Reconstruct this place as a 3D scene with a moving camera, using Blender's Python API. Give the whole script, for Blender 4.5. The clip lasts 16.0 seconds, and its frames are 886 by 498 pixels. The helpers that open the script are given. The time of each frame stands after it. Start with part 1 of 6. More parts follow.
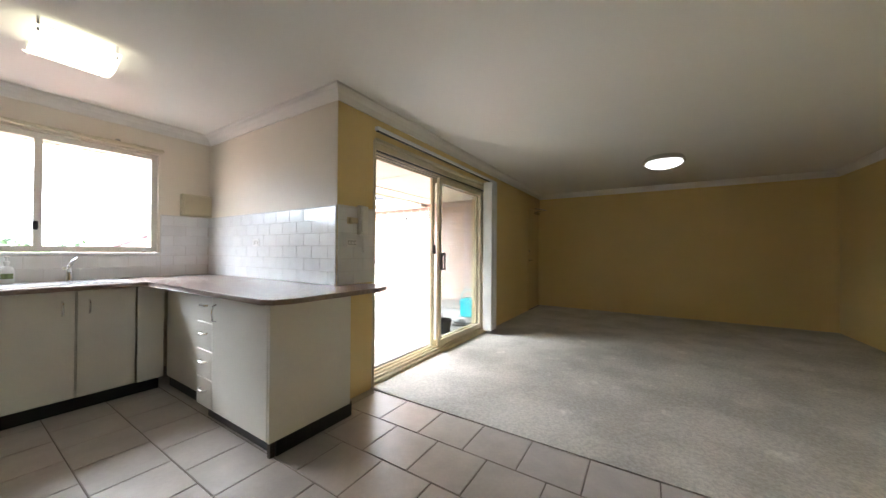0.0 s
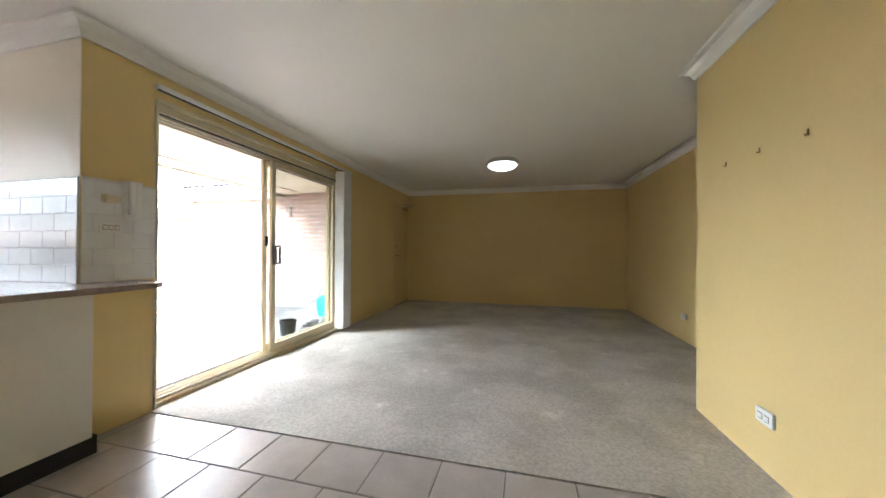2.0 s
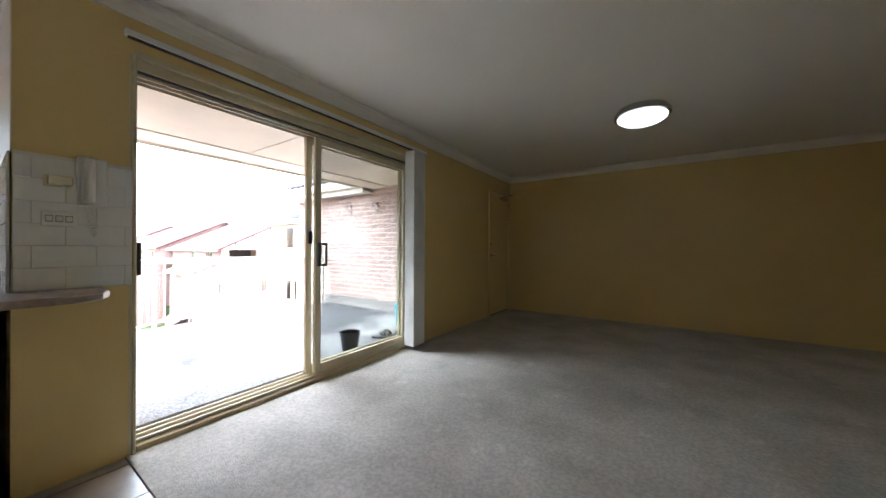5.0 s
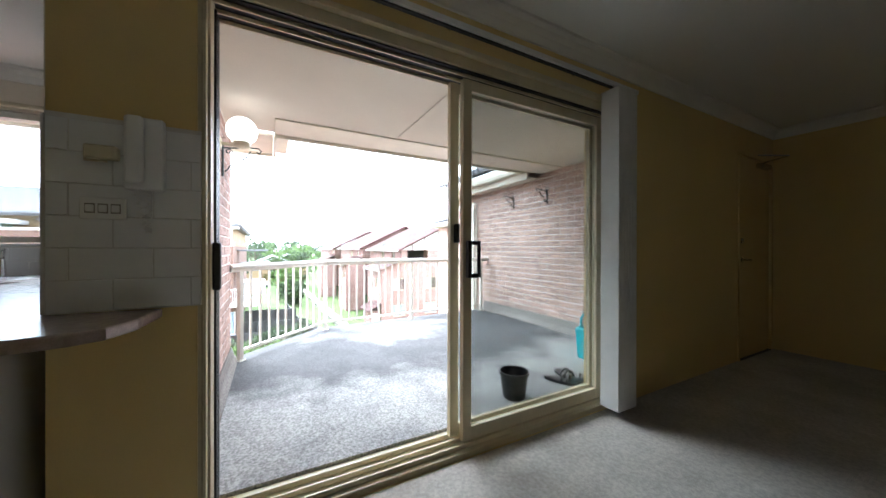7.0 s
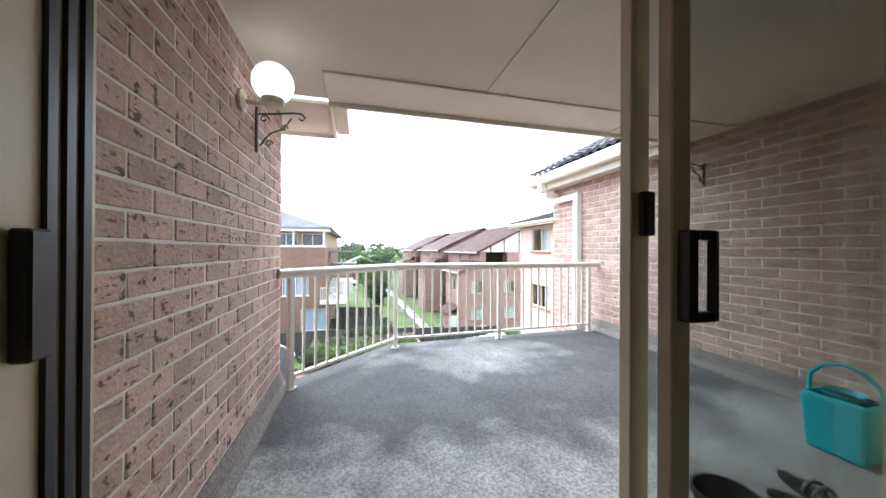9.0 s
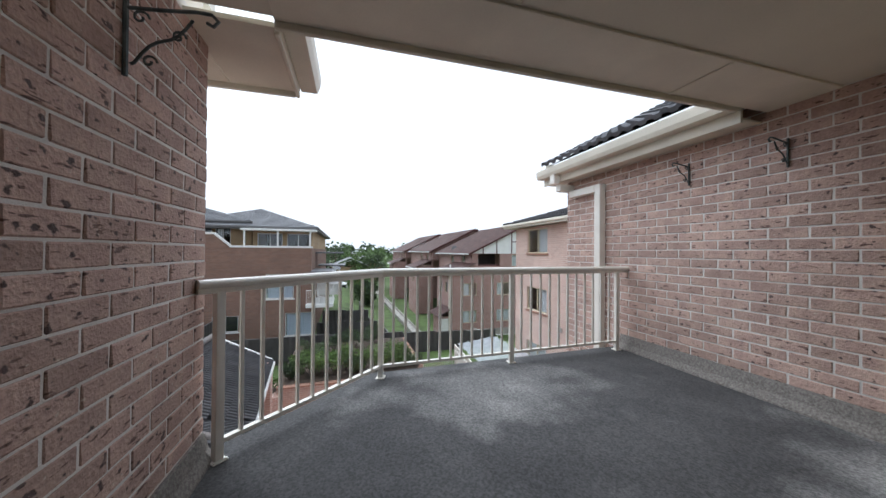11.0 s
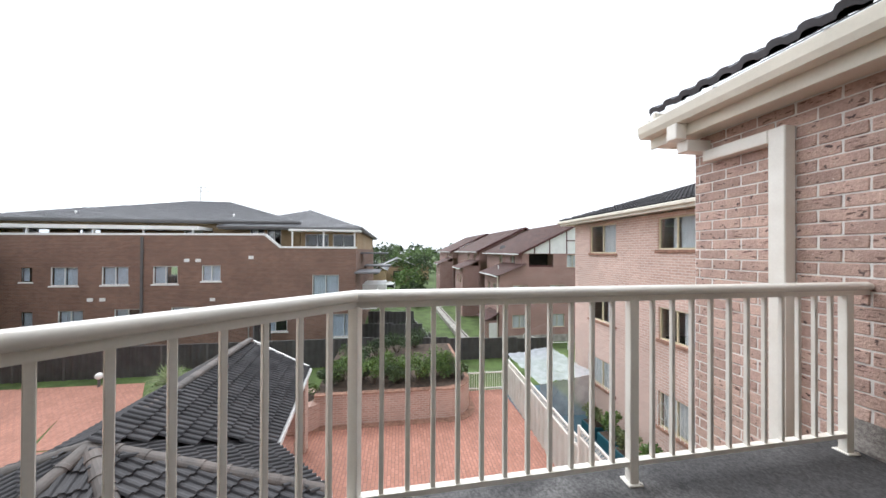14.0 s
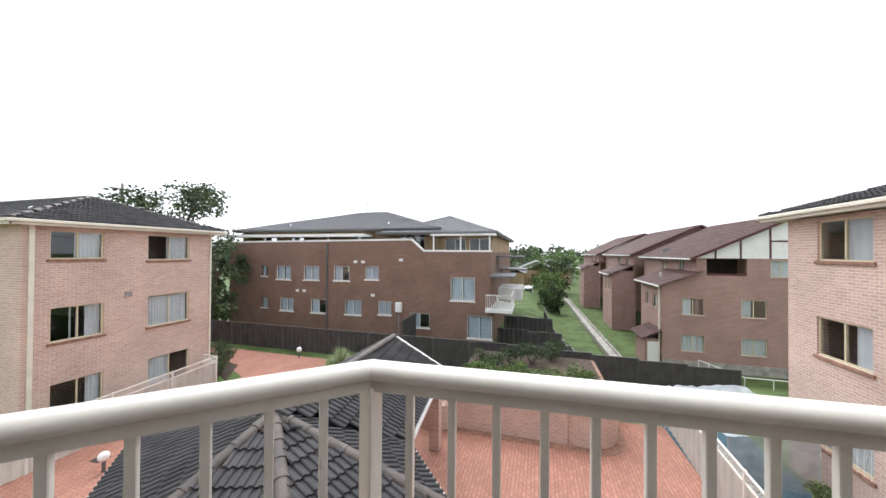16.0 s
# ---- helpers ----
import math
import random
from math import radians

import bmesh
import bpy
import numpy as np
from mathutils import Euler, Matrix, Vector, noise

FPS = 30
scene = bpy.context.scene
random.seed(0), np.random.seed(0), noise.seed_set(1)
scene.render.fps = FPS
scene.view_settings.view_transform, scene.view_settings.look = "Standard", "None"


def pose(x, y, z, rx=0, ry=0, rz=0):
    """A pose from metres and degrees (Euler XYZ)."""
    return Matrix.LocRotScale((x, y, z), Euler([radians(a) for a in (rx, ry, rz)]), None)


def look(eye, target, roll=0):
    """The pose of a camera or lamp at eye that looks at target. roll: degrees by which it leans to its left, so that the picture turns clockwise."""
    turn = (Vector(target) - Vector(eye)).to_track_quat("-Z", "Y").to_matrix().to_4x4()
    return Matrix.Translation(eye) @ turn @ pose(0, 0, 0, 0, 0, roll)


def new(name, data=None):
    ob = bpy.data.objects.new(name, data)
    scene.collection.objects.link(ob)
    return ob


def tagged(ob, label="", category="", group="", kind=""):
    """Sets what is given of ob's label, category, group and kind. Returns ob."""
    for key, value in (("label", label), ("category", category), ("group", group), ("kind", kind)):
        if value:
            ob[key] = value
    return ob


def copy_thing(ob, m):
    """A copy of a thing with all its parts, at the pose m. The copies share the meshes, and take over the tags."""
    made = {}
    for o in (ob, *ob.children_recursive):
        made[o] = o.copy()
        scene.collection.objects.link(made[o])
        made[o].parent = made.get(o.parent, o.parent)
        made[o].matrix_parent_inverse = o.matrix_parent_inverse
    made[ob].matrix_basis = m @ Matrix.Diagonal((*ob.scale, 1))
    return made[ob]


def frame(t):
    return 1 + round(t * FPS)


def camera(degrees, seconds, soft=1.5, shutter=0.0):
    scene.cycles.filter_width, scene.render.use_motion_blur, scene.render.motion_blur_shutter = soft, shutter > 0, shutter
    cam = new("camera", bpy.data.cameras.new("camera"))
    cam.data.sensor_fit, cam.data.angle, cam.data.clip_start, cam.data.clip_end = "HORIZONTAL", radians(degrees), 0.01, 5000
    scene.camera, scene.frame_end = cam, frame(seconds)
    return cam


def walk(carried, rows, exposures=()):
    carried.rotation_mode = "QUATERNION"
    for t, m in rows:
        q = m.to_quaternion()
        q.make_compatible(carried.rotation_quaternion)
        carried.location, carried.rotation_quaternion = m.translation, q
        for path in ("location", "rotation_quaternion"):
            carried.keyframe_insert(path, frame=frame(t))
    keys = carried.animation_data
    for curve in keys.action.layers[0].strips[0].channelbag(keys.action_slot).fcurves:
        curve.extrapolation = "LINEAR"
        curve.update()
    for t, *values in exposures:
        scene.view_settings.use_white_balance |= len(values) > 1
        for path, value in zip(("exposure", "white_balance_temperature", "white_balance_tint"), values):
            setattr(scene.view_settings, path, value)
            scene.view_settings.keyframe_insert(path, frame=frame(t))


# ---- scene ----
cam = camera(108.0, 16.0)
PATH = [
    (0, (1.975, -0.27, 1.172), (0.908, 1.421, 1.185), 0.4),
    (0.5, (2.132, -0.272, 1.159), (1.314, 1.553, 1.178), 0.3),
    (1, (2.249, -0.198, 1.133), (1.67, 1.716, 1.151), 0.3),
    (1.5, (2.345, -0.061, 1.119), (1.862, 1.88, 1.128), 0.3),
    (2, (2.442, 0.075, 1.104), (1.965, 2.017, 1.114), 0.3),
    (2.5, (2.531, 0.226, 1.108), (2.025, 2.161, 1.12), 0.2),
    (3, (2.591, 0.365, 1.11), (2.025, 2.283, 1.123), 0.3),
    (5.5, (2.124, 1.485, 1.104), (0.823, 3.004, 1.1), 0.2),
    (6, (1.891, 1.682, 1.11), (0.415, 3.032, 1.106), 0.1),
    (6.5, (1.676, 1.84, 1.12), (0.045, 2.998, 1.115), 0.0),
    (7, (1.421, 1.96, 1.109), (-0.343, 2.903, 1.105), 0.1),
    (7.5, (1.172, 2.045, 1.11), (-0.676, 2.81, 1.109), 0.1),
    (8, (0.921, 2.14, 1.105), (-0.988, 2.735, 1.105), 0.2),
    (8.5, (0.701, 2.185, 1.104), (-1.236, 2.682, 1.11), 0.3),
    (11, (-0.287, 2.334, 1.104), (-2.208, 2.888, 1.119), 0.5),
    (11.5, (-0.494, 2.378, 1.098), (-2.405, 2.967, 1.116), 0.5),
    (12, (-0.728, 2.443, 1.071), (-2.629, 3.063, 1.087), 0.4),
    (12.5, (-0.978, 2.527, 1.05), (-2.878, 3.152, 1.067), 0.4),
    (13, (-1.287, 2.612, 1.058), (-3.196, 3.208, 1.073), 0.5),
    (13.5, (-1.527, 2.692, 1.08), (-3.471, 3.161, 1.092), 0.3),
    (14, (-1.717, 2.761, 1.112), (-3.7, 3.027, 1.125), 0.3),
    (14.5, (-1.906, 2.804, 1.144), (-3.905, 2.867, 1.16), 0.5),
    (15, (-2.075, 2.835, 1.160), (-4.069, 2.673, 1.171), 0.4),
    (15.5, (-2.224, 2.863, 1.175), (-4.189, 2.491, 1.196), 0.4),
    (16, (-2.292, 2.992, 1.229), (-4.208, 2.417, 1.249), 0.4),
]
walk(cam, [(t, look(eye, target, roll)) for t, eye, target, roll in PATH], [(0, 4.6, 6000, 10), (1.0, 4.98, 5900, 10), (2.0, 4.97, 5850, 10), (2.5, 4.88, 5800, 10), (3.0, 4.75, 5750, 10), (5.5, 3.9, 5600, 10), (6.0, 3.7, 5600, 10), (7.0, 3.08, 5600, 7), (8.0, 2.62, 5650, 7), (8.5, 2.35, 5700, 7), (9.7, 1.3, 5750, 8), (11.0, 0.42, 5800, 8), (12.5, 0.5, 5900, 8), (14.5, 0.75, 6250, 10), (16.0, 0.75, 6300, 10)])

# ---- world, sun and lamps ----
world = bpy.data.worlds.new("world")
scene.world = world
world.use_nodes = True
wn, wl = world.node_tree.nodes, world.node_tree.links
sky = wn.new("ShaderNodeTexSky")
sky.sky_type, sky.sun_disc = "NISHITA", False
sky.sun_elevation, sky.sun_rotation = radians(55), radians(-120.5)
sky.air_density, sky.dust_density, sky.ozone_density = 1.0, 6.0, 1.0
cloud = wn.new("ShaderNodeHueSaturation")
cloud.inputs["Saturation"].default_value = 0.12
wl.new(sky.outputs[0], cloud.inputs["Color"])
haze = wn.new("ShaderNodeMixRGB")
haze.inputs[0].default_value = 0.75
haze.inputs[2].default_value = (9.6, 9.9, 10.3, 1)
wl.new(cloud.outputs[0], haze.inputs[1])
wl.new(haze.outputs[0], wn["Background"].inputs[0])
wn["Background"].inputs[1].default_value = 0.11

sun = new("sun", bpy.data.lights.new("sun", "SUN"))
sun.data.energy, sun.data.angle, sun.data.color = 1.5, radians(60), (1.0, 0.99, 0.97)
sun.matrix_world = look((-30, -17, 50), (0, 0, 0))

# ---- materials ----


def nodes_of(m):
    m.use_nodes = True
    return m.node_tree.nodes, m.node_tree.links, m.node_tree.nodes["Principled BSDF"]


def M(name, c, rough=0.6, metal=0.0, var=0.1, scale=3.0, fine=60.0, bump=0.15, rand=0.0, island=0.0, spec=0.5, c2=None, dist=0.004):
    """A surface with variation at two scales, fine relief, and a lighter or darker tone from piece to piece."""
    m = bpy.data.materials.new(name)
    n, l, b = nodes_of(m)
    geo = n.new("ShaderNodeNewGeometry")
    big, small = n.new("ShaderNodeTexNoise"), n.new("ShaderNodeTexNoise")
    big.inputs["Scale"].default_value, small.inputs["Scale"].default_value = scale, fine
    big.inputs["Detail"].default_value = small.inputs["Detail"].default_value = 4
    for t in (big, small):
        l.new(geo.outputs["Position"], t.inputs["Vector"])
    ramp = n.new("ShaderNodeValToRGB")
    d = c2 or tuple(v * (1 - 2 * var) for v in c)
    ramp.color_ramp.elements[0].position, ramp.color_ramp.elements[1].position = 0.35, 0.65
    ramp.color_ramp.elements[0].color = (*d, 1)
    ramp.color_ramp.elements[1].color = (*c, 1)
    l.new(big.outputs["Fac"], ramp.inputs[0])
    f = n.new("ShaderNodeMath")
    f.operation = "MULTIPLY_ADD"
    f.inputs[1].default_value, f.inputs[2].default_value = 2 * var, 1 - var
    l.new(small.outputs["Fac"], f.inputs[0])
    last = f.outputs[0]
    for amount, socket in ((rand, None), (island, geo.outputs["Random Per Island"])):
        if amount:
            if socket is None:
                socket = n.new("ShaderNodeObjectInfo").outputs["Random"]
            g = n.new("ShaderNodeMath")
            g.operation = "MULTIPLY_ADD"
            g.inputs[1].default_value, g.inputs[2].default_value = 2 * amount, 1 - amount
            l.new(socket, g.inputs[0])
            h = n.new("ShaderNodeMath")
            h.operation = "MULTIPLY"
            l.new(g.outputs[0], h.inputs[0])
            l.new(last, h.inputs[1])
            last = h.outputs[0]
    mul = n.new("ShaderNodeVectorMath")
    mul.operation = "SCALE"
    l.new(ramp.outputs[0], mul.inputs[0])
    l.new(last, mul.inputs["Scale"])
    l.new(mul.outputs[0], b.inputs["Base Color"])
    b.inputs["Roughness"].default_value, b.inputs["Metallic"].default_value = rough, metal
    b.inputs["Specular IOR Level"].default_value = spec
    if bump:
        bu = n.new("ShaderNodeBump")
        bu.inputs["Strength"].default_value, bu.inputs["Distance"].default_value = bump, dist
        l.new(small.outputs["Fac"], bu.inputs["Height"])
        l.new(bu.outputs[0], b.inputs["Normal"])
    return m


def brickwork(name, axis, c1, c2, mortar, w=0.24, h=0.086, joint=0.01, rough=0.85, stain=0.25):
    """Brick courses for walls too far off for single bricks. axis: the plan direction along the wall."""
    m = bpy.data.materials.new(name)
    n, l, b = nodes_of(m)
    geo, sep, com = n.new("ShaderNodeNewGeometry"), n.new("ShaderNodeSeparateXYZ"), n.new("ShaderNodeCombineXYZ")
    l.new(geo.outputs["Position"], sep.inputs[0])
    l.new(sep.outputs["X" if axis[0] == "x" else "Y"], com.inputs[0])
    l.new(sep.outputs["Y" if axis == "xy" else "Z"], com.inputs[1])
    br = n.new("ShaderNodeTexBrick")
    br.inputs["Scale"].default_value = 1
    for key, v in (("Brick Width", w), ("Row Height", h), ("Mortar Size", joint), ("Mortar Smooth", 0.3), ("Bias", 0.0)):
        br.inputs[key].default_value = v
    br.inputs["Color1"].default_value, br.inputs["Color2"].default_value, br.inputs["Mortar"].default_value = (*c1, 1), (*c2, 1), (*mortar, 1)
    l.new(com.outputs[0], br.inputs["Vector"])
    no, big = n.new("ShaderNodeTexNoise"), n.new("ShaderNodeTexNoise")
    no.inputs["Scale"].default_value, no.inputs["Detail"].default_value = 22, 5
    big.inputs["Scale"].default_value, big.inputs["Detail"].default_value = 0.7, 6
    for t in (no, big):
        l.new(geo.outputs["Position"], t.inputs["Vector"])
    add = n.new("ShaderNodeMath")
    add.operation = "ADD"
    l.new(no.outputs["Fac"], add.inputs[0])
    l.new(big.outputs["Fac"], add.inputs[1])
    f = n.new("ShaderNodeMath")
    f.operation = "MULTIPLY_ADD"
    f.inputs[1].default_value, f.inputs[2].default_value = stain * 2, 1 - stain * 2
    l.new(add.outputs[0], f.inputs[0])
    mul = n.new("ShaderNodeVectorMath")
    mul.operation = "SCALE"
    l.new(br.outputs["Color"], mul.inputs[0])
    l.new(f.outputs[0], mul.inputs["Scale"])
    l.new(mul.outputs[0], b.inputs["Base Color"])
    b.inputs["Roughness"].default_value = rough
    bu = n.new("ShaderNodeBump")
    bu.inputs["Strength"].default_value, bu.inputs["Distance"].default_value = 0.6, 0.006
    bu.invert = True
    l.new(br.outputs["Fac"], bu.inputs["Height"])
    l.new(bu.outputs[0], b.inputs["Normal"])
    return m


def glass(name, tint=(0.93, 0.96, 0.95), ior=1.5):
    m = bpy.data.materials.new(name)
    n, l, b = nodes_of(m)
    n.remove(b)
    tr, gl, fr, mix = n.new("ShaderNodeBsdfTransparent"), n.new("ShaderNodeBsdfGlossy"), n.new("ShaderNodeLayerWeight"), n.new("ShaderNodeMixShader")
    tr.inputs[0].default_value = (*tint, 1)
    gl.inputs["Roughness"].default_value, fr.inputs[0].default_value = 0.02, 0.5
    power, gloss = n.new("ShaderNodeMath"), n.new("ShaderNodeMath")
    power.operation, gloss.operation = "POWER", "MULTIPLY_ADD"
    power.inputs[1].default_value, gloss.inputs[1].default_value, gloss.inputs[2].default_value = 5.0, 0.9, ((ior - 1) / (ior + 1)) ** 2
    l.new(fr.outputs["Facing"], power.inputs[0])
    l.new(power.outputs[0], gloss.inputs[0])
    l.new(gloss.outputs[0], mix.inputs[0])
    l.new(tr.outputs[0], mix.inputs[1])
    l.new(gl.outputs[0], mix.inputs[2])
    l.new(mix.outputs[0], n["Material Output"].inputs[0])
    return m


def glow(name, c, strength):
    m = bpy.data.materials.new(name)
    n, l, b = nodes_of(m)
    b.inputs["Base Color"].default_value = (0.85, 0.85, 0.82, 1)
    b.inputs["Emission Color"].default_value, b.inputs["Emission Strength"].default_value = (*c, 1), strength
    b.inputs["Roughness"].default_value = 0.3
    return m


YELLOW = M("yellow_paint", (0.71, 0.545, 0.245), 0.5, var=0.05, scale=0.8, fine=220, bump=0.08, c2=(0.66, 0.505, 0.222))
CREAM = M("cream_paint", (0.80, 0.74, 0.64), 0.55, var=0.03, scale=0.8, fine=220, bump=0.08, c2=(0.77, 0.71, 0.61))
CEIL = M("ceiling_white", (0.80, 0.78, 0.73), 0.8, var=0.03, scale=0.6, fine=150, bump=0.06, c2=(0.76, 0.74, 0.68))
CORNICE = M("cornice_white", (0.82, 0.80, 0.76), 0.6, var=0.02, scale=2, fine=150, bump=0.03)
WTILE = M("glazed_white_tile", (0.80, 0.81, 0.82), 0.08, var=0.02, scale=9, fine=40, bump=0.03, rand=0.03)
GROUT = M("grey_grout", (0.72, 0.71, 0.69), 0.9, var=0.1, scale=5, fine=150, bump=0.2)
FTILE = M("floor_tile", (0.46, 0.415, 0.375), 0.3, var=0.08, scale=5, fine=50, bump=0.05, rand=0.07, c2=(0.39, 0.35, 0.315))
FGROUT = M("floor_grout", (0.21, 0.175, 0.15), 0.9, var=0.15, scale=4, fine=150)
LAMINATE = M("white_laminate", (0.76, 0.74, 0.68), 0.35, var=0.03, scale=2, fine=60, bump=0.02)
BENCH = M("speckled_benchtop", (0.34, 0.27, 0.24), 0.25, var=0.22, scale=40, fine=260, bump=0.02, c2=(0.27, 0.21, 0.19))
KICK = M("black_kickboard", (0.012, 0.012, 0.013), 0.35, var=0.1, bump=0.02)
STEEL = M("brushed_steel", (0.62, 0.62, 0.62), 0.25, 1.0, var=0.05, scale=10, fine=300, bump=0.05)
BRASS = M("old_brass", (0.25, 0.17, 0.07), 0.45, 0.9, var=0.2, scale=30, bump=0.1)
CHROME = M("chrome", (0.75, 0.75, 0.76), 0.12, 1.0, var=0.02, bump=0)
ALU = M("cream_aluminium", (0.66, 0.58, 0.40), 0.4, var=0.05, scale=4, fine=90, bump=0.03)
RAILC = M("cream_powdercoat", (0.83, 0.80, 0.735), 0.22, var=0.06, scale=6, fine=90, bump=0.03, c2=(0.77, 0.73, 0.66))
FASCIA = M("cream_fascia", (0.77, 0.72, 0.61), 0.45, var=0.06, scale=3, fine=80, bump=0.05)
SOFFIT = M("soffit_sheet", (0.72, 0.67, 0.57), 0.8, var=0.05, scale=1.2, fine=90, bump=0.05)
BLACKP = M("black_plastic", (0.014, 0.014, 0.015), 0.4, var=0.2, scale=8, bump=0.05)
IVORY = M("ivory_plastic", (0.66, 0.60, 0.44), 0.35, var=0.03, bump=0.02)
METERP = M("yellowed_plastic", (0.60, 0.54, 0.38), 0.4, var=0.05, scale=4, bump=0.03)
WHITEP = M("white_plastic", (0.80, 0.80, 0.79), 0.3, var=0.03, bump=0.02)
BLIND = M("blind_slat", (0.72, 0.71, 0.68), 0.8, var=0.04, scale=6, fine=300, bump=0.1)
MORTAR = M("mortar", (0.79, 0.755, 0.72), 0.95, var=0.06, scale=6, fine=140, bump=0.4)
IRON = M("green_black_iron", (0.10, 0.12, 0.12), 0.5, 0.3, var=0.3, scale=20, fine=150, bump=0.2)
PEBBLE = M("pebble_plinth", (0.27, 0.25, 0.225), 0.9, var=0.45, scale=70, fine=160, bump=0.9, c2=(0.15, 0.13, 0.12))
TARP = M("blue_tarpaulin", (0.035, 0.105, 0.145), 0.45, var=0.15, scale=4, fine=30, bump=0.4)
TEAL = M("teal_plastic", (0.03, 0.50, 0.58), 0.35, var=0.05, bump=0.02)
GLASS = glass("door_glass", (0.78, 0.795, 0.79), 1.25)
PANE = glass("window_glass", (0.90, 0.92, 0.93), 1.6)
DOME = glow("lit_dome", (1.0, 0.98, 0.94), 0.15)
KGLASS = glow("lit_kitchen_glass", (1.0, 0.93, 0.66), 0.085)
GLOBE = glow("lit_globe", (1.0, 0.96, 0.88), 0.32)
RTILE = M("slate_roof_tile", (0.062, 0.059, 0.062), 0.7, var=0.2, scale=2, fine=45, bump=0.25, rand=0.18, island=0.0, c2=(0.040, 0.039, 0.042), spec=0.3)
RTILEO = M("slate_grey_roof_tile", (0.125, 0.125, 0.135), 0.6, var=0.2, scale=2, fine=45, bump=0.25, rand=0.18, c2=(0.085, 0.085, 0.092), spec=0.3)
RTILEJ = M("slate_roof_tile_far", (0.062, 0.059, 0.062), 0.7, var=0.2, scale=2, fine=45, bump=0.25, island=0.18, c2=(0.040, 0.039, 0.042), spec=0.3)
CAP = M("ridge_cap", (0.115, 0.092, 0.080), 0.6, var=0.25, scale=3, fine=40, bump=0.3, rand=0.2, c2=(0.065, 0.055, 0.05))
RTILEB = M("brown_roof_tile", (0.115, 0.058, 0.048), 0.65, var=0.2, scale=2, fine=30, bump=0.2, island=0.15, c2=(0.075, 0.038, 0.034))
RTILEG = M("grey_roof_tile", (0.145, 0.147, 0.16), 0.6, var=0.15, scale=1.5, fine=30, bump=0.2, island=0.12, c2=(0.14, 0.14, 0.15))
CHARCOAL = M("charcoal_steel", (0.125, 0.12, 0.12), 0.5, var=0.1, scale=2, fine=40, bump=0.03)
WFENCE = M("cream_steel_fence", (0.80, 0.77, 0.71), 0.45, var=0.05, scale=2, fine=40, bump=0.03)
WHITEPAINT = M("white_paint", (0.80, 0.80, 0.78), 0.5, var=0.04, bump=0.03)
MAROON = M("maroon_timber", (0.10, 0.030, 0.028), 0.5, var=0.1, bump=0.05)
BLUECLOTH = M("pale_blue_blind", (0.66, 0.72, 0.80), 0.9, var=0.08, scale=5, fine=40, bump=0.1)
CURTAIN = M("white_curtain", (0.84, 0.85, 0.86), 0.9, var=0.08, scale=7, fine=60, bump=0.2)
# near-black colour that paints in the gloom of unlit rooms
ROOMSHADE = M("dark_room", (0.06, 0.055, 0.05), 0.9, var=0.1)
CONCRETE = M("concrete", (0.42, 0.40, 0.36), 0.9, var=0.2, scale=2, fine=60, bump=0.3)
SILLBRICK = M("sill_brick", (0.36, 0.20, 0.14), 0.85, var=0.2, scale=6, fine=50, bump=0.3)
LEAF = M("leaf_green", (0.125, 0.205, 0.045), 0.55, var=0.25, scale=1.5, fine=8, bump=0, island=0.45, c2=(0.070, 0.120, 0.030))
LEAFD = M("leaf_dark", (0.070, 0.110, 0.036), 0.55, var=0.25, scale=0.8, fine=6, bump=0, island=0.5, c2=(0.032, 0.056, 0.022))
LEAFP = M("leaf_pale", (0.20, 0.24, 0.10), 0.6, var=0.2, scale=1.5, fine=8, bump=0, island=0.4, c2=(0.12, 0.15, 0.06))
BARK = M("bark", (0.13, 0.10, 0.075), 0.9, var=0.3, scale=6, fine=40, bump=0.6)
SOIL = M("soil", (0.10, 0.07, 0.05), 0.95, var=0.3, scale=4, fine=40, bump=0.6)
PINK_X = brickwork("pink_brick_x", "xz", (0.60, 0.42, 0.35), (0.50, 0.335, 0.275), (0.66, 0.58, 0.52))
PINK_Y = brickwork("pink_brick_y", "yz", (0.60, 0.42, 0.35), (0.50, 0.335, 0.275), (0.66, 0.58, 0.52))
BROWN_X = brickwork("brown_brick_x", "xz", (0.235, 0.130, 0.092), (0.165, 0.092, 0.067), (0.26, 0.20, 0.17))
BROWN_Y = brickwork("brown_brick_y", "yz", (0.235, 0.130, 0.092), (0.165, 0.092, 0.067), (0.26, 0.20, 0.17))
RED_X = brickwork("red_brick_x", "xz", (0.345, 0.195, 0.17), (0.265, 0.145, 0.125), (0.47, 0.38, 0.34))
RED_Y = brickwork("red_brick_y", "yz", (0.345, 0.195, 0.17), (0.265, 0.145, 0.125), (0.47, 0.38, 0.34))
PAVER = brickwork("terracotta_paver", "xy", (0.44, 0.205, 0.145), (0.355, 0.158, 0.11), (0.23, 0.125, 0.10), w=0.23, h=0.115, joint=0.012, rough=0.8, stain=0.3)
BRICKM = M("speckled_brick", (0.53, 0.37, 0.305), 0.85, var=0.34, scale=9, fine=75, bump=1.0, rand=0.16, c2=(0.43, 0.29, 0.245), dist=0.006)
BRICKJ = M("speckled_brick_far", (0.53, 0.37, 0.305), 0.85, var=0.34, scale=9, fine=75, bump=1.0, island=0.16, c2=(0.43, 0.29, 0.245), dist=0.006)


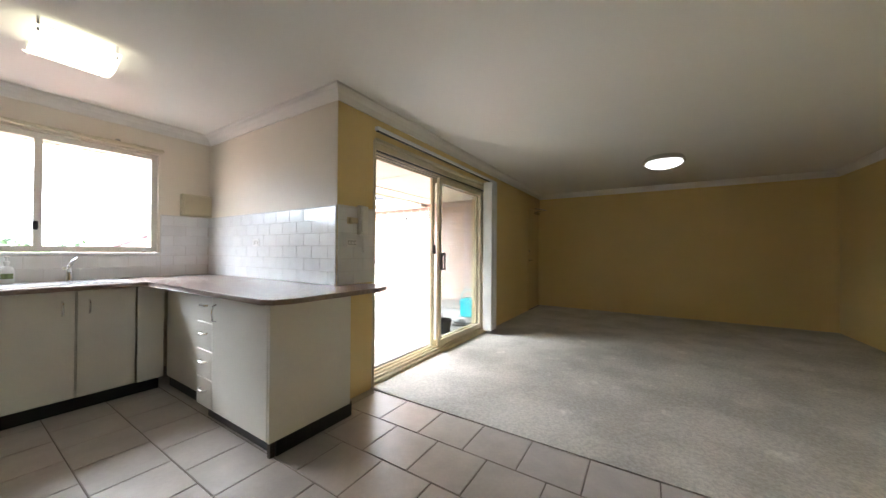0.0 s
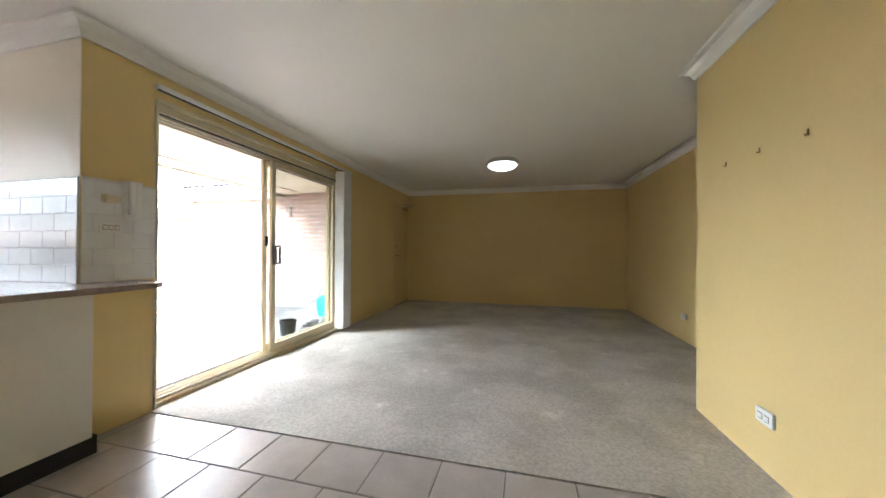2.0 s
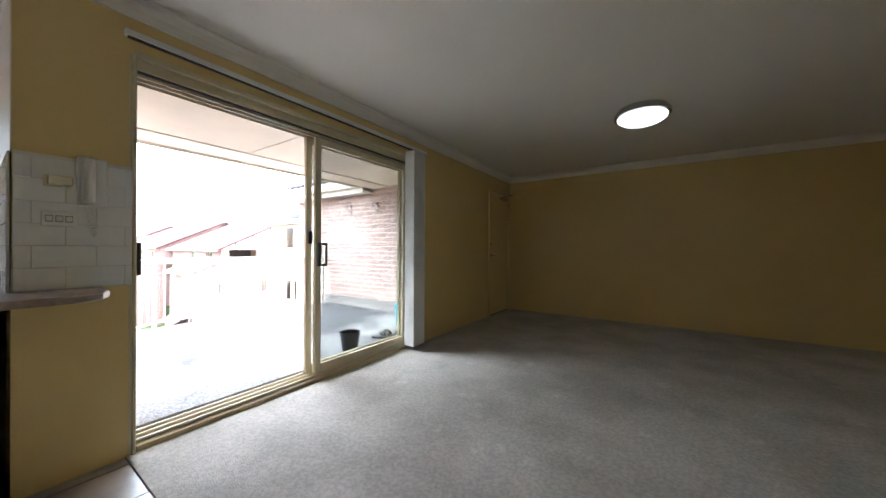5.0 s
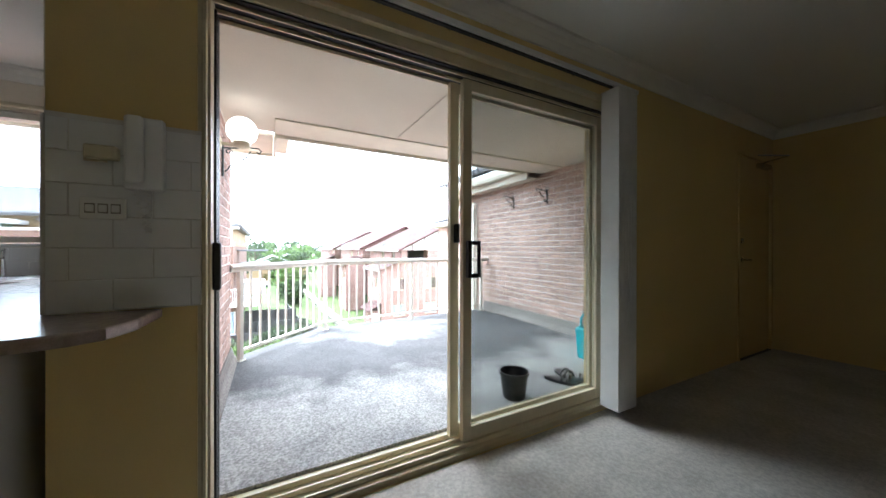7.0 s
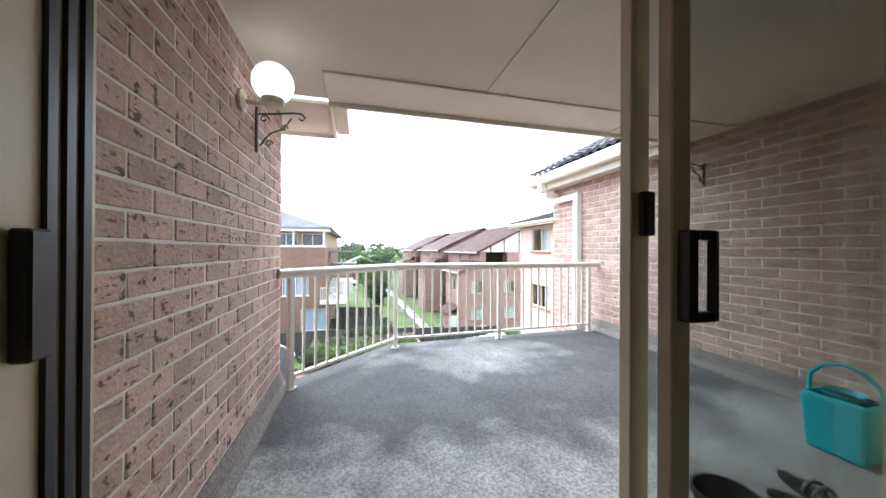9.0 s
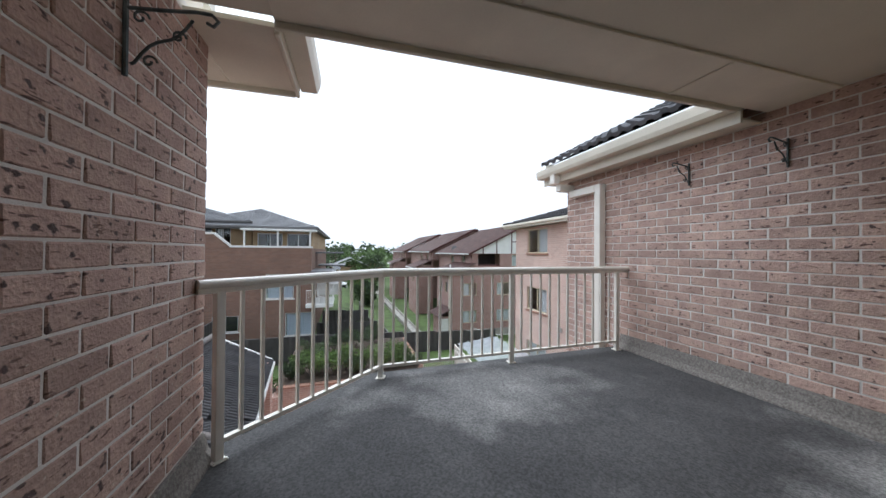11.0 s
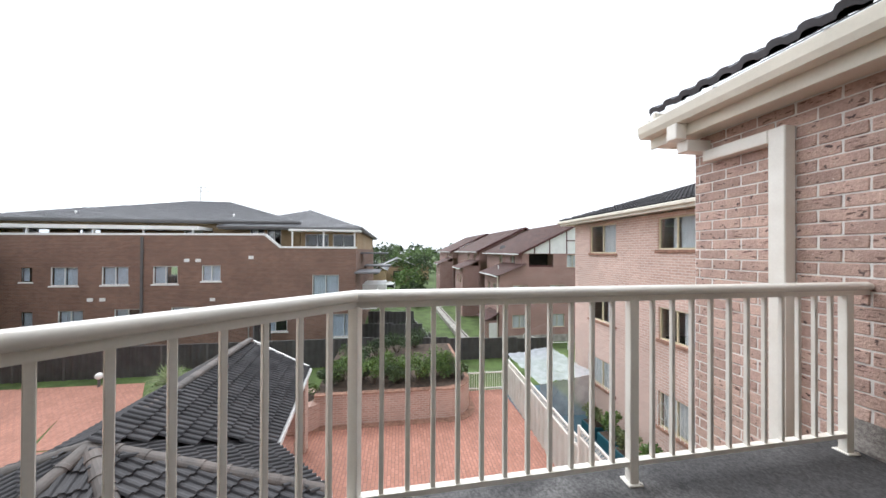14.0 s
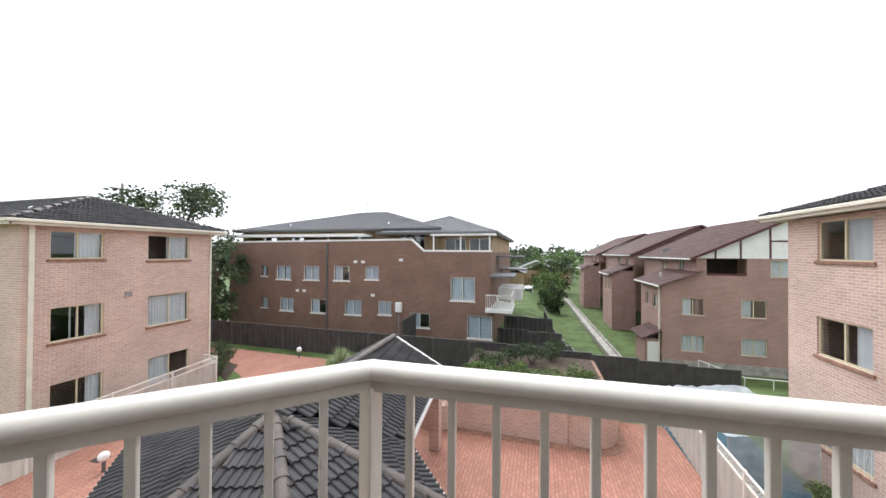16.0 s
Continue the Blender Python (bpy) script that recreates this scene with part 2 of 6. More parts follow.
def burnt_spots(m):
    """Dark fired spots and pressed creases on the brick face."""
    n, l, b = m.node_tree.nodes, m.node_tree.links, m.node_tree.nodes["Principled BSDF"]
    geo = n.new("ShaderNodeNewGeometry")
    src = b.inputs["Base Color"].links[0].from_socket
    for stretch, scale, lo, hi, tone in (((1, 1, 1.3), 21, 0.625, 0.67, (0.105, 0.07, 0.065)), ((1, 1, 4.2), 15, 0.63, 0.67, (0.16, 0.095, 0.08)), ((1, 1, 1.5), 34, 0.70, 0.74, (0.60, 0.50, 0.42))):
        no, ramp, mix, sc = n.new("ShaderNodeTexNoise"), n.new("ShaderNodeValToRGB"), n.new("ShaderNodeMixRGB"), n.new("ShaderNodeVectorMath")
        sc.operation = "MULTIPLY"
        sc.inputs[1].default_value = stretch
        l.new(geo.outputs["Position"], sc.inputs[0])
        l.new(sc.outputs[0], no.inputs["Vector"])
        no.inputs["Scale"].default_value, no.inputs["Detail"].default_value = scale, 3
        ramp.color_ramp.elements[0].position, ramp.color_ramp.elements[1].position = lo, hi
        l.new(no.outputs["Fac"], ramp.inputs[0])
        l.new(ramp.outputs[0], mix.inputs[0])
        l.new(src, mix.inputs[1])
        mix.inputs[2].default_value = (*tone, 1)
        src = mix.outputs[0]
    l.new(src, b.inputs["Base Color"])


burnt_spots(BRICKM)
burnt_spots(BRICKJ)


def stained(name, c, dark, pale, scale, fine, rough, bump, lo=0.42, hi=0.6, dist=0.004, var=0.25, wet=None):
    """Carpet or aggregate with broad soft stains of its own."""
    m = M(name, c, rough, var=var, scale=fine * 0.4, fine=fine, bump=bump, c2=tuple(v * (1 - 1.2 * var) for v in c), dist=dist)
    n, l, b = m.node_tree.nodes, m.node_tree.links, m.node_tree.nodes["Principled BSDF"]
    src = b.inputs["Base Color"].links[0].from_socket
    geo = n.new("ShaderNodeNewGeometry")
    for k, (col, s, a, z) in enumerate(((dark, scale, lo, hi), (pale, scale * 2.3, 0.62, 0.72))):
        no, ramp, mix = n.new("ShaderNodeTexNoise"), n.new("ShaderNodeValToRGB"), n.new("ShaderNodeMixRGB")
        no.inputs["Scale"].default_value, no.inputs["Detail"].default_value = s, 6
        ramp.color_ramp.elements[0].position, ramp.color_ramp.elements[1].position = a, z
        l.new(geo.outputs["Position"], no.inputs["Vector"])
        l.new(no.outputs["Fac"], ramp.inputs[0])
        mix.blend_type = "MULTIPLY"
        l.new(ramp.outputs[0], mix.inputs[0])
        l.new(src, mix.inputs[1])
        mix.inputs[2].default_value = (*col, 1)
        src = mix.outputs[0]
    if wet:
        # damp floor drying from a long patch in the middle, with a ragged edge
        sub, ln, no, add, ramp, mix = n.new("ShaderNodeVectorMath"), n.new("ShaderNodeVectorMath"), n.new("ShaderNodeTexNoise"), n.new("ShaderNodeMath"), n.new("ShaderNodeValToRGB"), n.new("ShaderNodeMixRGB")
        scl = n.new("ShaderNodeVectorMath")
        no.inputs["Scale"].default_value, no.inputs["Detail"].default_value = 2.4, 8
        sub.operation, scl.operation, ln.operation = "SUBTRACT", "MULTIPLY", "LENGTH"
        sub.inputs[1].default_value, scl.inputs[1].default_value = (-2.58, 3.4, 0.0), (1.8, 1.0, 0.0)
        l.new(geo.outputs["Position"], sub.inputs[0])
        l.new(sub.outputs[0], scl.inputs[0])
        l.new(scl.outputs[0], ln.inputs[0])
        l.new(geo.outputs["Position"], no.inputs["Vector"])
        add.operation, add.inputs[1].default_value = "MULTIPLY_ADD", 2.2
        l.new(no.outputs["Fac"], add.inputs[0])
        l.new(ln.outputs["Value"], add.inputs[2])
        ratio = n.new("ShaderNodeMath")
        ratio.operation, ratio.inputs[1].default_value = "DIVIDE", 5.0
        l.new(add.outputs[0], ratio.inputs[0])
        e = ramp.color_ramp.elements
        e[0].position, e[0].color = 0.24, (0.74, 0.74, 0.74, 1)
        e[1].position, e[1].color = 0.86, (1, 1, 1, 1)
        for pos, v in ((0.36, (0.48, 0.48, 0.49)), (0.43, wet), (0.69, wet), (0.76, (0.48, 0.48, 0.49))):
            x = e.new(pos)
            x.color = (*v, 1)
        l.new(ratio.outputs[0], ramp.inputs[0])
        mix.blend_type = "MULTIPLY"
        mix.inputs[0].default_value = 1
        l.new(src, mix.inputs[1])
        l.new(ramp.outputs[0], mix.inputs[2])
        src = mix.outputs[0]
    l.new(src, b.inputs["Base Color"])
    return m


CARPET = stained("worn_carpet", (0.56, 0.53, 0.475), (0.80, 0.79, 0.78), (1.25, 1.25, 1.25), 1.9, 130, 0.95, 0.8, var=0.19, dist=0.004)
AGGREGATE = stained("exposed_aggregate", (0.45, 0.44, 0.425), (0.76, 0.76, 0.77), (1.25, 1.25, 1.25), 2.6, 190, 0.85, 0.8, var=0.45, dist=0.0025, wet=(0.21, 0.21, 0.222))
GRASS = stained("mown_grass", (0.105, 0.165, 0.042), (0.6, 0.6, 0.55), (1.25, 1.1, 1.1), 0.7, 30, 0.9, 0.6)

# ---- building blocks ----


def part(name, bm, material, parent=None, label="", smooth=False):
    """Links a bmesh as one mesh object, under a thing or a part."""
    me = bpy.data.meshes.new(name)
    bmesh.ops.recalc_face_normals(bm, faces=bm.faces)
    bm.to_mesh(me)
    bm.free()
    me.materials.append(material)
    if smooth:
        me.polygons.foreach_set("use_smooth", [True] * len(me.polygons))
        try:
            me.set_sharp_from_angle(angle=radians(40))
        except Exception:
            pass
    ob = new(name, me)
    under(ob, parent)
    return tagged(ob, label) if label else ob


def under(ob, parent):
    if parent is not None:
        ob.parent = parent
        if parent.type == "EMPTY":
            ob.matrix_parent_inverse = Matrix.Translation(-parent.location)


def thing(name, loc, label, category, group="", kind=""):
    ob = new(name)
    ob.empty_display_size = 0.1
    ob.location = loc
    return tagged(ob, label, category, group, kind)


def struct(name, bm, material, label, category="", smooth=False):
    return tagged(part(name, bm, material, None, "", smooth), label, category or name.split("_")[0], "", "structure")


def B():
    return bmesh.new()


def bx(bm, x0, x1, y0, y1, z0, z1, bev=0.0, seg=1):
    x0, x1, y0, y1, z0, z1 = min(x0, x1), max(x0, x1), min(y0, y1), max(y0, y1), min(z0, z1), max(z0, z1)
    v = [bm.verts.new((x, y, z)) for x in (x0, x1) for y in (y0, y1) for z in (z0, z1)]
    fs = [bm.faces.new([v[i] for i in q]) for q in ((0, 1, 3, 2), (4, 6, 7, 5), (0, 4, 5, 1), (2, 3, 7, 6), (0, 2, 6, 4), (1, 5, 7, 3))]
    if bev:
        es = list({e for f in fs for e in f.edges})
        bmesh.ops.bevel(bm, geom=es, offset=bev, segments=seg, affect="EDGES", profile=0.5)
    return bm


def box(x0, x1, y0, y1, z0, z1, bev=0.0, seg=1):
    return bx(B(), x0, x1, y0, y1, z0, z1, bev, seg)


def sweep(bm, pts, r, n=8, cap=True):
    """A round bar along points; r is one radius or one for each point."""
    pts = [Vector(p) for p in pts]
    rings = []
    for i, p in enumerate(pts):
        d = (pts[min(i + 1, len(pts) - 1)] - pts[max(i - 1, 0)]).normalized()
        a = d.orthogonal().normalized() if i == 0 else (a - a.dot(d) * d).normalized()
        c = d.cross(a)
        rr = r[i] if isinstance(r, (list, tuple)) else r
        rings.append([bm.verts.new(p + rr * (math.cos(2 * math.pi * k / n) * a + math.sin(2 * math.pi * k / n) * c)) for k in range(n)])
    for q, s in zip(rings, rings[1:]):
        for k in range(n):
            bm.faces.new((q[k], q[(k + 1) % n], s[(k + 1) % n], s[k]))
    if cap:
        bm.faces.new(rings[0][::-1])
        bm.faces.new(rings[-1])
    return bm


def lathe(bm, c, prof, n=24, cap0=True, cap1=True):
    """A turned body: prof is (radius, z) from the bottom."""
    rings = [[bm.verts.new((c[0] + r * math.cos(2 * math.pi * k / n), c[1] + r * math.sin(2 * math.pi * k / n), c[2] + z)) for k in range(n)] for r, z in prof]
    for q, s in zip(rings, rings[1:]):
        for k in range(n):
            bm.faces.new((q[k], q[(k + 1) % n], s[(k + 1) % n], s[k]))
    if cap0:
        bm.faces.new(rings[0][::-1])
    if cap1:
        bm.faces.new(rings[-1])
    return bm


def prism(bm, poly, z0, z1):
    """An upright block over a plan outline."""
    a = [bm.verts.new((x, y, z0)) for x, y in poly]
    b = [bm.verts.new((x, y, z1)) for x, y in poly]
    bm.faces.new(a[::-1])
    bm.faces.new(b)
    for i in range(len(poly)):
        j = (i + 1) % len(poly)
        bm.faces.new((a[i], a[j], b[j], b[i]))
    return bm


def profile_along(bm, p0, p1, prof, side):
    """A moulded length from p0 to p1; prof is (out, up) with out measured along side."""
    p0, p1, side = Vector(p0), Vector(p1), Vector(side)
    a = [bm.verts.new(p0 + o * side + Vector((0, 0, u))) for o, u in prof]
    b = [bm.verts.new(p1 + o * side + Vector((0, 0, u))) for o, u in prof]
    for i in range(len(prof)):
        j = (i + 1) % len(prof)
        bm.faces.new((a[i], a[j], b[j], b[i]))
    bm.faces.new(a[::-1])
    bm.faces.new(b)
    return bm


def holed(axis, plane, back, a0, a1, z0, z1, holes=()):
    """A wall with thickness, from plane to back across its axis, with openings (a0, a1, z0, z1) cut right through."""
    bm = B()
    A = sorted({a0, a1, *[h[0] for h in holes], *[h[1] for h in holes]})
    Z = sorted({z0, z1, *[h[2] for h in holes], *[h[3] for h in holes]})
    A, Z = [a for a in A if a0 <= a <= a1], [z for z in Z if z0 <= z <= z1]
    memo = {}

    def v(a, z, d):
        k = (a, z, d)
        if k not in memo:
            memo[k] = bm.verts.new((d, a, z) if axis == "x" else (a, d, z))
        return memo[k]

    def solid(i, j):
        if not (0 <= i < len(A) - 1 and 0 <= j < len(Z) - 1):
            return False
        a, z = (A[i] + A[i + 1]) / 2, (Z[j] + Z[j + 1]) / 2
        return not any(h[0] < a < h[1] and h[2] < z < h[3] for h in holes)

    for i in range(len(A) - 1):
        for j in range(len(Z) - 1):
            if not solid(i, j):
                continue
            c = (A[i], Z[j]), (A[i + 1], Z[j]), (A[i + 1], Z[j + 1]), (A[i], Z[j + 1])
            for d in (plane, back):
                bm.faces.new([v(*p, d) for p in c])
            for k, (di, dj) in enumerate(((0, -1), (1, 0), (0, 1), (-1, 0))):
                if not solid(i + di, j + dj):
                    p, q = c[k], c[(k + 1) % 4]
                    bm.faces.new((v(*p, plane), v(*q, plane), v(*q, back), v(*p, back)))
    return bm


def joined(name, base, mats, material, parent, label=""):
    """Many copies of one small mesh joined into a single part."""
    co = np.array([v.co[:] for v in base.vertices])
    faces = [tuple(p.vertices) for p in base.polygons]
    n = len(co)
    allv = np.concatenate([co @ np.array(m.to_3x3()).T + np.array(m.translation) for m in mats]) if mats else np.zeros((0, 3))
    me = bpy.data.meshes.new(name)
    me.from_pydata(allv.tolist(), [], [tuple(i + n * k for i in f) for k in range(len(mats)) for f in faces])
    me.materials.append(material)
    ob = new(name, me)
    under(ob, parent)
    ob["kind"] = "stuff"
    return tagged(ob, label) if label else ob


def pieces(name, meshes, mats, parent):
    """Separate objects on shared meshes."""
    for k, m in enumerate(mats):
        ob = new(name, meshes[k % len(meshes)])
        under(ob, parent)
        ob.matrix_basis = m


def mesh_of(name, bm, material):
    me = bpy.data.meshes.new(name)
    bmesh.ops.recalc_face_normals(bm, faces=bm.faces)
    bm.to_mesh(me)
    bm.free()
    me.materials.append(material)
    return me


def rot_pose(origin, u, v, n):
    m = Matrix((u, v, n)).transposed().to_4x4()
    m.translation = origin
    return m


# ---- the flat: shell ----
H = 2.4
ROOM = [(-2.1, -3.0), (3.63, -3.0), (3.63, 2.69), (4.385, 2.69), (4.385, 6.855), (0.0, 6.855), (0.0, 1.36), (-2.1, 1.36)]
DOOR = (1.73, 4.085, 0.0, 2.12)
wall_door = struct("wall_balcony", holed("x", 0.0, -0.25, 1.36, 6.855, -0.2, H, [DOOR, (6.0, 6.82, 0.0, 2.05)]), YELLOW, "yellow painted wall with a wide sliding door opening", "wall")
struct("wall_kitchen", box(-2.20, -0.25, 1.36, 1.60, -0.2, H), CREAM, "cream painted kitchen wall above white tiles", "wall")
struct("wall_sink", holed("x", -2.1, -2.24, -3.0, 1.36, -0.2, H, [(-0.57, 0.915, 1.14, 2.10)]), CREAM, "cream painted wall with a wide kitchen window", "wall")
struct("wall_kitchen_skin", box(-0.25, -0.001, 1.3565, 1.3595, 1.516, H), CREAM, "cream plaster on the end of the kitchen wall", "wall")
struct("wall_back", box(-2.35, 3.85, -3.2, -3.0, -0.2, H), CREAM, "plain cream painted wall behind the kitchen", "wall")
struct("wall_east", box(3.63, 3.85, -3.0, 2.69, -0.2, H), YELLOW, "tan yellow painted wall beside the tiled floor", "wall")
struct("wall_jog", box(3.85, 4.6, 2.49, 2.69, -0.2, H), YELLOW, "short yellow painted return wall", "wall")
struct("wall_living", box(4.385, 4.6, 2.69, 6.855, -0.2, H), YELLOW, "yellow painted living room side wall", "wall")
struct("wall_far", box(-0.25, 4.6, 6.855, 7.05, -0.2, H), YELLOW, "plain yellow painted end wall of the living room", "wall")
bm = B()
prism(bm, [(-2.35, -3.2), (3.85, -3.2), (3.85, 2.49), (4.6, 2.49), (4.6, 7.05), (-0.25, 7.05), (-0.25, 1.6), (-2.35, 1.6)], H, H + 0.2)
struct("ceiling", bm, CEIL, "flat white plaster ceiling", "ceiling")


def inset(poly, d):
    out = []
    for i in range(len(poly)):
        p, q, r = Vector(poly[i - 1]), Vector(poly[i]), Vector(poly[(i + 1) % len(poly)])
        a, b = (q - p).normalized(), (r - q).normalized()
        na, nb = Vector((-a.y, a.x)), Vector((-b.y, b.x))
        out.append(q + (na + nb) * d)
    return out


bm = B()
loops = []
for d, z in ((0.0, H - 0.09), (0.012, H - 0.088), (0.016, H - 0.075), (0.03, H - 0.045), (0.055, H - 0.022), (0.085, H - 0.014), (0.09, H - 0.001)):
    loops.append([bm.verts.new((p.x, p.y, z)) for p in inset(ROOM, d)])
for q, s in zip(loops, loops[1:]):
    for i in range(len(q)):
        j = (i + 1) % len(q)
        bm.faces.new((q[i], q[j], s[j], s[i]))
struct("cornice", bm, CORNICE, "white coved plaster cornice round the ceiling", "cornice")
struct("floor_slab", box(-2.35, 4.6, -3.2, 7.05, -0.3, -0.004), FGROUT, "dark grout bed under the floor finishes", "floor")
bm = B()
bx(bm, 0.0, 4.385, 1.7225, 6.855, -0.0035, 0.006)
carpet = struct("floor_carpet", bm, CARPET, "worn grey-beige carpet with pale stains", "carpet")


def window_unit(parent, axis, plane, out, a0, a1, z0, z1, frame_mat, sill_mat=None, split=(0.5,), curtain=(), cloth=None, name="window"):
    """Sliding window in an opening: frame, panes, a sill and a curtain behind. out: +1 or -1, the way the outer face looks along its axis."""
    def q(bm, a, b, d0, d1, z, w, bev=0.0):
        lo, hi = plane - out * d0, plane - out * d1
        return bx(bm, lo, hi, a, b, z, w, bev) if axis == "x" else bx(bm, a, b, lo, hi, z, w, bev)
    t = 0.045
    bm = B()
    q(bm, a0, a0 + t, 0.05, 0.12, z0, z1)
    q(bm, a1 - t, a1, 0.05, 0.12, z0, z1)
    q(bm, a0 + t, a1 - t, 0.05, 0.12, z0, z0 + t)
    q(bm, a0 + t, a1 - t, 0.05, 0.12, z1 - t, z1)
    cuts = [a0 + (a1 - a0) * s for s in split]
    for c in cuts:
        q(bm, c - t / 2, c + t / 2, 0.055, 0.115, z0 + t, z1 - t)
    w = part(name, bm, frame_mat, parent)
    edges = [a0 + t / 2, *cuts, a1 - t / 2]
    for a, b in zip(edges, edges[1:]):
        p = part("pane", q(B(), a + t / 2, b - t / 2, 0.08, 0.086, z0 + t, z1 - t), PANE, w)
        p.visible_shadow = False
    if sill_mat:
        part("sill", q(B(), a0 - 0.08, a1 + 0.08, -0.05, 0.045, z0 - 0.10, z0 - 0.004, 0.008), sill_mat, w)
    for s, e in curtain:
        bm = B()
        ca, cb = a0 + (a1 - a0) * s, a0 + (a1 - a0) * e
        n = max(6, int((cb - ca) / 0.04))
        vs = []
        for k in range(n + 1):
            a = ca + (cb - ca) * k / n
            d = plane - out * (0.19 + 0.025 * math.sin(k * 2.1) + 0.01 * math.sin(k * 0.9))
            vs.append([bm.verts.new((d, a, z) if axis == "x" else (a, d, z)) for z in (z0, z1)])
        for u, v in zip(vs, vs[1:]):
            bm.faces.new((u[0], v[0], v[1], u[1]))
        part("curtain", bm, cloth or CURTAIN, w)
    return w


# Kitchen window
kw = thing("window_1", (-2.2, 0.165, 1.14), "wide cream aluminium sliding kitchen window above the sink", "window", kind="structure")
window_unit(kw, "x", -2.24, -1, -0.565, 0.910, 1.145, 2.095, RAILC, split=(0.5,), name="window_frame")
part("window_sill", box(-2.115, -2.085, -0.60, 0.93, 1.115, 1.139, 0.004), WTILE, kw)
part("latch", box(-2.118, -2.095, 0.145, 0.175, 1.32, 1.39, 0.006), BLACKP, kw)
track = thing("blind_track", (-2.06, 0.165, 2.1), "narrow cream curtain track above the kitchen window", "curtain track")
part("rail", box(-2.085, -2.045, -0.62, 0.94, 2.115, 2.145, 0.006), IVORY, track)
part("bracket", box(-2.098, -2.06, 0.60, 0.63, 2.146, 2.165, 0.003), STEEL, track)

# Sliding door
sd = thing("door_1", (-0.09, 2.87, 0.0), "cream aluminium sliding glass door standing half open", "sliding door", kind="structure")
bm = B()
bx(bm, -0.20, -0.02, 1.732, 1.766, 0.0, 2.118, 0.003)
part("jamb", bm, ALU, sd)
part("jamb", box(-0.20, -0.02, 4.05, 4.083, 0.0, 2.118, 0.003), ALU, sd)
bm = B()
bx(bm, -0.20, -0.02, 1.766, 4.05, 2.06, 2.118, 0.003)
for x in (-0.182, -0.120, -0.058):
    bx(bm, x - 0.004, x + 0.004, 1.766, 4.05, 2.035, 2.06)
part("head", bm, ALU, sd)
# solid black strip painting the shade up inside the track
part("slot", box(-0.19, -0.03, 1.768, 4.048, 2.050, 2.0585), BLACKP, sd, "black strip painted in as the shade inside the door track")
bm = B()
bx(bm, -0.245, -0.02, 1.766, 4.05, -0.01, 0.03, 0.003)
for x in (-0.182, -0.120, -0.058):
    bx(bm, x - 0.004, x + 0.004, 1.766, 4.05, 0.03, 0.052)
part("threshold", bm, ALU, sd)
bm = B()
for x in (-0.170, -0.138, -0.106):
    bx(bm, x - 0.008, x + 0.008, 1.766, 1.774, 0.05, 2.035)
part("channel", bm, BLACKP, sd, "black rubber channel strips in the jamb")
part("strike", box(-0.085, -0.05, 1.766, 1.792, 0.95, 1.13, 0.004), BLACKP, sd)


def door_panel(x, y0, y1, name):
    bm = B()
    for a, b in ((y0, y0 + 0.055), (y1 - 0.05, y1)):
        bx(bm, x - 0.018, x + 0.018, a, b, 0.055, 2.035, 0.003)
    bx(bm, x - 0.016, x + 0.016, y0 + 0.055, y1 - 0.05, 0.055, 0.125, 0.002)
    bx(bm, x - 0.016, x + 0.016, y0 + 0.055, y1 - 0.05, 1.975, 2.035, 0.002)
    p = part(name, bm, ALU, sd)
    g = part("pane", box(x - 0.003, x + 0.003, y0 + 0.055, y1 - 0.05, 0.125, 1.975), GLASS, p)
    g.visible_shadow = False
    return p


door_panel(-0.153, 2.838, 4.048, "fixed_panel")
slider = door_panel(-0.085, 2.880, 4.03, "sliding_panel")
bm = B()
bx(bm, -0.0665, -0.033, 2.893, 2.917, 0.95, 1.15, 0.004)
bx(bm, -0.053, -0.033, 2.959, 2.975, 0.95, 1.15, 0.004)
bx(bm, -0.053, -0.033, 2.917, 2.959, 0.95, 0.972, 0.003)
bx(bm, -0.053, -0.033, 2.917, 2.959, 1.128, 1.15, 0.003)
part("handle", bm, BLACKP, slider, "black D-shaped pull handle")
part("lock", box(-0.1345, -0.112, 2.856, 2.888, 1.14, 1.245, 0.004), BLACKP, sd, "black lock body on the stile")

# Door reveal lining and trim
bm = B()
bx(bm, -0.0195, 0.0, 1.7305, 1.7435, 0.0, 2.118)
bx(bm, -0.0195, 0.012, 1.7435, 1.757, 0.0, 2.14, 0.002)
bx(bm, -0.0195, 0.012, 4.058, 4.09, 0.0, 2.14, 0.002)
bx(bm, -0.0195, 0.012, 1.757, 4.058, 2.116, 2.145, 0.002)
struct("trim_door", bm, ALU, "narrow cream trim round the sliding door", "trim")

# Vertical blind: head track and a bunched stack of slats
vb = thing("vertical_blind", (0.07, 4.06, 2.19), "white vertical blind drawn back into a stack beside the sliding door", "blind")
part("headrail", box(0.045, 0.085, 1.70, 4.22, 2.180, 2.212, 0.004), WHITEP, vb)
# black strip under the headrail, painting the shade of its slot
part("slot", box(0.055, 0.075, 1.71, 4.21, 2.172, 2.1795), BLACKP, vb)
for y in (1.86, 2.75, 3.65):
    part("bracket", box(0.001, 0.05, y - 0.012, y + 0.012, 2.206, 2.222, 0.002), STEEL, vb)
slat = mesh_of("slat", box(-0.064, 0.064, -0.003, 0.003, 0.0, 2.10, 0.001), BLIND)
pieces("slat", [slat], [pose(0.072 + 0.002 * math.sin(k * 2.3), 3.925 + 0.0105 * k, 0.055, 0, 0, 1.5 * math.sin(k * 1.7)) for k in range(19)], vb)

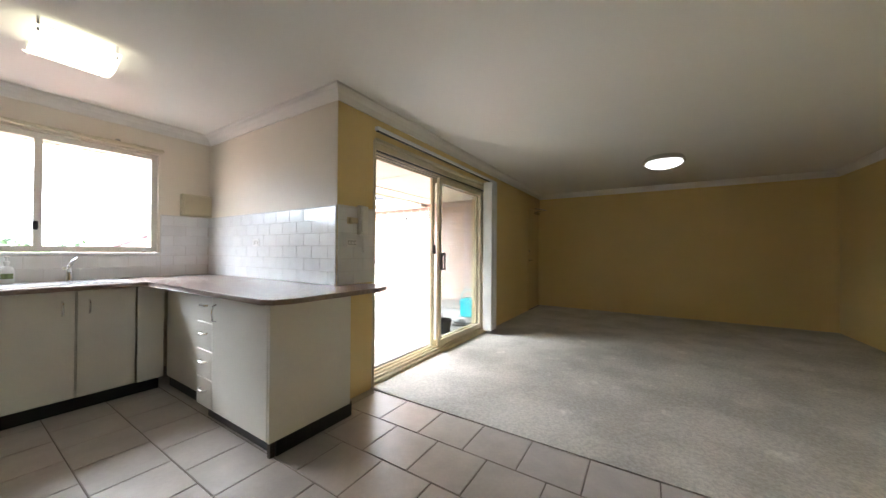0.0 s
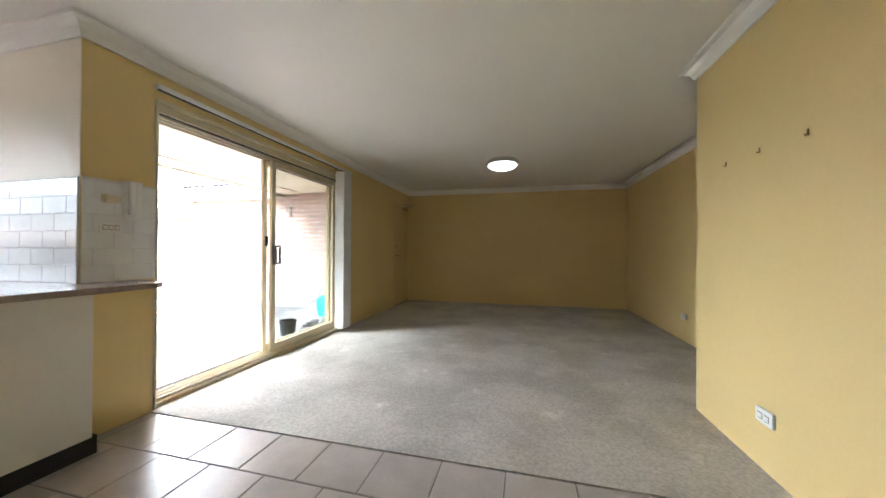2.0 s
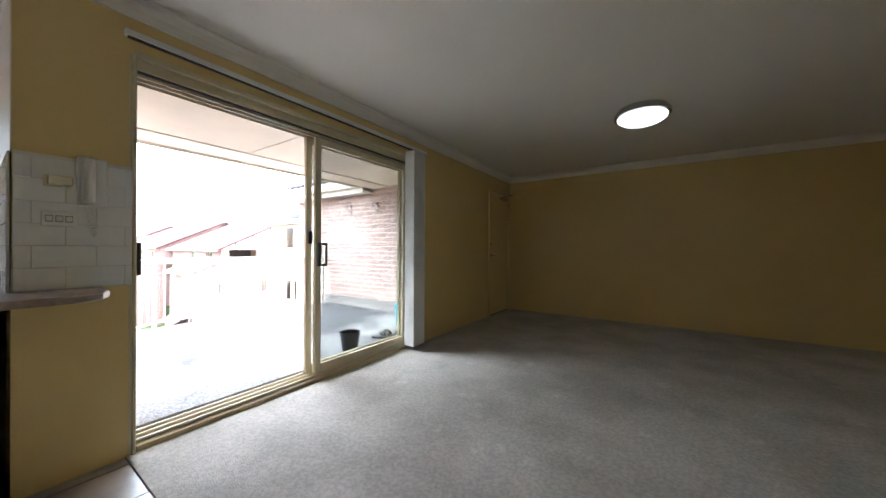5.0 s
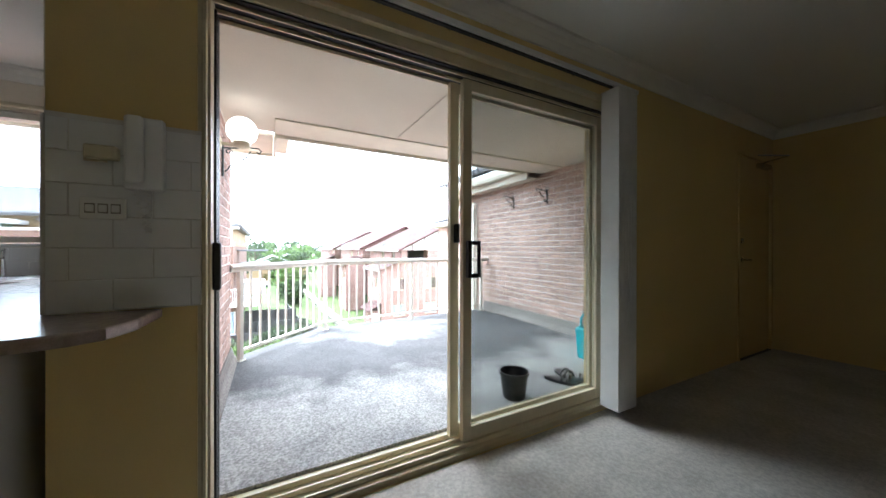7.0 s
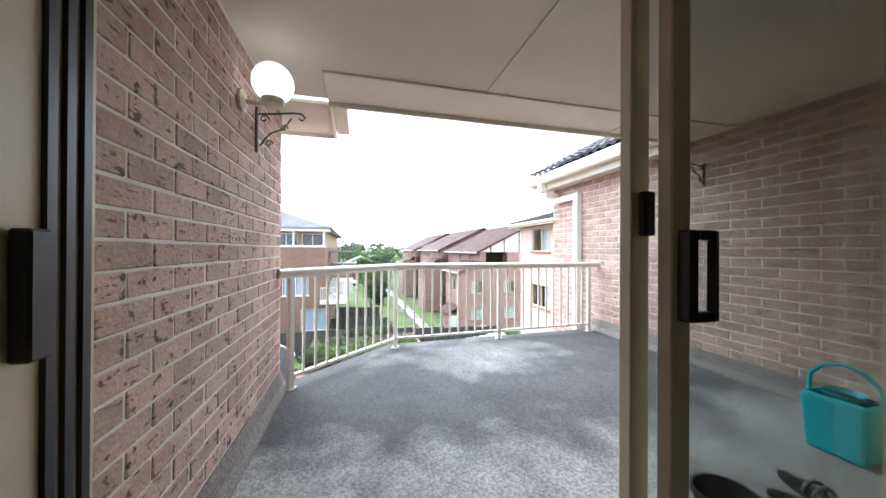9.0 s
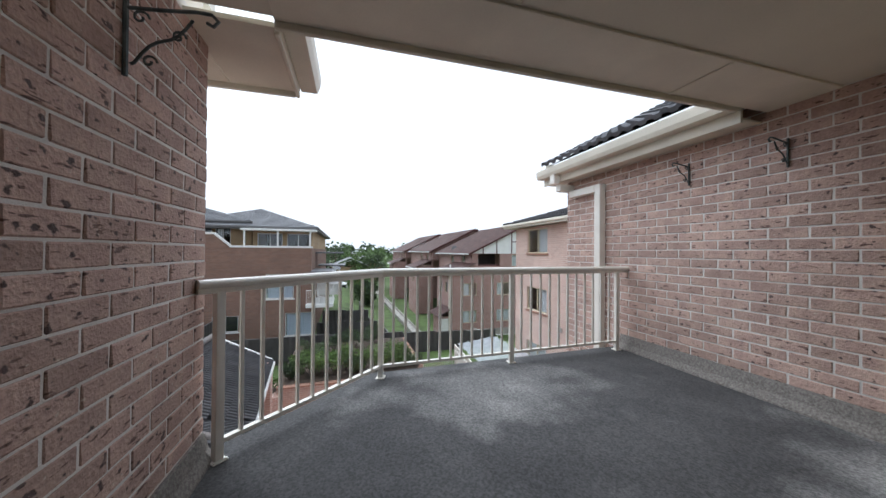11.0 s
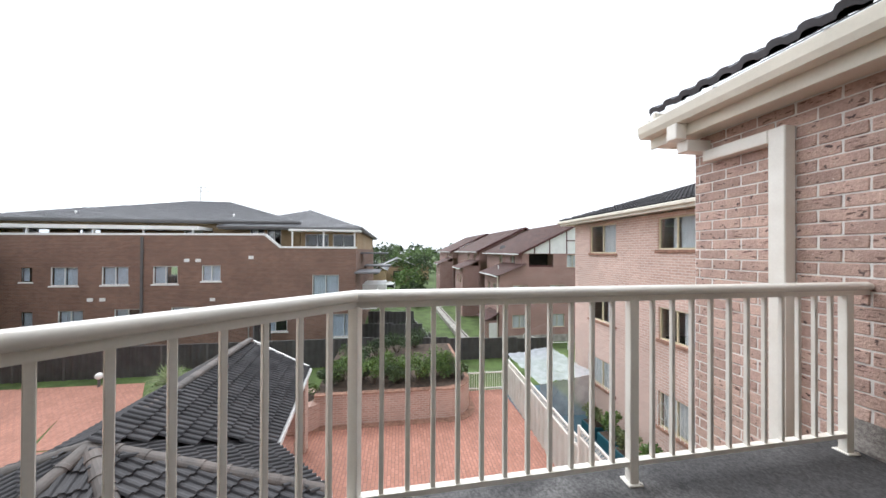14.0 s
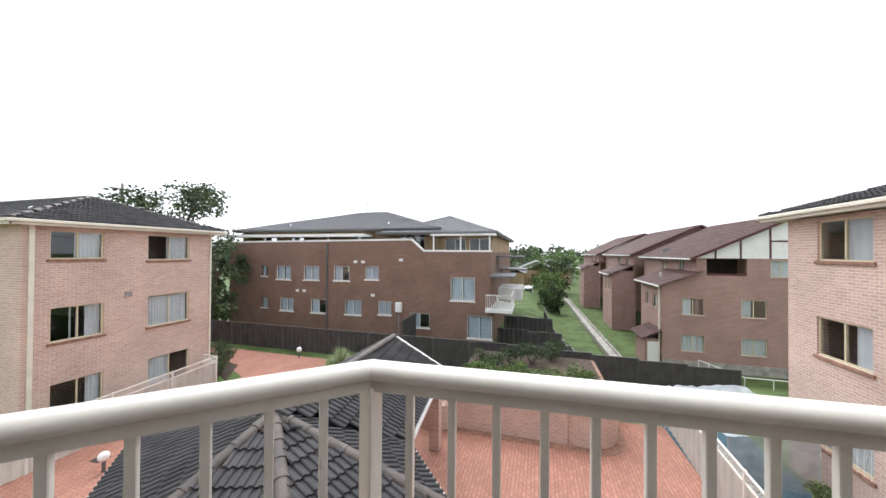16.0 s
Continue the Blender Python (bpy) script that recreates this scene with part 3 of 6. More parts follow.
# Entry door in the corner
ed = thing("door_2", (0.0, 6.41, 0.0), "closed flush entry door painted yellow like the wall", "door", kind="structure")
part("door_leaf", box(-0.05, -0.012, 6.03, 6.79, 0.012, 2.035, 0.003), YELLOW, ed)
bm = B()
bx(bm, -0.10, 0.012, 6.0, 6.03, 0.0, 2.05, 0.002)
bx(bm, -0.10, 0.012, 6.79, 6.82, 0.0, 2.05, 0.002)
bx(bm, -0.10, 0.012, 6.03, 6.79, 2.038, 2.05, 0.001)
part("door_frame", bm, YELLOW, ed)
# black strip that paints the shade in the gap below the leaf
part("dark_gap", box(-0.06, 0.01, 6.03, 6.79, 0.0, 0.011), BLACKP, ed)
bm = B()
lathe(bm, (0, 0, 0), [(0.028, 0), (0.028, 0.012), (0.018, 0.02)], 16)
bmesh.ops.transform(bm, matrix=pose(-0.012, 6.10, 1.19, 0, 90, 0), verts=bm.verts)
part("deadlock", bm, STEEL, ed)
bm = B()
lathe(bm, (0, 0, 0), [(0.026, 0), (0.026, 0.008), (0.01, 0.012), (0.01, 0.05)], 16)
bmesh.ops.transform(bm, matrix=pose(-0.012, 6.10, 1.0, 0, 90, 0), verts=bm.verts)
bx(bm, 0.03, 0.045, 6.095, 6.20, 0.992, 1.008, 0.004)
part("door_handle", bm, STEEL, ed)
bm = B()
bx(bm, -0.012, 0.045, 6.45, 6.68, 1.955, 2.005, 0.006)
sweep(bm, [(0.04, 6.50, 2.01), (0.24, 6.42, 2.02), (0.05, 6.30, 2.055)], 0.008, 6)
part("door_closer", bm, STEEL, ed, "grey overhead door closer with folding arm")

# ---- kitchen ----


def wall_tiles(parent, axis, plane, out, a0, a1, z0, z1, off=0.0):
    """200 by 100 mm glazed tiles in running bond."""
    cache, row, z = {}, 0, z0
    while z < z1 - 0.02:
        h = min(0.1, z1 - z)
        a = a0 - (0.1 if row % 2 else 0.0) - off
        while a < a1 - 0.004:
            s, e = max(a, a0), min(a + 0.2, a1)
            if e - s > 0.012:
                key = (round(e - s, 3), round(h, 3))
                if key not in cache:
                    w2, h2 = (e - s) / 2 - 0.001, h / 2 - 0.001
                    bm = box(-w2, w2, -0.003, 0.003, -h2, h2, 0.0015) if axis == "y" else box(-0.003, 0.003, -w2, w2, -h2, h2, 0.0015)
                    cache[key] = mesh_of("tile", bm, WTILE)
                c, d = (s + e) / 2, plane + out * 0.004
                pieces("tile", [cache[key]], [pose(*((d, c) if axis == "x" else (c, d)), z + h / 2, random.uniform(-0.12, 0.12), 0, random.uniform(-0.12, 0.12))], parent)
            a += 0.2
        z += h
        row += 1


# benchtop in one piece: sink run, peninsula and its rounded tip round the wall's end
bm = B()
outline = [(-2.095, -2.0), (-1.45, -2.0), (-1.45, 0.67), (0.22, 0.67), (0.29, 0.71), (0.33, 0.80), (0.345, 1.45), (0.335, 1.53), (0.295, 1.59), (0.20, 1.625), (0.008, 1.635), (0.008, 1.352), (-2.095, 1.352)]
prism(bm, outline, 0.872, 0.905)
bmesh.ops.bevel(bm, geom=[e for e in bm.edges if abs(e.verts[0].co.z - e.verts[1].co.z) < 1e-4], offset=0.010, segments=3, affect="EDGES", profile=0.6)
bt = thing("benchtop", (-0.6, 1.0, 0.872), "brown speckled laminate benchtop with a rounded peninsula end", "benchtop")
part("top", bm, BENCH, bt)


def handle_bar(parent, p, q, out):
    bm = B()
    p, q, out = Vector(p), Vector(q), Vector(out)
    sweep(bm, [p, p + out * 0.02 + (q - p) * 0.08, p + out * 0.028 + (q - p) * 0.5, q + out * 0.02 - (q - p) * 0.08, q], 0.006, 8)
    return part("handle", bm, CHROME, parent, "bowed chrome handle", True)


for k, y0 in enumerate((-1.10, -0.68, -0.18, 0.285)):
    y1 = (-0.69, -0.19, 0.275, 0.60)[k]
    cab = thing("sink_cabinet", (-1.76, (y0 + y1) / 2, 0.1), "white laminate base cabinet under the sink bench", "cabinet", "sink run cabinets")
    part("body", box(-2.09, -1.49, y0 - 0.004, y1 + 0.004, 0.1, 0.871), LAMINATE, cab)
    d = part("door", box(-1.488, -1.470, y0, y1, 0.105, 0.866, 0.003), LAMINATE, cab)
    hy = y1 - 0.06 if k % 2 == 0 else y0 + 0.06
    handle_bar(d, (-1.470, hy, 0.70), (-1.470, hy, 0.80), (1, 0, 0))
filler = thing("filler_panel", (-1.6, 0.69, 0.1), "white laminate corner filler panel", "panel")
part("panel", box(-2.09, -1.47, 0.61, 0.78, 0.1, 0.871, 0.002), LAMINATE, filler)
part("kickboard", box(-2.05, -1.52, -2.0, 0.76, 0.0, 0.098), KICK, filler, "black gloss kickboard")

corner = thing("corner_panel", (-1.08, 0.81, 0.1), "blank white laminate corner panel under the benchtop", "panel")
part("panel", box(-1.468, -0.686, 0.80, 0.818, 0.1, 0.871, 0.002), LAMINATE, corner)
part("kickboard", box(-1.50, -0.686, 0.83, 0.845, 0.0, 0.098), KICK, corner, "black gloss kickboard")
pc = thing("peninsula_cabinet", (-0.22, 1.03, 0.0), "white laminate peninsula cabinet with four drawers and one door", "cabinet")
part("body", box(-0.68, 0.205, 0.742, 1.30, 0.1, 0.871), LAMINATE, pc)
part("end_panel", box(0.207, 0.224, 0.724, 1.30, 0.1, 0.871, 0.002), LAMINATE, pc)
zs = [0.105, 0.30, 0.49, 0.68, 0.866]
for a, b in zip(zs, zs[1:]):
    d = part("drawer", box(-0.68, -0.455, 0.722, 0.740, a, b - 0.004, 0.003), LAMINATE, pc)
    handle_bar(d, (-0.61, 0.722, (a + b) / 2 + 0.02), (-0.52, 0.722, (a + b) / 2 + 0.02), (0, -1, 0))
d = part("door", box(-0.451, 0.203, 0.722, 0.740, 0.105, 0.862, 0.003), LAMINATE, pc)
handle_bar(d, (-0.40, 0.722, 0.70), (-0.40, 0.722, 0.81), (0, -1, 0))
part("kickboard", box(-0.64, 0.205, 0.78, 1.33, 0.0, 0.098), KICK, pc, "black gloss kickboard")
part("leg", box(0.17, 0.20, 0.745, 0.775, 0.0, 0.098, 0.002), BARK, pc)

sink = thing("sink", (-1.78, -0.1, 0.9), "stainless steel kitchen sink set into the benchtop", "sink")
bm = B()
bx(bm, -2.02, -1.56, -0.75, 0.60, 0.9055, 0.910, 0.002)
part("drainboard", bm, STEEL, sink)
bm = B()
for k in range(7):
    bx(bm, -1.98, -1.62, 0.22 + 0.045 * k, 0.235 + 0.045 * k, 0.910, 0.914, 0.001)
part("ridge", bm, STEEL, sink)
tapo = thing("mixer_tap", (-1.97, 0.32, 0.91), "chrome single-lever mixer tap behind the sink", "tap")
bm = B()
lathe(bm, (-1.97, 0.32, 0.91), [(0.026, 0), (0.024, 0.01), (0.02, 0.09), (0.018, 0.12)], 16)
sweep(bm, [(-1.96, 0.32, 0.98), (-1.90, 0.30, 1.03), (-1.80, 0.27, 1.02)], 0.011, 8)
part("body", bm, CHROME, tapo, "", True)
part("lever", sweep(B(), [(-1.97, 0.32, 1.03), (-1.955, 0.335, 1.07), (-1.92, 0.36, 1.10)], [0.016, 0.012, 0.008], 8), CHROME, tapo, "", True)
soap = thing("soap_bottle", (-2.0, 0.02, 0.915), "clear white hand-soap pump bottle by the sink", "soap bottle")
part("bottle", lathe(B(), (-2.0, 0.02, 0.915), [(0.034, 0), (0.036, 0.01), (0.036, 0.08), (0.03, 0.11), (0.012, 0.125), (0.012, 0.14)], 20), WHITEP, soap, "", True)
bm = B()
lathe(bm, (-2.0, 0.02, 1.055), [(0.015, 0), (0.015, 0.018), (0.006, 0.02), (0.006, 0.045)], 12)
bx(bm, -2.01, -1.955, 0.008, 0.032, 1.10, 1.113, 0.004)
part("pump", bm, WHITEP, soap)
bm = B()
for k in range(9):
    a0, a1 = -0.9 + 0.2 * k, -0.9 + 0.2 * (k + 1)
    bm.faces.new([bm.verts.new((-2.0 + 0.0368 * math.cos(a), 0.02 + 0.0368 * math.sin(a), z)) for a, z in ((a0, 0.945), (a1, 0.945), (a1, 0.985), (a0, 0.985))])
part("label", bm, LEAFP, soap, "pale green paper label")

mb = thing("meter_box", (-2.08, 1.22, 1.515), "cream plastic switchboard cover on the kitchen wall", "switchboard")
part("case", box(-2.098, -2.03, 1.085, 1.352, 1.518, 1.745, 0.008, 2), METERP, mb)
part("lid", box(-2.029, -2.018, 1.10, 1.345, 1.53, 1.735, 0.004), METERP, mb)


def switch_plate(name, axis, plane, out, a, z, w, h, n, label, mat=IVORY):
    t = thing(name, (plane, a, z) if axis == "x" else (a, plane, z), label, "switch" if n != 2 or "socket" not in name else "socket")
    def q(d0, d1, a0, a1, z0, z1, b):
        lo, hi = plane + out * d0, plane + out * d1
        return box(lo, hi, a0, a1, z0, z1, b) if axis == "x" else box(a0, a1, lo, hi, z0, z1, b)
    part("plate", q(0.009 if "tile" in label else 0.0005, 0.018, a - w / 2, a + w / 2, z - h / 2, z + h / 2, 0.003), mat, t)
    for k in range(n):
        c = a + (k - (n - 1) / 2) * w / (n + 0.6)
        # flat grey patch painting the shaded joint round the rocker
        part("recess", q(0.0178, 0.0186, c - w / (n + 1) * 0.44, c + w / (n + 1) * 0.44, z - h * 0.22, z + h * 0.22, 0.0), CONCRETE, t)
        part("rocker", q(0.0187, 0.022, c - w / (n + 1) * 0.36, c + w / (n + 1) * 0.36, z - h * 0.16, z + h * 0.16, 0.002), mat, t)
    return t


switch_plate("power_socket", "y", 1.36, -1, -1.12, 1.24, 0.115, 0.072, 2, "white double power socket on the kitchen tiles", WHITEP)
switch_plate("light_switch", "x", 0.0, 1, 1.492, 1.233, 0.108, 0.070, 3, "white three-gang light switch on the white tiles", WHITEP)
switch_plate("power_socket", "x", 3.63, -1, 2.018, 0.283, 0.115, 0.072, 2, "white double power socket low on the yellow wall", WHITEP)
switch_plate("power_socket", "x", 4.385, -1, 4.63, 0.31, 0.115, 0.072, 2, "white double power socket low on the living room wall", WHITEP)
db = thing("door_chime", (0.03, 1.49, 1.40), "small yellowed plastic sensor box on the tiles", "sensor")
part("case", box(0.0125, 0.045, 1.455, 1.532, 1.386, 1.428, 0.005), IVORY, db)
part("mount", box(0.0075, 0.012, 1.445, 1.50, 1.38, 1.434, 0.002), ALU, db)
ic = thing("intercom_handset", (0.03, 1.595, 1.28), "white wall intercom handset with a coiled cord", "intercom")
part("base", box(0.0075, 0.04, 1.545, 1.645, 1.298, 1.533, 0.006, 2), WHITEP, ic)
bm = B()
bx(bm, 0.041, 0.071, 1.555, 1.60, 1.315, 1.53, 0.012, 3)
part("handset", bm, WHITEP, ic, "", True)
cord = []
for k in range(120):
    s = k / 119
    a = s * 2 * math.pi * 16
    cy = 1.585 + 0.02 * math.sin(s * math.pi * 1.0)
    cz = 1.30 - 0.14 * math.sin(s * math.pi)
    cord.append((0.03 + 0.006 * math.cos(a), cy + 0.03 * (s - 0.5) + 0.006 * math.sin(a), cz))
part("cord", sweep(B(), cord, 0.0018, 5), WHITEP, ic)
for y, z in ((1.782, 1.62), (2.07, 1.63), (2.35, 1.63)):
    hk = thing("picture_hook", (3.62, y, z), "small brass picture hook screwed to the yellow wall", "hook", "picture hooks")
    bm = B()
    bx(bm, 3.625, 3.6285, y - 0.005, y + 0.005, z - 0.013, z + 0.013, 0.0015)
    part("plate", bm, BRASS, hk)
    part("hook", sweep(B(), [(3.625, y, z - 0.008), (3.619, y, z - 0.015), (3.614, y, z - 0.006)], 0.002, 6), BRASS, hk)

# ceiling lamps
cl = thing("ceiling_light", (2.165, 4.74, 2.4), "round white glass ceiling light, switched on", "ceiling light")
part("rim", lathe(B(), (2.165, 4.74, 2.325), [(0.185, 0.0), (0.228, 0.008), (0.228, 0.035), (0.20, 0.074)], 40), STEEL, cl, "brushed metal rim", True)
part("diffuser", lathe(B(), (2.165, 4.74, 2.255), [(0.02, 0.0), (0.10, 0.008), (0.16, 0.028), (0.198, 0.055), (0.202, 0.07)], 40), DOME, cl, "lit white glass dome", True)
kl = thing("kitchen_light", (-0.93, 0.165, 2.4), "square bowed glass kitchen ceiling light, switched on", "ceiling light")
part("base", box(-1.03, -0.83, 0.06, 0.27, 2.372, 2.398, 0.004), WHITEP, kl)
bm = B()
N = 10
for i in range(N + 1):
    for j in range(N + 1):
        u, w = i / N * 2 - 1, j / N * 2 - 1
        bm.verts.new((-0.93 + 0.21 * u, 0.165 + 0.168 * w, 2.282 + 0.065 * u * u))
bm.verts.ensure_lookup_table()
for i in range(N):
    for j in range(N):
        k = i * (N + 1) + j
        bm.faces.new([bm.verts[q] for q in (k, k + N + 1, k + N + 2, k + 1)])
bmesh.ops.solidify(bm, geom=bm.faces[:], thickness=0.006)
part("diffuser", bm, KGLASS, kl, "lit bowed glass sheet", True)
for u in (-1, 1):
    for w in (-1, 1):
        part("clip", box(-0.93 + 0.19 * u - 0.006, -0.93 + 0.19 * u + 0.006, 0.165 + 0.15 * w - 0.006, 0.165 + 0.15 * w + 0.006, 2.322, 2.398, 0.002), CHROME, kl)

# ---- balcony ----
ZB = 0.045
EDGE = [(-0.25, 1.61), (-2.19, 1.61), (-2.27, 1.64), (-3.14, 2.52), (-3.20, 3.82), (-3.27, 5.28), (-0.25, 5.28)]
struct("balcony_floor", prism(B(), EDGE, -0.16, ZB), AGGREGATE, "grey exposed-aggregate balcony floor with dark damp stains", "balcony floor")
bw_r = struct("wall_brick_north", box(-4.18, -0.25, 5.2895, 5.53, -5.9, 2.35), MORTAR, "pink speckled brick balcony wall with pale raked mortar", "brick wall")
bw_l = struct("wall_brick_south", box(-2.20, -0.25, 1.602, 1.6215, -0.16, 2.2), MORTAR, "pink speckled brick balcony wall with pale raked mortar", "brick wall")
struct("wall_brick_end", box(-2.145, -2.05, -3.2, 1.60, -5.9, -0.3), PINK_Y, "pink brick outer wall below the kitchen", "wall")
bm = B()
profile_along(bm, (-0.26, 5.29, ZB), (-3.23, 5.29, ZB), [(0.0, -0.05), (0.0, 0.15), (0.012, 0.15), (0.035, 0.06), (0.07, 0.012), (0.085, -0.05)], (0, -1, 0))
struct("plinth_north", bm, PEBBLE, "rough pebble skirting at the foot of the brick wall", "skirting")
bm = B()
profile_along(bm, (-0.26, 1.624, ZB), (-2.19, 1.624, ZB), [(0.0, -0.05), (0.0, 0.13), (0.012, 0.13), (0.03, 0.06), (0.06, 0.012), (0.075, -0.05)], (0, 1, 0))
struct("plinth_south", bm, PEBBLE, "rough pebble skirting at the foot of the brick wall", "skirting")

# Balcony soffit, its beam and the eave over the kitchen
bm = B()
bx(bm, -1.90, -0.25, 1.605, 5.30, 2.165, 2.45)
struct("ceiling_balcony", bm, SOFFIT, "cream painted sheet ceiling over the balcony", "ceiling")
bm = B()
bx(bm, -1.905, -1.52, 1.99, 5.285, 2.150, 2.164, 0.003)
bx(bm, -1.935, -1.907, 1.99, 4.98, 2.12, 2.45, 0.004)
struct("trim_balcony", bm, FASCIA, "cream fascia board along the balcony ceiling edge", "trim")
bm = B()
bx(bm, -1.51, -0.26, 3.02, 3.045, 2.157, 2.164, 0.002)
bx(bm, -1.90, -1.53, 4.32, 4.34, 2.142, 2.1495, 0.002)
struct("trim_strip", bm, SOFFIT, "thin cover strip across the sheet ceiling joint", "trim")
bm = B()
bx(bm, -2.57, -2.205, -3.2, 1.605, 2.14, 2.165)
bx(bm, -2.57, -1.94, 1.61, 1.98, 2.14, 2.1645)
bx(bm, -2.60, -2.572, -3.2, 1.98, 2.11, 2.30, 0.004)
bx(bm, -2.60, -1.94, 1.982, 2.005, 2.11, 2.32, 0.004)
struct("eave_kitchen", bm, FASCIA, "cream boxed eave over the kitchen wall", "eave")
GUT = [(0.0, 0.0), (0.0, 0.115), (0.012, 0.115), (0.014, 0.02), (0.09, 0.02), (0.105, 0.05), (0.105, 0.105), (0.12, 0.115), (0.125, 0.10), (0.118, 0.04), (0.10, 0.0)]
gl = thing("gutter", (-2.2, 2.06, 2.2), "cream steel eaves gutter", "gutter", "roof gutters")
part("trough", profile_along(B(), (-1.94, 2.008, 2.17), (-2.63, 2.008, 2.17), GUT, (0, 1, 0)), FASCIA, gl)

# Railing
rail = thing("balcony_railing", (-2.9, 3.3, ZB), "cream powder-coated metal balcony railing with upright bars", "railing")
PO = [Vector((-2.155, 1.705, ZB)), Vector((-3.017, 2.589, ZB)), Vector((-3.085, 3.833, ZB)), Vector((-3.148, 5.142, ZB))]
ENDS = [PO[0] + (PO[0] - PO[1]).normalized() * 0.10, PO[1], PO[2], PO[3] + Vector((-0.006, 0.145, 0))]
OVAL = [(0.034 * math.cos(a), 0.024 * math.sin(a)) for a in [2 * math.pi * k / 16 for k in range(16)]]
for i in range(3):
    p, q = (ENDS[0] if i == 0 else PO[i]), (ENDS[3] if i == 2 else PO[i + 1])
    d = (q - p).normalized()
    side = Vector((d.y, -d.x, 0))
    if i < 2:
        q = q + d * 0.012
    bm = profile_along(B(), p + Vector((0, 0, 0.888)), q + Vector((0, 0, 0.888)), OVAL, side)
    bx_prof = [(-0.017, -0.046), (0.017, -0.046), (0.017, -0.016), (-0.017, -0.016)]
    profile_along(bm, p + Vector((0, 0, 0.888)), q + Vector((0, 0, 0.888)), bx_prof, side)
    part("handrail", bm, RAILC, rail, "", True)
    a, b = PO[i] + Vector((0, 0, 0.085)), PO[i + 1] + Vector((0, 0, 0.085))
    part("bottom_rail", profile_along(B(), a, b, [(-0.016, 0), (0.016, 0), (0.016, 0.022), (-0.016, 0.022)], side), RAILC, rail)
    n = (10, 11, 11)[i]
    bar = mesh_of("baluster", box(-0.0095, 0.0095, -0.0095, 0.0095, 0.105, 0.845, 0.002), RAILC)
    turn = math.degrees(math.atan2(d.y, d.x))
    pieces("baluster", [bar], [pose(*(PO[i].lerp(PO[i + 1], (k + 1) / (n + 1)) - Vector((0, 0, 0)))[:], 0, 0, turn) for k in range(n)], rail)
for i, p in enumerate(PO):
    bm = box(-0.021, 0.021, -0.021, 0.021, 0.004, 0.85, 0.003)
    bx(bm, -0.036, 0.036, -0.036, 0.036, 0.0, 0.008, 0.002)
    for u in (-0.027, 0.027):
        lathe(bm, (u, 0.027, 0.008), [(0.007, 0), (0.007, 0.006)], 8)
    ang = (46, 70, 87, 87)[i]
    bmesh.ops.transform(bm, matrix=pose(*p[:], 0, 0, ang - 90), verts=bm.verts)
    part("post", bm, RAILC, rail)


def scroll(parent_name, base, out, along, s=1.0):
    """Wrought-iron hanging-basket bracket: back plate, arm and scrolls."""
    base, out, along = Vector(base), Vector(out), Vector(along)
    up = Vector((0, 0, 1))
    t = thing(parent_name, base, "dark green wrought-iron scroll bracket on the brick wall", "bracket", "basket brackets")
    bm = B()
    sweep(bm, [base + out * 0.006 + up * 0.13 * s, base + out * 0.006 - up * 0.13 * s], 0.008, 6)
    part("plate", bm, IRON, t)

    def at(a, z):
        return base + out * (a * s) + up * (z * s)
    arm = [at(0.01, 0.09), at(0.10, 0.10), at(0.20, 0.115), at(0.245, 0.115), at(0.265, 0.095), at(0.25, 0.075), at(0.23, 0.085)]
    part("arm", sweep(B(), arm, 0.006, 6), IRON, t)
    br = [at(0.02, -0.09)] + [at(0.03 + 0.16 * k / 8, -0.085 + 0.17 * k / 8 + 0.018 * math.sin(k * math.pi / 4)) for k in range(9)]
    part("brace", sweep(B(), br, 0.005, 6), IRON, t)
    for c, z, r in ((0.045, 0.065, 0.025), (0.07, -0.075, 0.022), (0.15, 0.02, 0.022)):
        part("curl", sweep(B(), [at(c + r * (1 - k / 16) * math.cos(k * 0.55), z + r * (1 - k / 16) * math.sin(k * 0.55)) for k in range(13)], 0.004, 5), IRON, t)
    return t


scroll("wall_bracket", (-2.47, 5.284, 1.82), (0, -1, 0), (1, 0, 0), 0.78)
scroll("wall_bracket", (-1.783, 5.284, 1.817), (0, -1, 0), (1, 0, 0), 0.78)
scroll("wall_bracket", (-1.56, 1.627, 1.79), (0, 1, 0), (1, 0, 0))

gp = thing("globe_light", (-1.32, 1.63, 1.84), "white globe wall light on a cream arm, switched on", "wall light")
bm = B()
lathe(bm, (0, 0, 0), [(0.055, 0), (0.055, 0.012), (0.03, 0.025)], 20)
bmesh.ops.transform(bm, matrix=pose(-1.32, 1.628, 1.85, -90, 0, 0), verts=bm.verts)
part("wall_plate", bm, IVORY, gp)
part("arm", sweep(B(), [(-1.32, 1.64, 1.85), (-1.32, 1.70, 1.845), (-1.32, 1.775, 1.85)], 0.013, 8), IVORY, gp)
part("gallery", lathe(B(), (-1.32, 1.775, 1.83), [(0.03, 0), (0.052, 0.01), (0.055, 0.045)], 20), IVORY, gp, "", True)
part("globe", lathe(B(), (-1.32, 1.775, 1.955), [(0.1 * math.sin(a), -0.1 * math.cos(a)) for a in [0.45 + (math.pi - 0.5) * k / 14 for k in range(15)]], 28), GLOBE, gp, "lit opal glass globe", True)

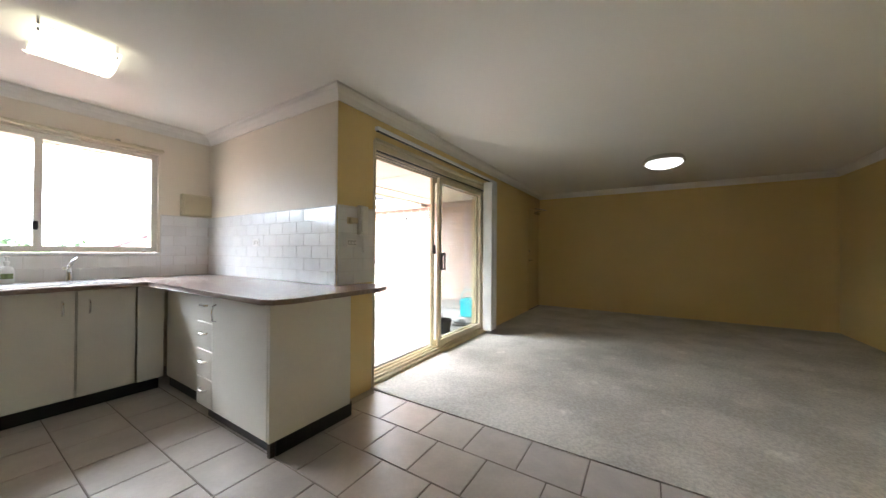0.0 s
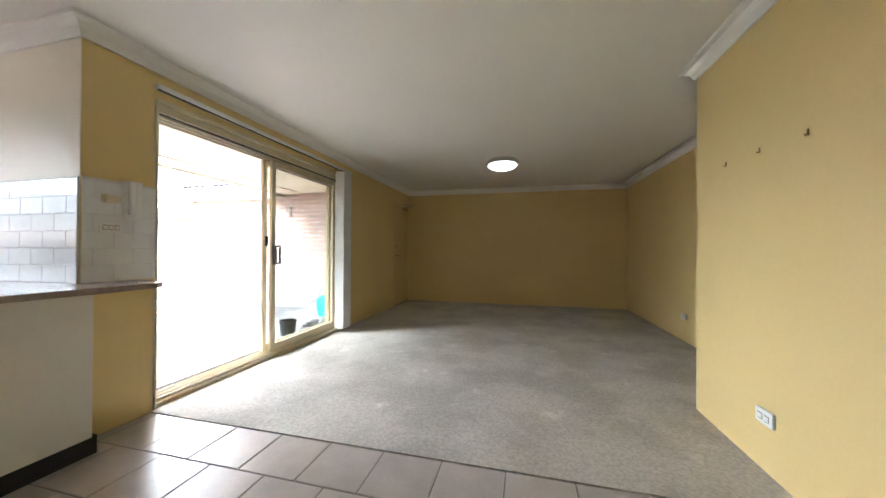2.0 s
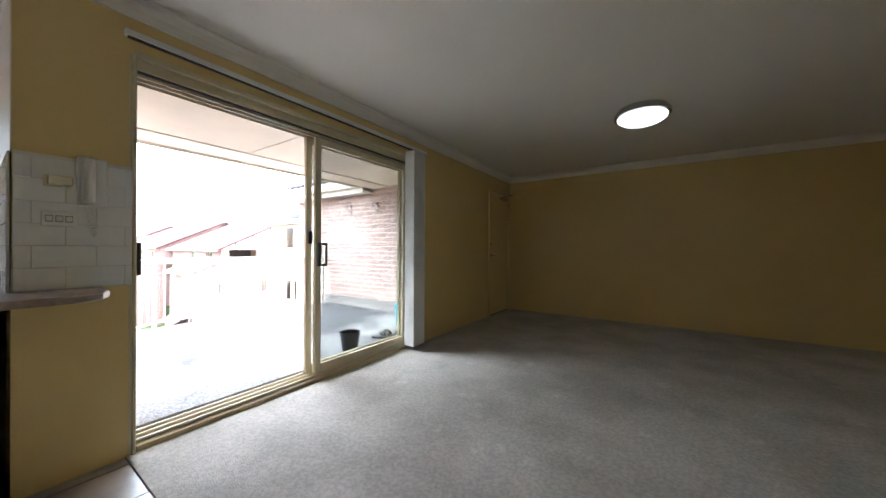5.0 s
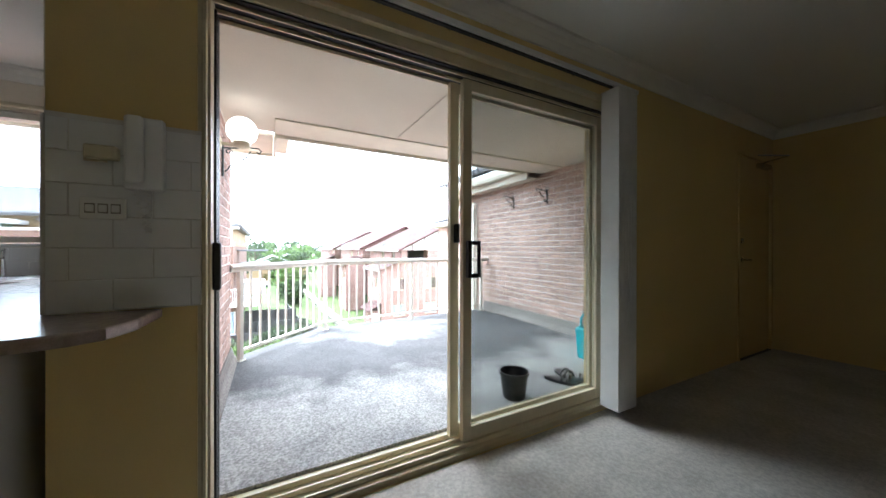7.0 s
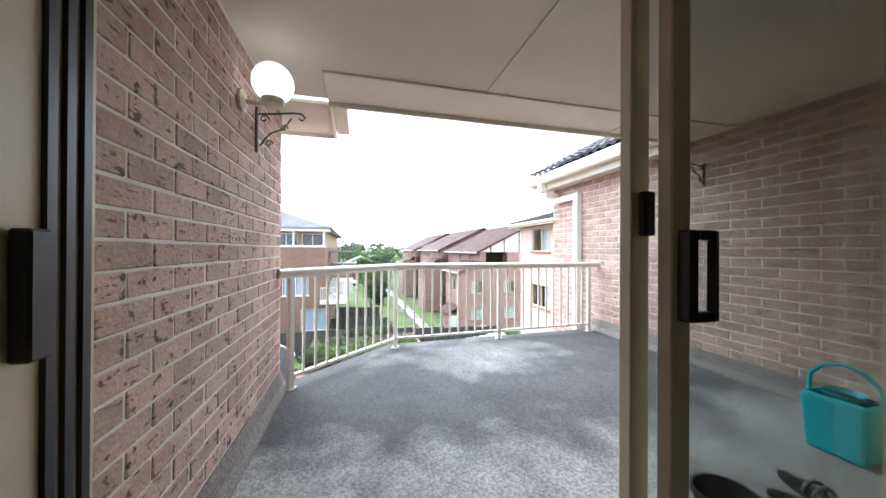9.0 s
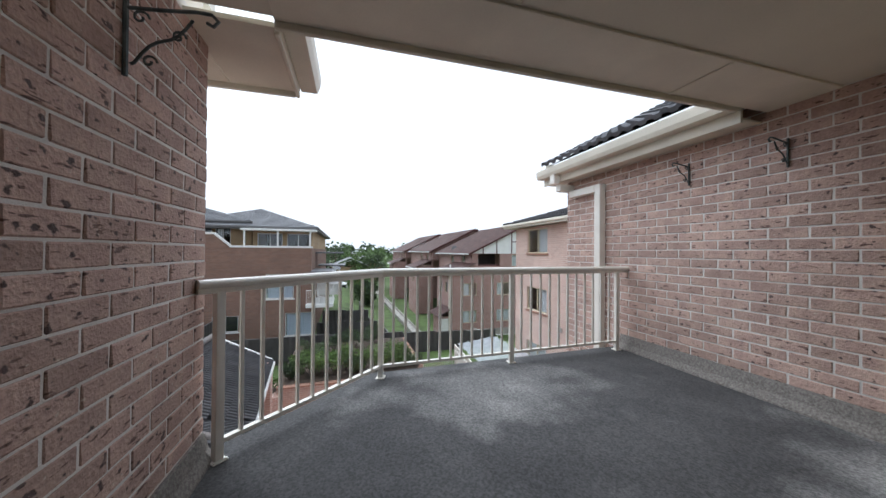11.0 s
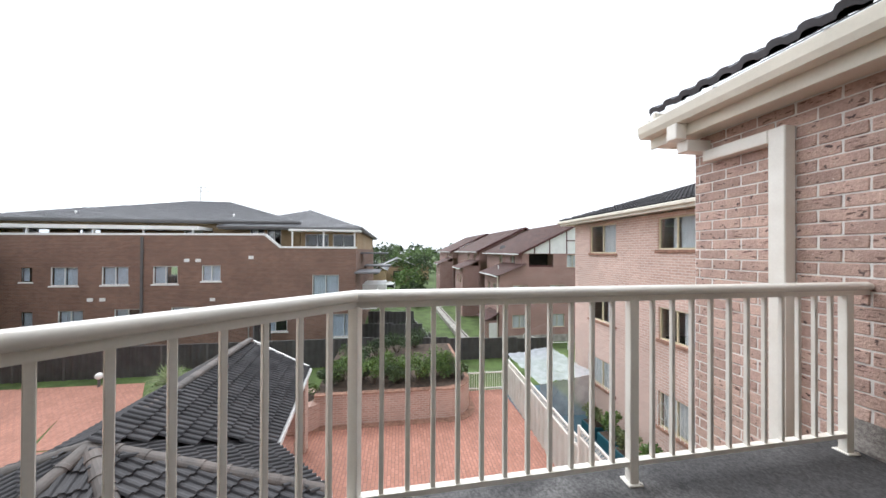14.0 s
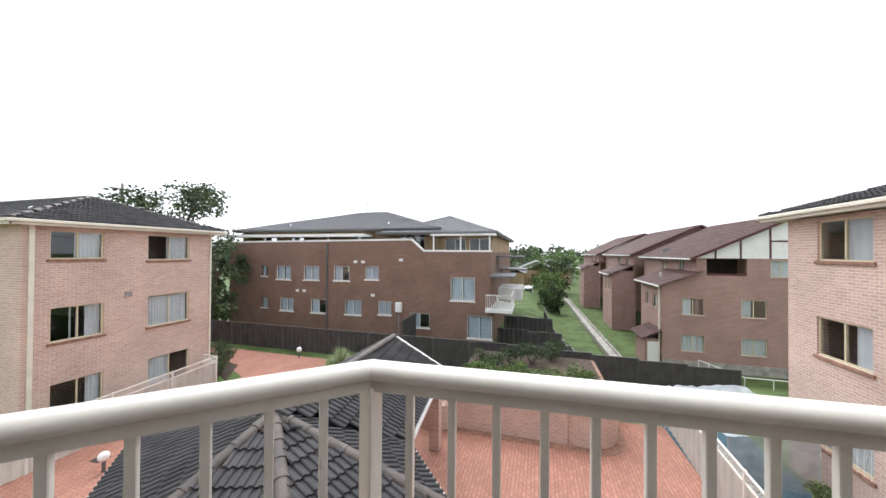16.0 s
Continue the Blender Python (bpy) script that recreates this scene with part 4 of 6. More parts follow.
pot = thing("plant_pot", (-0.375, 3.50, ZB), "empty black plastic plant pot on the balcony floor", "plant pot")
part("pot", lathe(B(), (-0.375, 3.50, ZB), [(0.074, 0.0), (0.078, 0.005), (0.099, 0.165), (0.106, 0.167), (0.106, 0.188), (0.097, 0.188), (0.086, 0.05)], 28), BLACKP, pot, "", True)
part("soil", lathe(B(), (-0.375, 3.50, ZB + 0.048), [(0.087, 0.0), (0.078, 0.010), (0.03, 0.014)], 20), SOIL, pot)

bk = thing("teal_bucket", (-0.62, 4.68, ZB), "rectangular turquoise plastic mop bucket on the balcony", "bucket")
bm = B()
bx(bm, -0.75, -0.49, 4.58, 4.78, ZB, ZB + 0.30, 0.02, 2)
for v in bm.verts:
    k = 0.86 + 0.14 * (v.co.z - ZB) / 0.30
    v.co.x, v.co.y = -0.62 + (v.co.x + 0.62) * k, 4.68 + (v.co.y - 4.68) * k
top = [f for f in bm.faces if f.normal.z > 0.99 and f.calc_center_median().z > ZB + 0.29]
r = bmesh.ops.inset_individual(bm, faces=top, thickness=0.012)
bmesh.ops.translate(bm, verts=list({v for f in top for v in f.verts}), vec=(0, 0, -0.24))
part("tub", bm, TEAL, bk, "", False)
part("handle", sweep(B(), [(-0.755, 4.68, ZB + 0.27), (-0.75, 4.68, ZB + 0.38), (-0.69, 4.68, ZB + 0.45), (-0.62, 4.68, ZB + 0.465), (-0.55, 4.68, ZB + 0.45), (-0.49, 4.68, ZB + 0.38), (-0.485, 4.68, ZB + 0.27)], 0.011, 8), TEAL, bk, "", True)
part("wringer", lathe(B(), (-0.62, 4.68, ZB + 0.30), [(0.07, 0.0), (0.085, 0.025), (0.08, 0.025), (0.06, 0.0)], 20), TEAL, bk)


def sandal(x, y, rz):
    t = thing("sandal", (x, y, ZB), "dark worn rubber sandal lying on the balcony floor", "sandal", "sandals")
    m = pose(x, y, ZB, 0, 0, rz)
    bm = B()
    sole = [(0.13 * math.cos(a) * (1.0), (0.045 + 0.008 * math.cos(a)) * math.sin(a)) for a in [2 * math.pi * k / 18 for k in range(18)]]
    prism(bm, sole, 0.0, 0.022)
    bmesh.ops.transform(bm, matrix=m, verts=bm.verts)
    part("sole", bm, BLACKP, t)
    for u in (0.02, 0.06):
        bm = sweep(B(), [m @ Vector((u, 0.045 * math.cos(a), 0.02 + 0.05 * math.sin(a))) for a in [math.pi * k / 8 for k in range(9)]], 0.010, 6)
        part("strap", bm, CHARCOAL, t)


sandal(-0.40, 4.00, 25)
sandal(-0.33, 4.13, 55)
sandal(-0.47, 4.12, -15)

# own roof over the brick wall: fascia, gutter, downpipe
og = thing("gutter", (-3.0, 4.95, 2.12), "cream steel eaves gutter above the balcony wall", "gutter", "roof gutters")
part("trough", profile_along(B(), (-1.94, 5.065, 2.155), (-4.43, 5.065, 2.155), GUT, (0, -1, 0)), FASCIA, og)
part("stop_end", profile_along(B(), (-4.431, 5.065, 2.155), (-4.434, 5.065, 2.155), [(0, 0), (0, 0.115), (0.12, 0.115), (0.118, 0.04), (0.10, 0)], (0, -1, 0)), FASCIA, og)
for x in (-2.5, -3.1, -3.7, -4.3):
    part("strap", box(x - 0.012, x + 0.012, 4.94, 5.063, 2.271, 2.274), STEEL, og)
bm = B()
bx(bm, -4.425, -1.94, 5.067, 5.09, 2.065, 2.285, 0.003)
bx(bm, -4.425, -4.395, 5.09, 5.6, 2.08, 2.4, 0.003)
bx(bm, -4.395, -1.94, 5.09, 5.284, 2.085, 2.10)
struct("eave_north", bm, FASCIA, "cream fascia and boxed eave over the brick wall", "eave")
dp = thing("downpipe", (-3.45, 5.23, -5.5), "cream square downpipe with an offset below the gutter", "downpipe")
bm = B()
bx(bm, -4.13, -4.03, 4.96, 5.06, 2.03, 2.155, 0.006)
part("outlet", bm, RAILC, dp)
part("elbow", bx(B(), -4.13, -4.03, 5.06, 5.282, 1.935, 2.03, 0.006), RAILC, dp)
part("offset", bx(B(), -4.03, -3.56, 5.196, 5.282, 1.845, 1.935, 0.006), RAILC, dp)
part("pipe", bx(B(), -3.56, -3.462, 5.196, 5.282, -5.75, 1.935, 0.006), RAILC, dp)

# ---- outside: ground ----
G = -5.6


def ground_z(x, y):
    def s(t):
        t = min(max(t, 0), 1)
        return t * t * (3 - 2 * t)
    low = s((-21.6 - x) / 7) * s((y - 1.5) / 5)
    return G - 1.5 * low - 0.02


def spread(lo, hi, step, far):
    a = [lo + (hi - lo) * k / int((hi - lo) / step) for k in range(int((hi - lo) / step) + 1)]
    return [lo - far, lo - far / 4, lo - far / 14, lo - far / 45] + a + [hi + far / 45, hi + far / 14, hi + far / 4, hi + far]


GX, GY = spread(-60, 0, 1.0, 900), spread(-30, 30, 1.0, 900)
bm = B()
gv = [[bm.verts.new((x, y, ground_z(x, y))) for y in GY] for x in GX]
for i in range(len(GX) - 1):
    for j in range(len(GY) - 1):
        bm.faces.new((gv[i][j], gv[i + 1][j], gv[i + 1][j + 1], gv[i][j + 1]))
struct("ground", bm, GRASS, "mown grass ground around the flats", "ground", True)
bm = B()
prism(bm, [(-1.0, -12.0), (-1.0, 8.0), (-17.2, 8.3), (-17.2, 6.3), (-15.0, 4.8), (-15.0, -1.0), (-14.5, -9.5), (-16.5, -12.5), (-15.2, -12.8), (-12, -12.4)], G - 0.3, G)
prism(bm, [(-16.5, -12.5), (-14.5, -9.5), (-19.0, -11.6), (-20.4, -15.5), (-20.7, -30), (-18.4, -30), (-18.2, -16.5)], G - 0.3, G - 0.004)
prism(bm, [(-14.6, -9.4), (-14.95, -1.0), (-16.0, -1.0), (-16.0, -5.6), (-18.3, -8.6), (-20.4, -9.9), (-20.4, -15.4), (-19.0, -11.7)], G - 0.3, G - 0.002)
struct("pavement", bm, PAVER, "terracotta clay paved courtyard and driveway", "pavement")

# ---- roofs ----


def tile_mesh(name, material, w=0.30, length=0.38, amp=0.042):
    """One double-roll concrete roof tile."""
    bm = B()
    rows = []
    prof = ((0.0, 0.0), (0.05, 0.75), (0.14, 1.0), (0.25, 0.7), (0.31, 0.0), (0.5, 0.0), (0.55, 0.75), (0.64, 1.0), (0.75, 0.7), (0.81, 0.0), (1.0, 0.0))
    for v, lift in ((0.0, 0.050), (length, 0.004)):
        rows.append([bm.verts.new((w * (k - 0.5), v, lift + amp * h)) for k, h in prof])
    low = [bm.verts.new((v.co.x, 0.0, v.co.z - 0.044)) for v in rows[0]]
    for k in range(len(prof) - 1):
        bm.faces.new((rows[0][k], rows[0][k + 1], rows[1][k + 1], rows[1][k]))
        bm.faces.new((low[k], low[k + 1], rows[0][k + 1], rows[0][k]))
    return mesh_of(name, bm, material)


def slope_tiles(poly, w=0.30, gauge=0.33, stagger=False):
    """Poses of the tiles on a sloping roof face; poly starts with the two ends of the eave."""
    P = [Vector(p) for p in poly]
    u = (P[1] - P[0]).normalized()
    nrm = Vector((0, 0, 0))
    for i in range(len(P)):
        nrm += P[i].cross(P[(i + 1) % len(P)])
    nrm.normalize()
    if nrm.z < 0:
        nrm = -nrm
    v = nrm.cross(u).normalized()
    if v.z < 0:
        v, u = -v, -u
    uv = [((p - P[0]).dot(u), (p - P[0]).dot(v)) for p in P]

    def inside(x, y):
        c = False
        for i in range(len(uv)):
            (x0, y0), (x1, y1) = uv[i], uv[i - 1]
            if (y0 > y) != (y1 > y) and x < (x1 - x0) * (y - y0) / (y1 - y0) + x0:
                c = not c
        return c
    us, vs = [q[0] for q in uv], [q[1] for q in uv]
    out, j = [], 0
    while j * gauge < max(vs) - 0.05:
        k = int(min(us) / w) - 1
        while k * w < max(us):
            x = k * w + (w / 2 if stagger and j % 2 else 0)
            if inside(x + w / 2, j * gauge + gauge * 0.45):
                out.append(rot_pose(P[0] + u * (x + w / 2) + v * (j * gauge - 0.02) + nrm * 0.01, u, v, nrm))
            k += 1
        j += 1
    return out


def roof_face(bm, poly):
    bm.faces.new([bm.verts.new(p) for p in poly])


def ridge_caps(parent, p, q, material, r=0.11, step=0.36):
    """Half-round cap tiles lapped along a ridge or hip."""
    p, q = Vector(p), Vector(q)
    d = (q - p).normalized()
    side = d.cross(Vector((0, 0, 1))).normalized()
    up = side.cross(d).normalized()
    bm = B()
    rings = []
    for y, rr in ((0.0, r * 1.08), (0.05, r * 1.08), (0.06, r), (0.42, r * 0.92)):
        rings.append([bm.verts.new((rr * math.cos(math.pi * k / 8), y, rr * 0.75 * math.sin(math.pi * k / 8))) for k in range(9)])
    for a, b in zip(rings, rings[1:]):
        for k in range(8):
            bm.faces.new((a[k], a[k + 1], b[k + 1], b[k]))
    bm.faces.new(rings[0])
    me = mesh_of("ridge_cap", bm, material)
    n = max(1, int((q - p).length / step))
    pieces("ridge_cap", [me], [rot_pose(p + d * (k * (q - p).length / n) + up * 0.015, side, d, up) for k in range(n)], parent)


SLATE, SLATEJ = tile_mesh("roof_tile", RTILE), tile_mesh("roof_tile_far", RTILEJ)
BROWNJ, GREYJ = tile_mesh("roof_tile_brown", RTILEB, amp=0.03), tile_mesh("roof_tile_grey", RTILEG, amp=0.012)

# roof over the flat beyond the brick wall
nr = thing("flat_roof_slope", (-3.0, 6.5, 2.2), "dark slate-coloured tiled roof above the brick wall", "roof")
poly = [(-4.25, 4.95, 2.285), (-1.94, 4.95, 2.285), (-1.94, 10.0, 4.95), (-4.25, 10.0, 4.95)]
bm = B()
roof_face(bm, poly)
bmesh.ops.solidify(bm, geom=bm.faces[:], thickness=0.05)
deck = part("roof", bm, RTILEJ, nr)
pieces("roof_tile", [tile_mesh("roof_tile_flat", RTILEO, amp=0.026)], slope_tiles(poly), deck)
bm = B()
bx(bm, -4.18, -0.25, 5.53, 12.0, -5.9, 2.2)
struct("wall_flat_north", bm, PINK_Y, "pink brick outer wall of the flats", "wall")

# ---- neighbouring blocks ----


def storey_windows(house, axis, plane, out, wins, frame_mat=ALU, sill=SILLBRICK):
    for k, (a0, a1, z0, z1, cur) in enumerate(wins):
        window_unit(house, axis, plane, out, a0, a1, z0, z1, frame_mat, sill, (0.5,), cur)


def hip_roof(house, x0, x1, y0, y1, ze, pitch, tile, deck_mat, cap_mat, over=0.45, edge=None, caps=True):
    """A hipped tiled roof over a plan rectangle, with caps on ridge and hips."""
    x0, x1, y0, y1 = x0 - over, x1 + over, y0 - over, y1 + over
    w = min(x1 - x0, y1 - y0) / 2
    zr = ze + w * math.tan(radians(pitch))
    if x1 - x0 > y1 - y0:
        r0, r1 = (x0 + w, (y0 + y1) / 2, zr), (x1 - w, (y0 + y1) / 2, zr)
    else:
        r0, r1 = ((x0 + x1) / 2, y0 + w, zr), ((x0 + x1) / 2, y1 - w, zr)
    a, b, c, d = (x0, y0, ze), (x1, y0, ze), (x1, y1, ze), (x0, y1, ze)
    if x1 - x0 > y1 - y0:
        faces = [[a, b, r1, r0], [b, c, r1], [c, d, r0, r1], [d, a, r0]]
        hips = [(a, r0), (d, r0), (b, r1), (c, r1), (r0, r1)]
    else:
        faces = [[a, b, r0], [b, c, r1, r0], [c, d, r1], [d, a, r0, r1]]
        hips = [(a, r0), (b, r0), (c, r1), (d, r1), (r0, r1)]
    bm = B()
    for f in faces:
        roof_face(bm, f)
    rf = part("roof", bm, deck_mat, house)
    mats = [m for f in faces for m in slope_tiles(f)]
    joined("roof_tiles", tile, mats, tile.materials[0], rf)
    if caps:
        for p, q in hips:
            ridge_caps(rf, p, q, cap_mat, 0.10, 0.6)
    bm = B()
    bx(bm, x0 + 0.02, x1 - 0.02, y0 + 0.02, y1 - 0.02, ze - 0.16, ze - 0.14)
    for u0, u1, v0, v1 in ((x0, x1, y0, y0 + 0.03), (x0, x1, y1 - 0.03, y1), (x0, x0 + 0.03, y0, y1), (x1 - 0.03, x1, y0, y1)):
        bx(bm, u0, u1, v0, v1, ze - 0.2, ze - 0.01)
    part("fascia", bm, edge or FASCIA, house)
    bm = B()
    for u0, u1, v0, v1 in ((x0 - 0.1, x1 + 0.1, y0 - 0.1, y0), (x0 - 0.1, x1 + 0.1, y1, y1 + 0.1), (x0 - 0.1, x0, y0, y1), (x1, x1 + 0.1, y0, y1)):
        bx(bm, u0, u1, v0, v1, ze - 0.11, ze, 0.015)
    part("gutter", bm, edge or FASCIA, house)
    return rf


def vent_pipe(house, x, y, z, mat=WHITEPAINT):
    bm = lathe(B(), (x, y, z), [(0.05, 0), (0.05, 0.35), (0.08, 0.36), (0.08, 0.42), (0.02, 0.46)], 10)
    part("vent_pipe", bm, mat, house)


# Pink brick block to the south
FULL, HALF, RH, LH = ((0.03, 0.97),), ((0.45, 0.97),), ((0.6, 0.97),), ((0.03, 0.52),)
lb = thing("pink_apartment_block", (-12.0, -18.0, G), "three-storey pink brick apartment block with a dark tiled hip roof", "apartment block")
LW = [(-11.05, -9.55, 0.98, 2.02, LH), (-14.36, -12.58, 0.88, 2.02, LH), (-11.08, -9.58, -2.05, -0.78, ((0.03, 0.32), (0.44, 0.5), (0.58, 0.62))), (-14.38, -12.60, -2.13, -0.72, FULL), (-11.1, -9.6, -4.80, -3.55, ((0.03, 0.3),)), (-14.4, -12.65, -4.9, -3.55, HALF)]
part("wall", holed("y", -13.85, -14.10, -15.48, -8.9, G - 0.3, 2.2, [w[:4] for w in LW]), PINK_X, lb)
part("wall", box(-9.15, -8.9, -28.0, -14.10, G - 0.3, 2.2), PINK_Y, lb)
part("wall", box(-15.48, -15.23, -28.0, -14.10, G - 0.3, 2.2), PINK_Y, lb)
part("wall", box(-15.23, -9.15, -28.0, -27.75, G - 0.3, 2.2), PINK_X, lb)
# inner plates coloured near-black so the rooms read as unlit
part("floor_plate", box(-15.2, -9.2, -27.7, -14.4, -0.35, -0.1), ROOMSHADE, lb)
part("floor_plate", box(-15.2, -9.2, -27.7, -14.4, -3.1, -2.85), ROOMSHADE, lb)
storey_windows(lb, "y", -13.85, 1, LW)
hip_roof(lb, -15.48, -8.9, -28.0, -13.85, 2.36, 21, SLATEJ, RTILEJ, CAP, over=0.42)
part("downpipe", box(-9.16, -9.04, -13.845, -13.74, G, 2.2, 0.01), FASCIA, lb)
part("downpipe", box(-15.46, -15.38, -13.845, -13.77, G, 2.2, 0.01), FASCIA, lb)
vent_pipe(lb, -9.7, -15.4, 2.5)
part("vent", box(-12.0, -11.75, -13.848, -13.80, -0.65, -0.45, 0.01), CONCRETE, lb)

# Pink brick block to the north, beyond the white fence
rb = thing("pink_apartment_block", (-11.0, 14.0, G), "three-storey pink brick apartment block with cream window frames", "apartment block")
RW = [(-14.30, -12.62, 1.12, 2.28, HALF), (-10.62, -9.25, 1.26, 2.26, ((0.3, 0.42), (0.5, 0.97))), (-14.33, -12.65, -1.66, -0.53, RH), (-10.58, -9.30, -1.56, -0.55, RH), (-14.33, -12.65, -4.3, -3.2, FULL), (-10.58, -9.30, -4.3, -3.2, FULL), (-7.3, -6.1, 1.26, 2.26, FULL), (-7.3, -6.1, -1.45, -0.47, FULL)]
part("wall", holed("y", 10.9, 11.15, -15.48, -4.0, G - 0.3, 2.4, [w[:4] for w in RW]), PINK_X, rb)
part("wall", box(-15.48, -15.23, 11.15, 24.0, G - 0.3, 2.4), PINK_Y, rb)
# inner plates and rear wall carry the rooms' shade in their colour
part("floor_plate", box(-15.2, -4.1, 11.4, 20.0, -0.35, -0.1), ROOMSHADE, rb)
part("floor_plate", box(-15.2, -4.1, 11.4, 20.0, -3.1, -2.85), ROOMSHADE, rb)
part("wall", box(-15.2, -4.1, 20.0, 20.2, G - 0.3, 2.4), ROOMSHADE, rb)
storey_windows(rb, "y", 10.9, -1, RW)
hip_roof(rb, -15.48, -2.0, 10.9, 24.0, 2.60, 17.5, SLATEJ, RTILEJ, CAP, over=0.5)
for a0, a1, z0, z1 in ((-14.33, -12.65, -4.3, -3.2), (-10.58, -9.30, -4.3, -3.2)):
    bm = B()
    n = 9
    for k in range(n + 1):
        x = a0 + (a1 - a0) * k / n
        sweep(bm, [(x, 10.86, z0), (x, 10.86, z1)], 0.008, 4)
    for k in range(3):
        cx = a0 + (a1 - a0) * (k + 0.5) / 3
        sweep(bm, [(cx + 0.17 * math.cos(a), 10.85, (z0 + z1) / 2 + 0.25 * math.sin(a)) for a in [2 * math.pi * j / 14 for j in range(15)]], 0.007, 4, False)
    part("window_grille", bm, WHITEPAINT, rb, "white scrolled security grille")
part("vent", box(-11.75, -11.5, 10.85, 10.895, -2.2, -2.0, 0.01), CONCRETE, rb)

# Brown brick block across the fence
bb = thing("brown_apartment_block", (-30.0, -12.0, G), "long brown brick apartment block with a white-capped stepped parapet", "apartment block")
XB = -25.6
WC = ((0.03, 0.55),)
BW = [(-2.98, -1.17, -2.2, -0.47), (-1.70, 0.10, -4.9, -3.25), (-6.2, -4.63, -4.4, -3.3), (-18.83, -17.31, -1.08, 0.10), (-16.0, -14.45, -1.05, 0.13), (-13.04, -11.55, -1.02, 0.17), (-10.1, -8.93, -0.85, 0.22), (-18.41, -17.0, -3.80, -2.68), (-15.26, -13.68, -3.80, -2.64), (-11.93, -10.45, -3.76, -2.58), (-8.91, -7.80, -3.60, -2.52), (-20.43, -19.8, -0.82, 0.08), (-20.4, -19.75, -3.62, -2.72)]
part("wall", holed("x", XB, XB - 0.25, -24.1, 0.0, G - 0.3, 1.40, BW), BROWN_Y, bb)
bm = B()
pts = [(-24.1, 1.402), (-5.2, 1.402), (-6.15, 2.28), (-24.1, 2.10)]
fr = [[bm.verts.new((x, y, z)) for y, z in pts] for x in (XB, XB - 0.25)]
bm.faces.new(fr[0])
bm.faces.new(fr[1][::-1])
for i in range(4):
    bm.faces.new((fr[0][i], fr[0][(i + 1) % 4], fr[1][(i + 1) % 4], fr[1][i]))
part("parapet", bm, BROWN_Y, bb)
bm = B()
for (ya, za), (yb, zb) in (((-24.15, 2.10), (-6.12, 2.28)), ((-6.15, 2.28), (-5.15, 1.41)), ((-5.2, 1.41), (0.05, 1.41))):
    q = [bm.verts.new((x, y, z)) for x in (XB + 0.05, XB - 0.30) for y, z in ((ya, za), (yb, zb), (yb, zb + 0.14), (ya, za + 0.14))]
    for f in ((0, 1, 2, 3), (7, 6, 5, 4), (0, 4, 5, 1), (1, 5, 6, 2), (2, 6, 7, 3), (3, 7, 4, 0)):
        bm.faces.new([q[i] for i in f])
part("parapet_cap", bm, WHITEPAINT, bb, "white metal parapet capping")
for k, (a0, a1, z0, z1) in enumerate(BW):
    one = a1 - a0 < 0.8
    window_unit(bb, "x", XB, 1, a0, a1, z0, z1, STEEL if one else WHITEPAINT, WHITEPAINT, () if one else (0.5,), ((0.05, 0.5), (0.53, 0.95)) if k % 3 < 2 else ((0.05, 0.5),), cloth=BLUECLOTH, name="window")
part("wall", box(-45.0, XB - 0.25, -0.25, 0.0, G - 0.3, 1.40), BROWN_X, bb)
part("wall", box(-45.0, XB - 0.25, -24.1, -23.85, G - 0.3, 1.40), BROWN_X, bb)
# upper plate coloured near-black for the shade indoors
part("floor_plate", box(-44.5, XB - 1.2, -23.5, -0.4, -2.0, -1.7), ROOMSHADE, bb)
part("floor_plate", box(-44.5, XB - 0.3, -23.8, -0.3, 1.05, 1.25), CONCRETE, bb)
TOPW = [(-22.5, -20.9, 1.9, 2.9), (-19.2, -17.8, 1.9, 2.9), (-12.5, -11.2, 1.9, 2.9), (-8.0, -7.0, 1.6, 2.9), (-6.8, -5.8, 1.6, 2.9)]
TAN = brickwork("tan_brick_y", "yz", (0.42, 0.29, 0.16), (0.36, 0.245, 0.135), (0.40, 0.32, 0.22))
part("upper_wall", holed("x", XB - 2.2, XB - 2.4, -25.0, -4.4, 1.25, 3.2, TOPW), TAN, bb)
for a0, a1, z0, z1 in TOPW:
    window_unit(bb, "x", XB - 2.2, 1, a0, a1, z0, z1, WHITEPAINT, None, (0.5,), ((0.1, 0.5),), name="window")
SW = [(-3.9, -2.2, 1.5, 2.5), (-1.9, -0.3, 1.5, 2.5)]
part("upper_wall", holed("x", XB - 1.6, XB - 1.8, -4.2, -0.1, 1.25, 2.9, SW), TAN, bb)
for a0, a1, z0, z1 in SW:
    window_unit(bb, "x", XB - 1.6, 1, a0, a1, z0, z1, WHITEPAINT, None, (0.5,), (), name="window")
part("upper_wall", box(-45.0, XB - 1.8, -0.35, -0.1, 1.25, 2.9), TAN, bb)
bm = B()
bx(bm, XB - 1.2, XB + 0.02, -4.6, 0.3, 2.62, 2.76, 0.01)
bx(bm, XB - 0.1, XB, -0.15, -0.05, 1.5, 2.62)
bx(bm, XB - 0.1, XB, -2.3, -2.2, 1.5, 2.62)
bx(bm, XB - 0.1, XB, -4.4, -4.3, 1.5, 2.62)
part("pergola", bm, WHITEPAINT, bb, "white balcony pergola posts and beam")
bm = B()
bx(bm, XB - 2.1, XB - 0.2, -24.6, -10.5, 2.62, 2.86, 0.01)
for y in (-24.3, -20.5, -16.8, -13.9, -10.9):
    bx(bm, XB - 0.5, XB - 0.4, y - 0.05, y + 0.05, 2.2, 2.62)
part("awning", bm, WHITEPAINT, bb, "long pale roof-terrace awning")
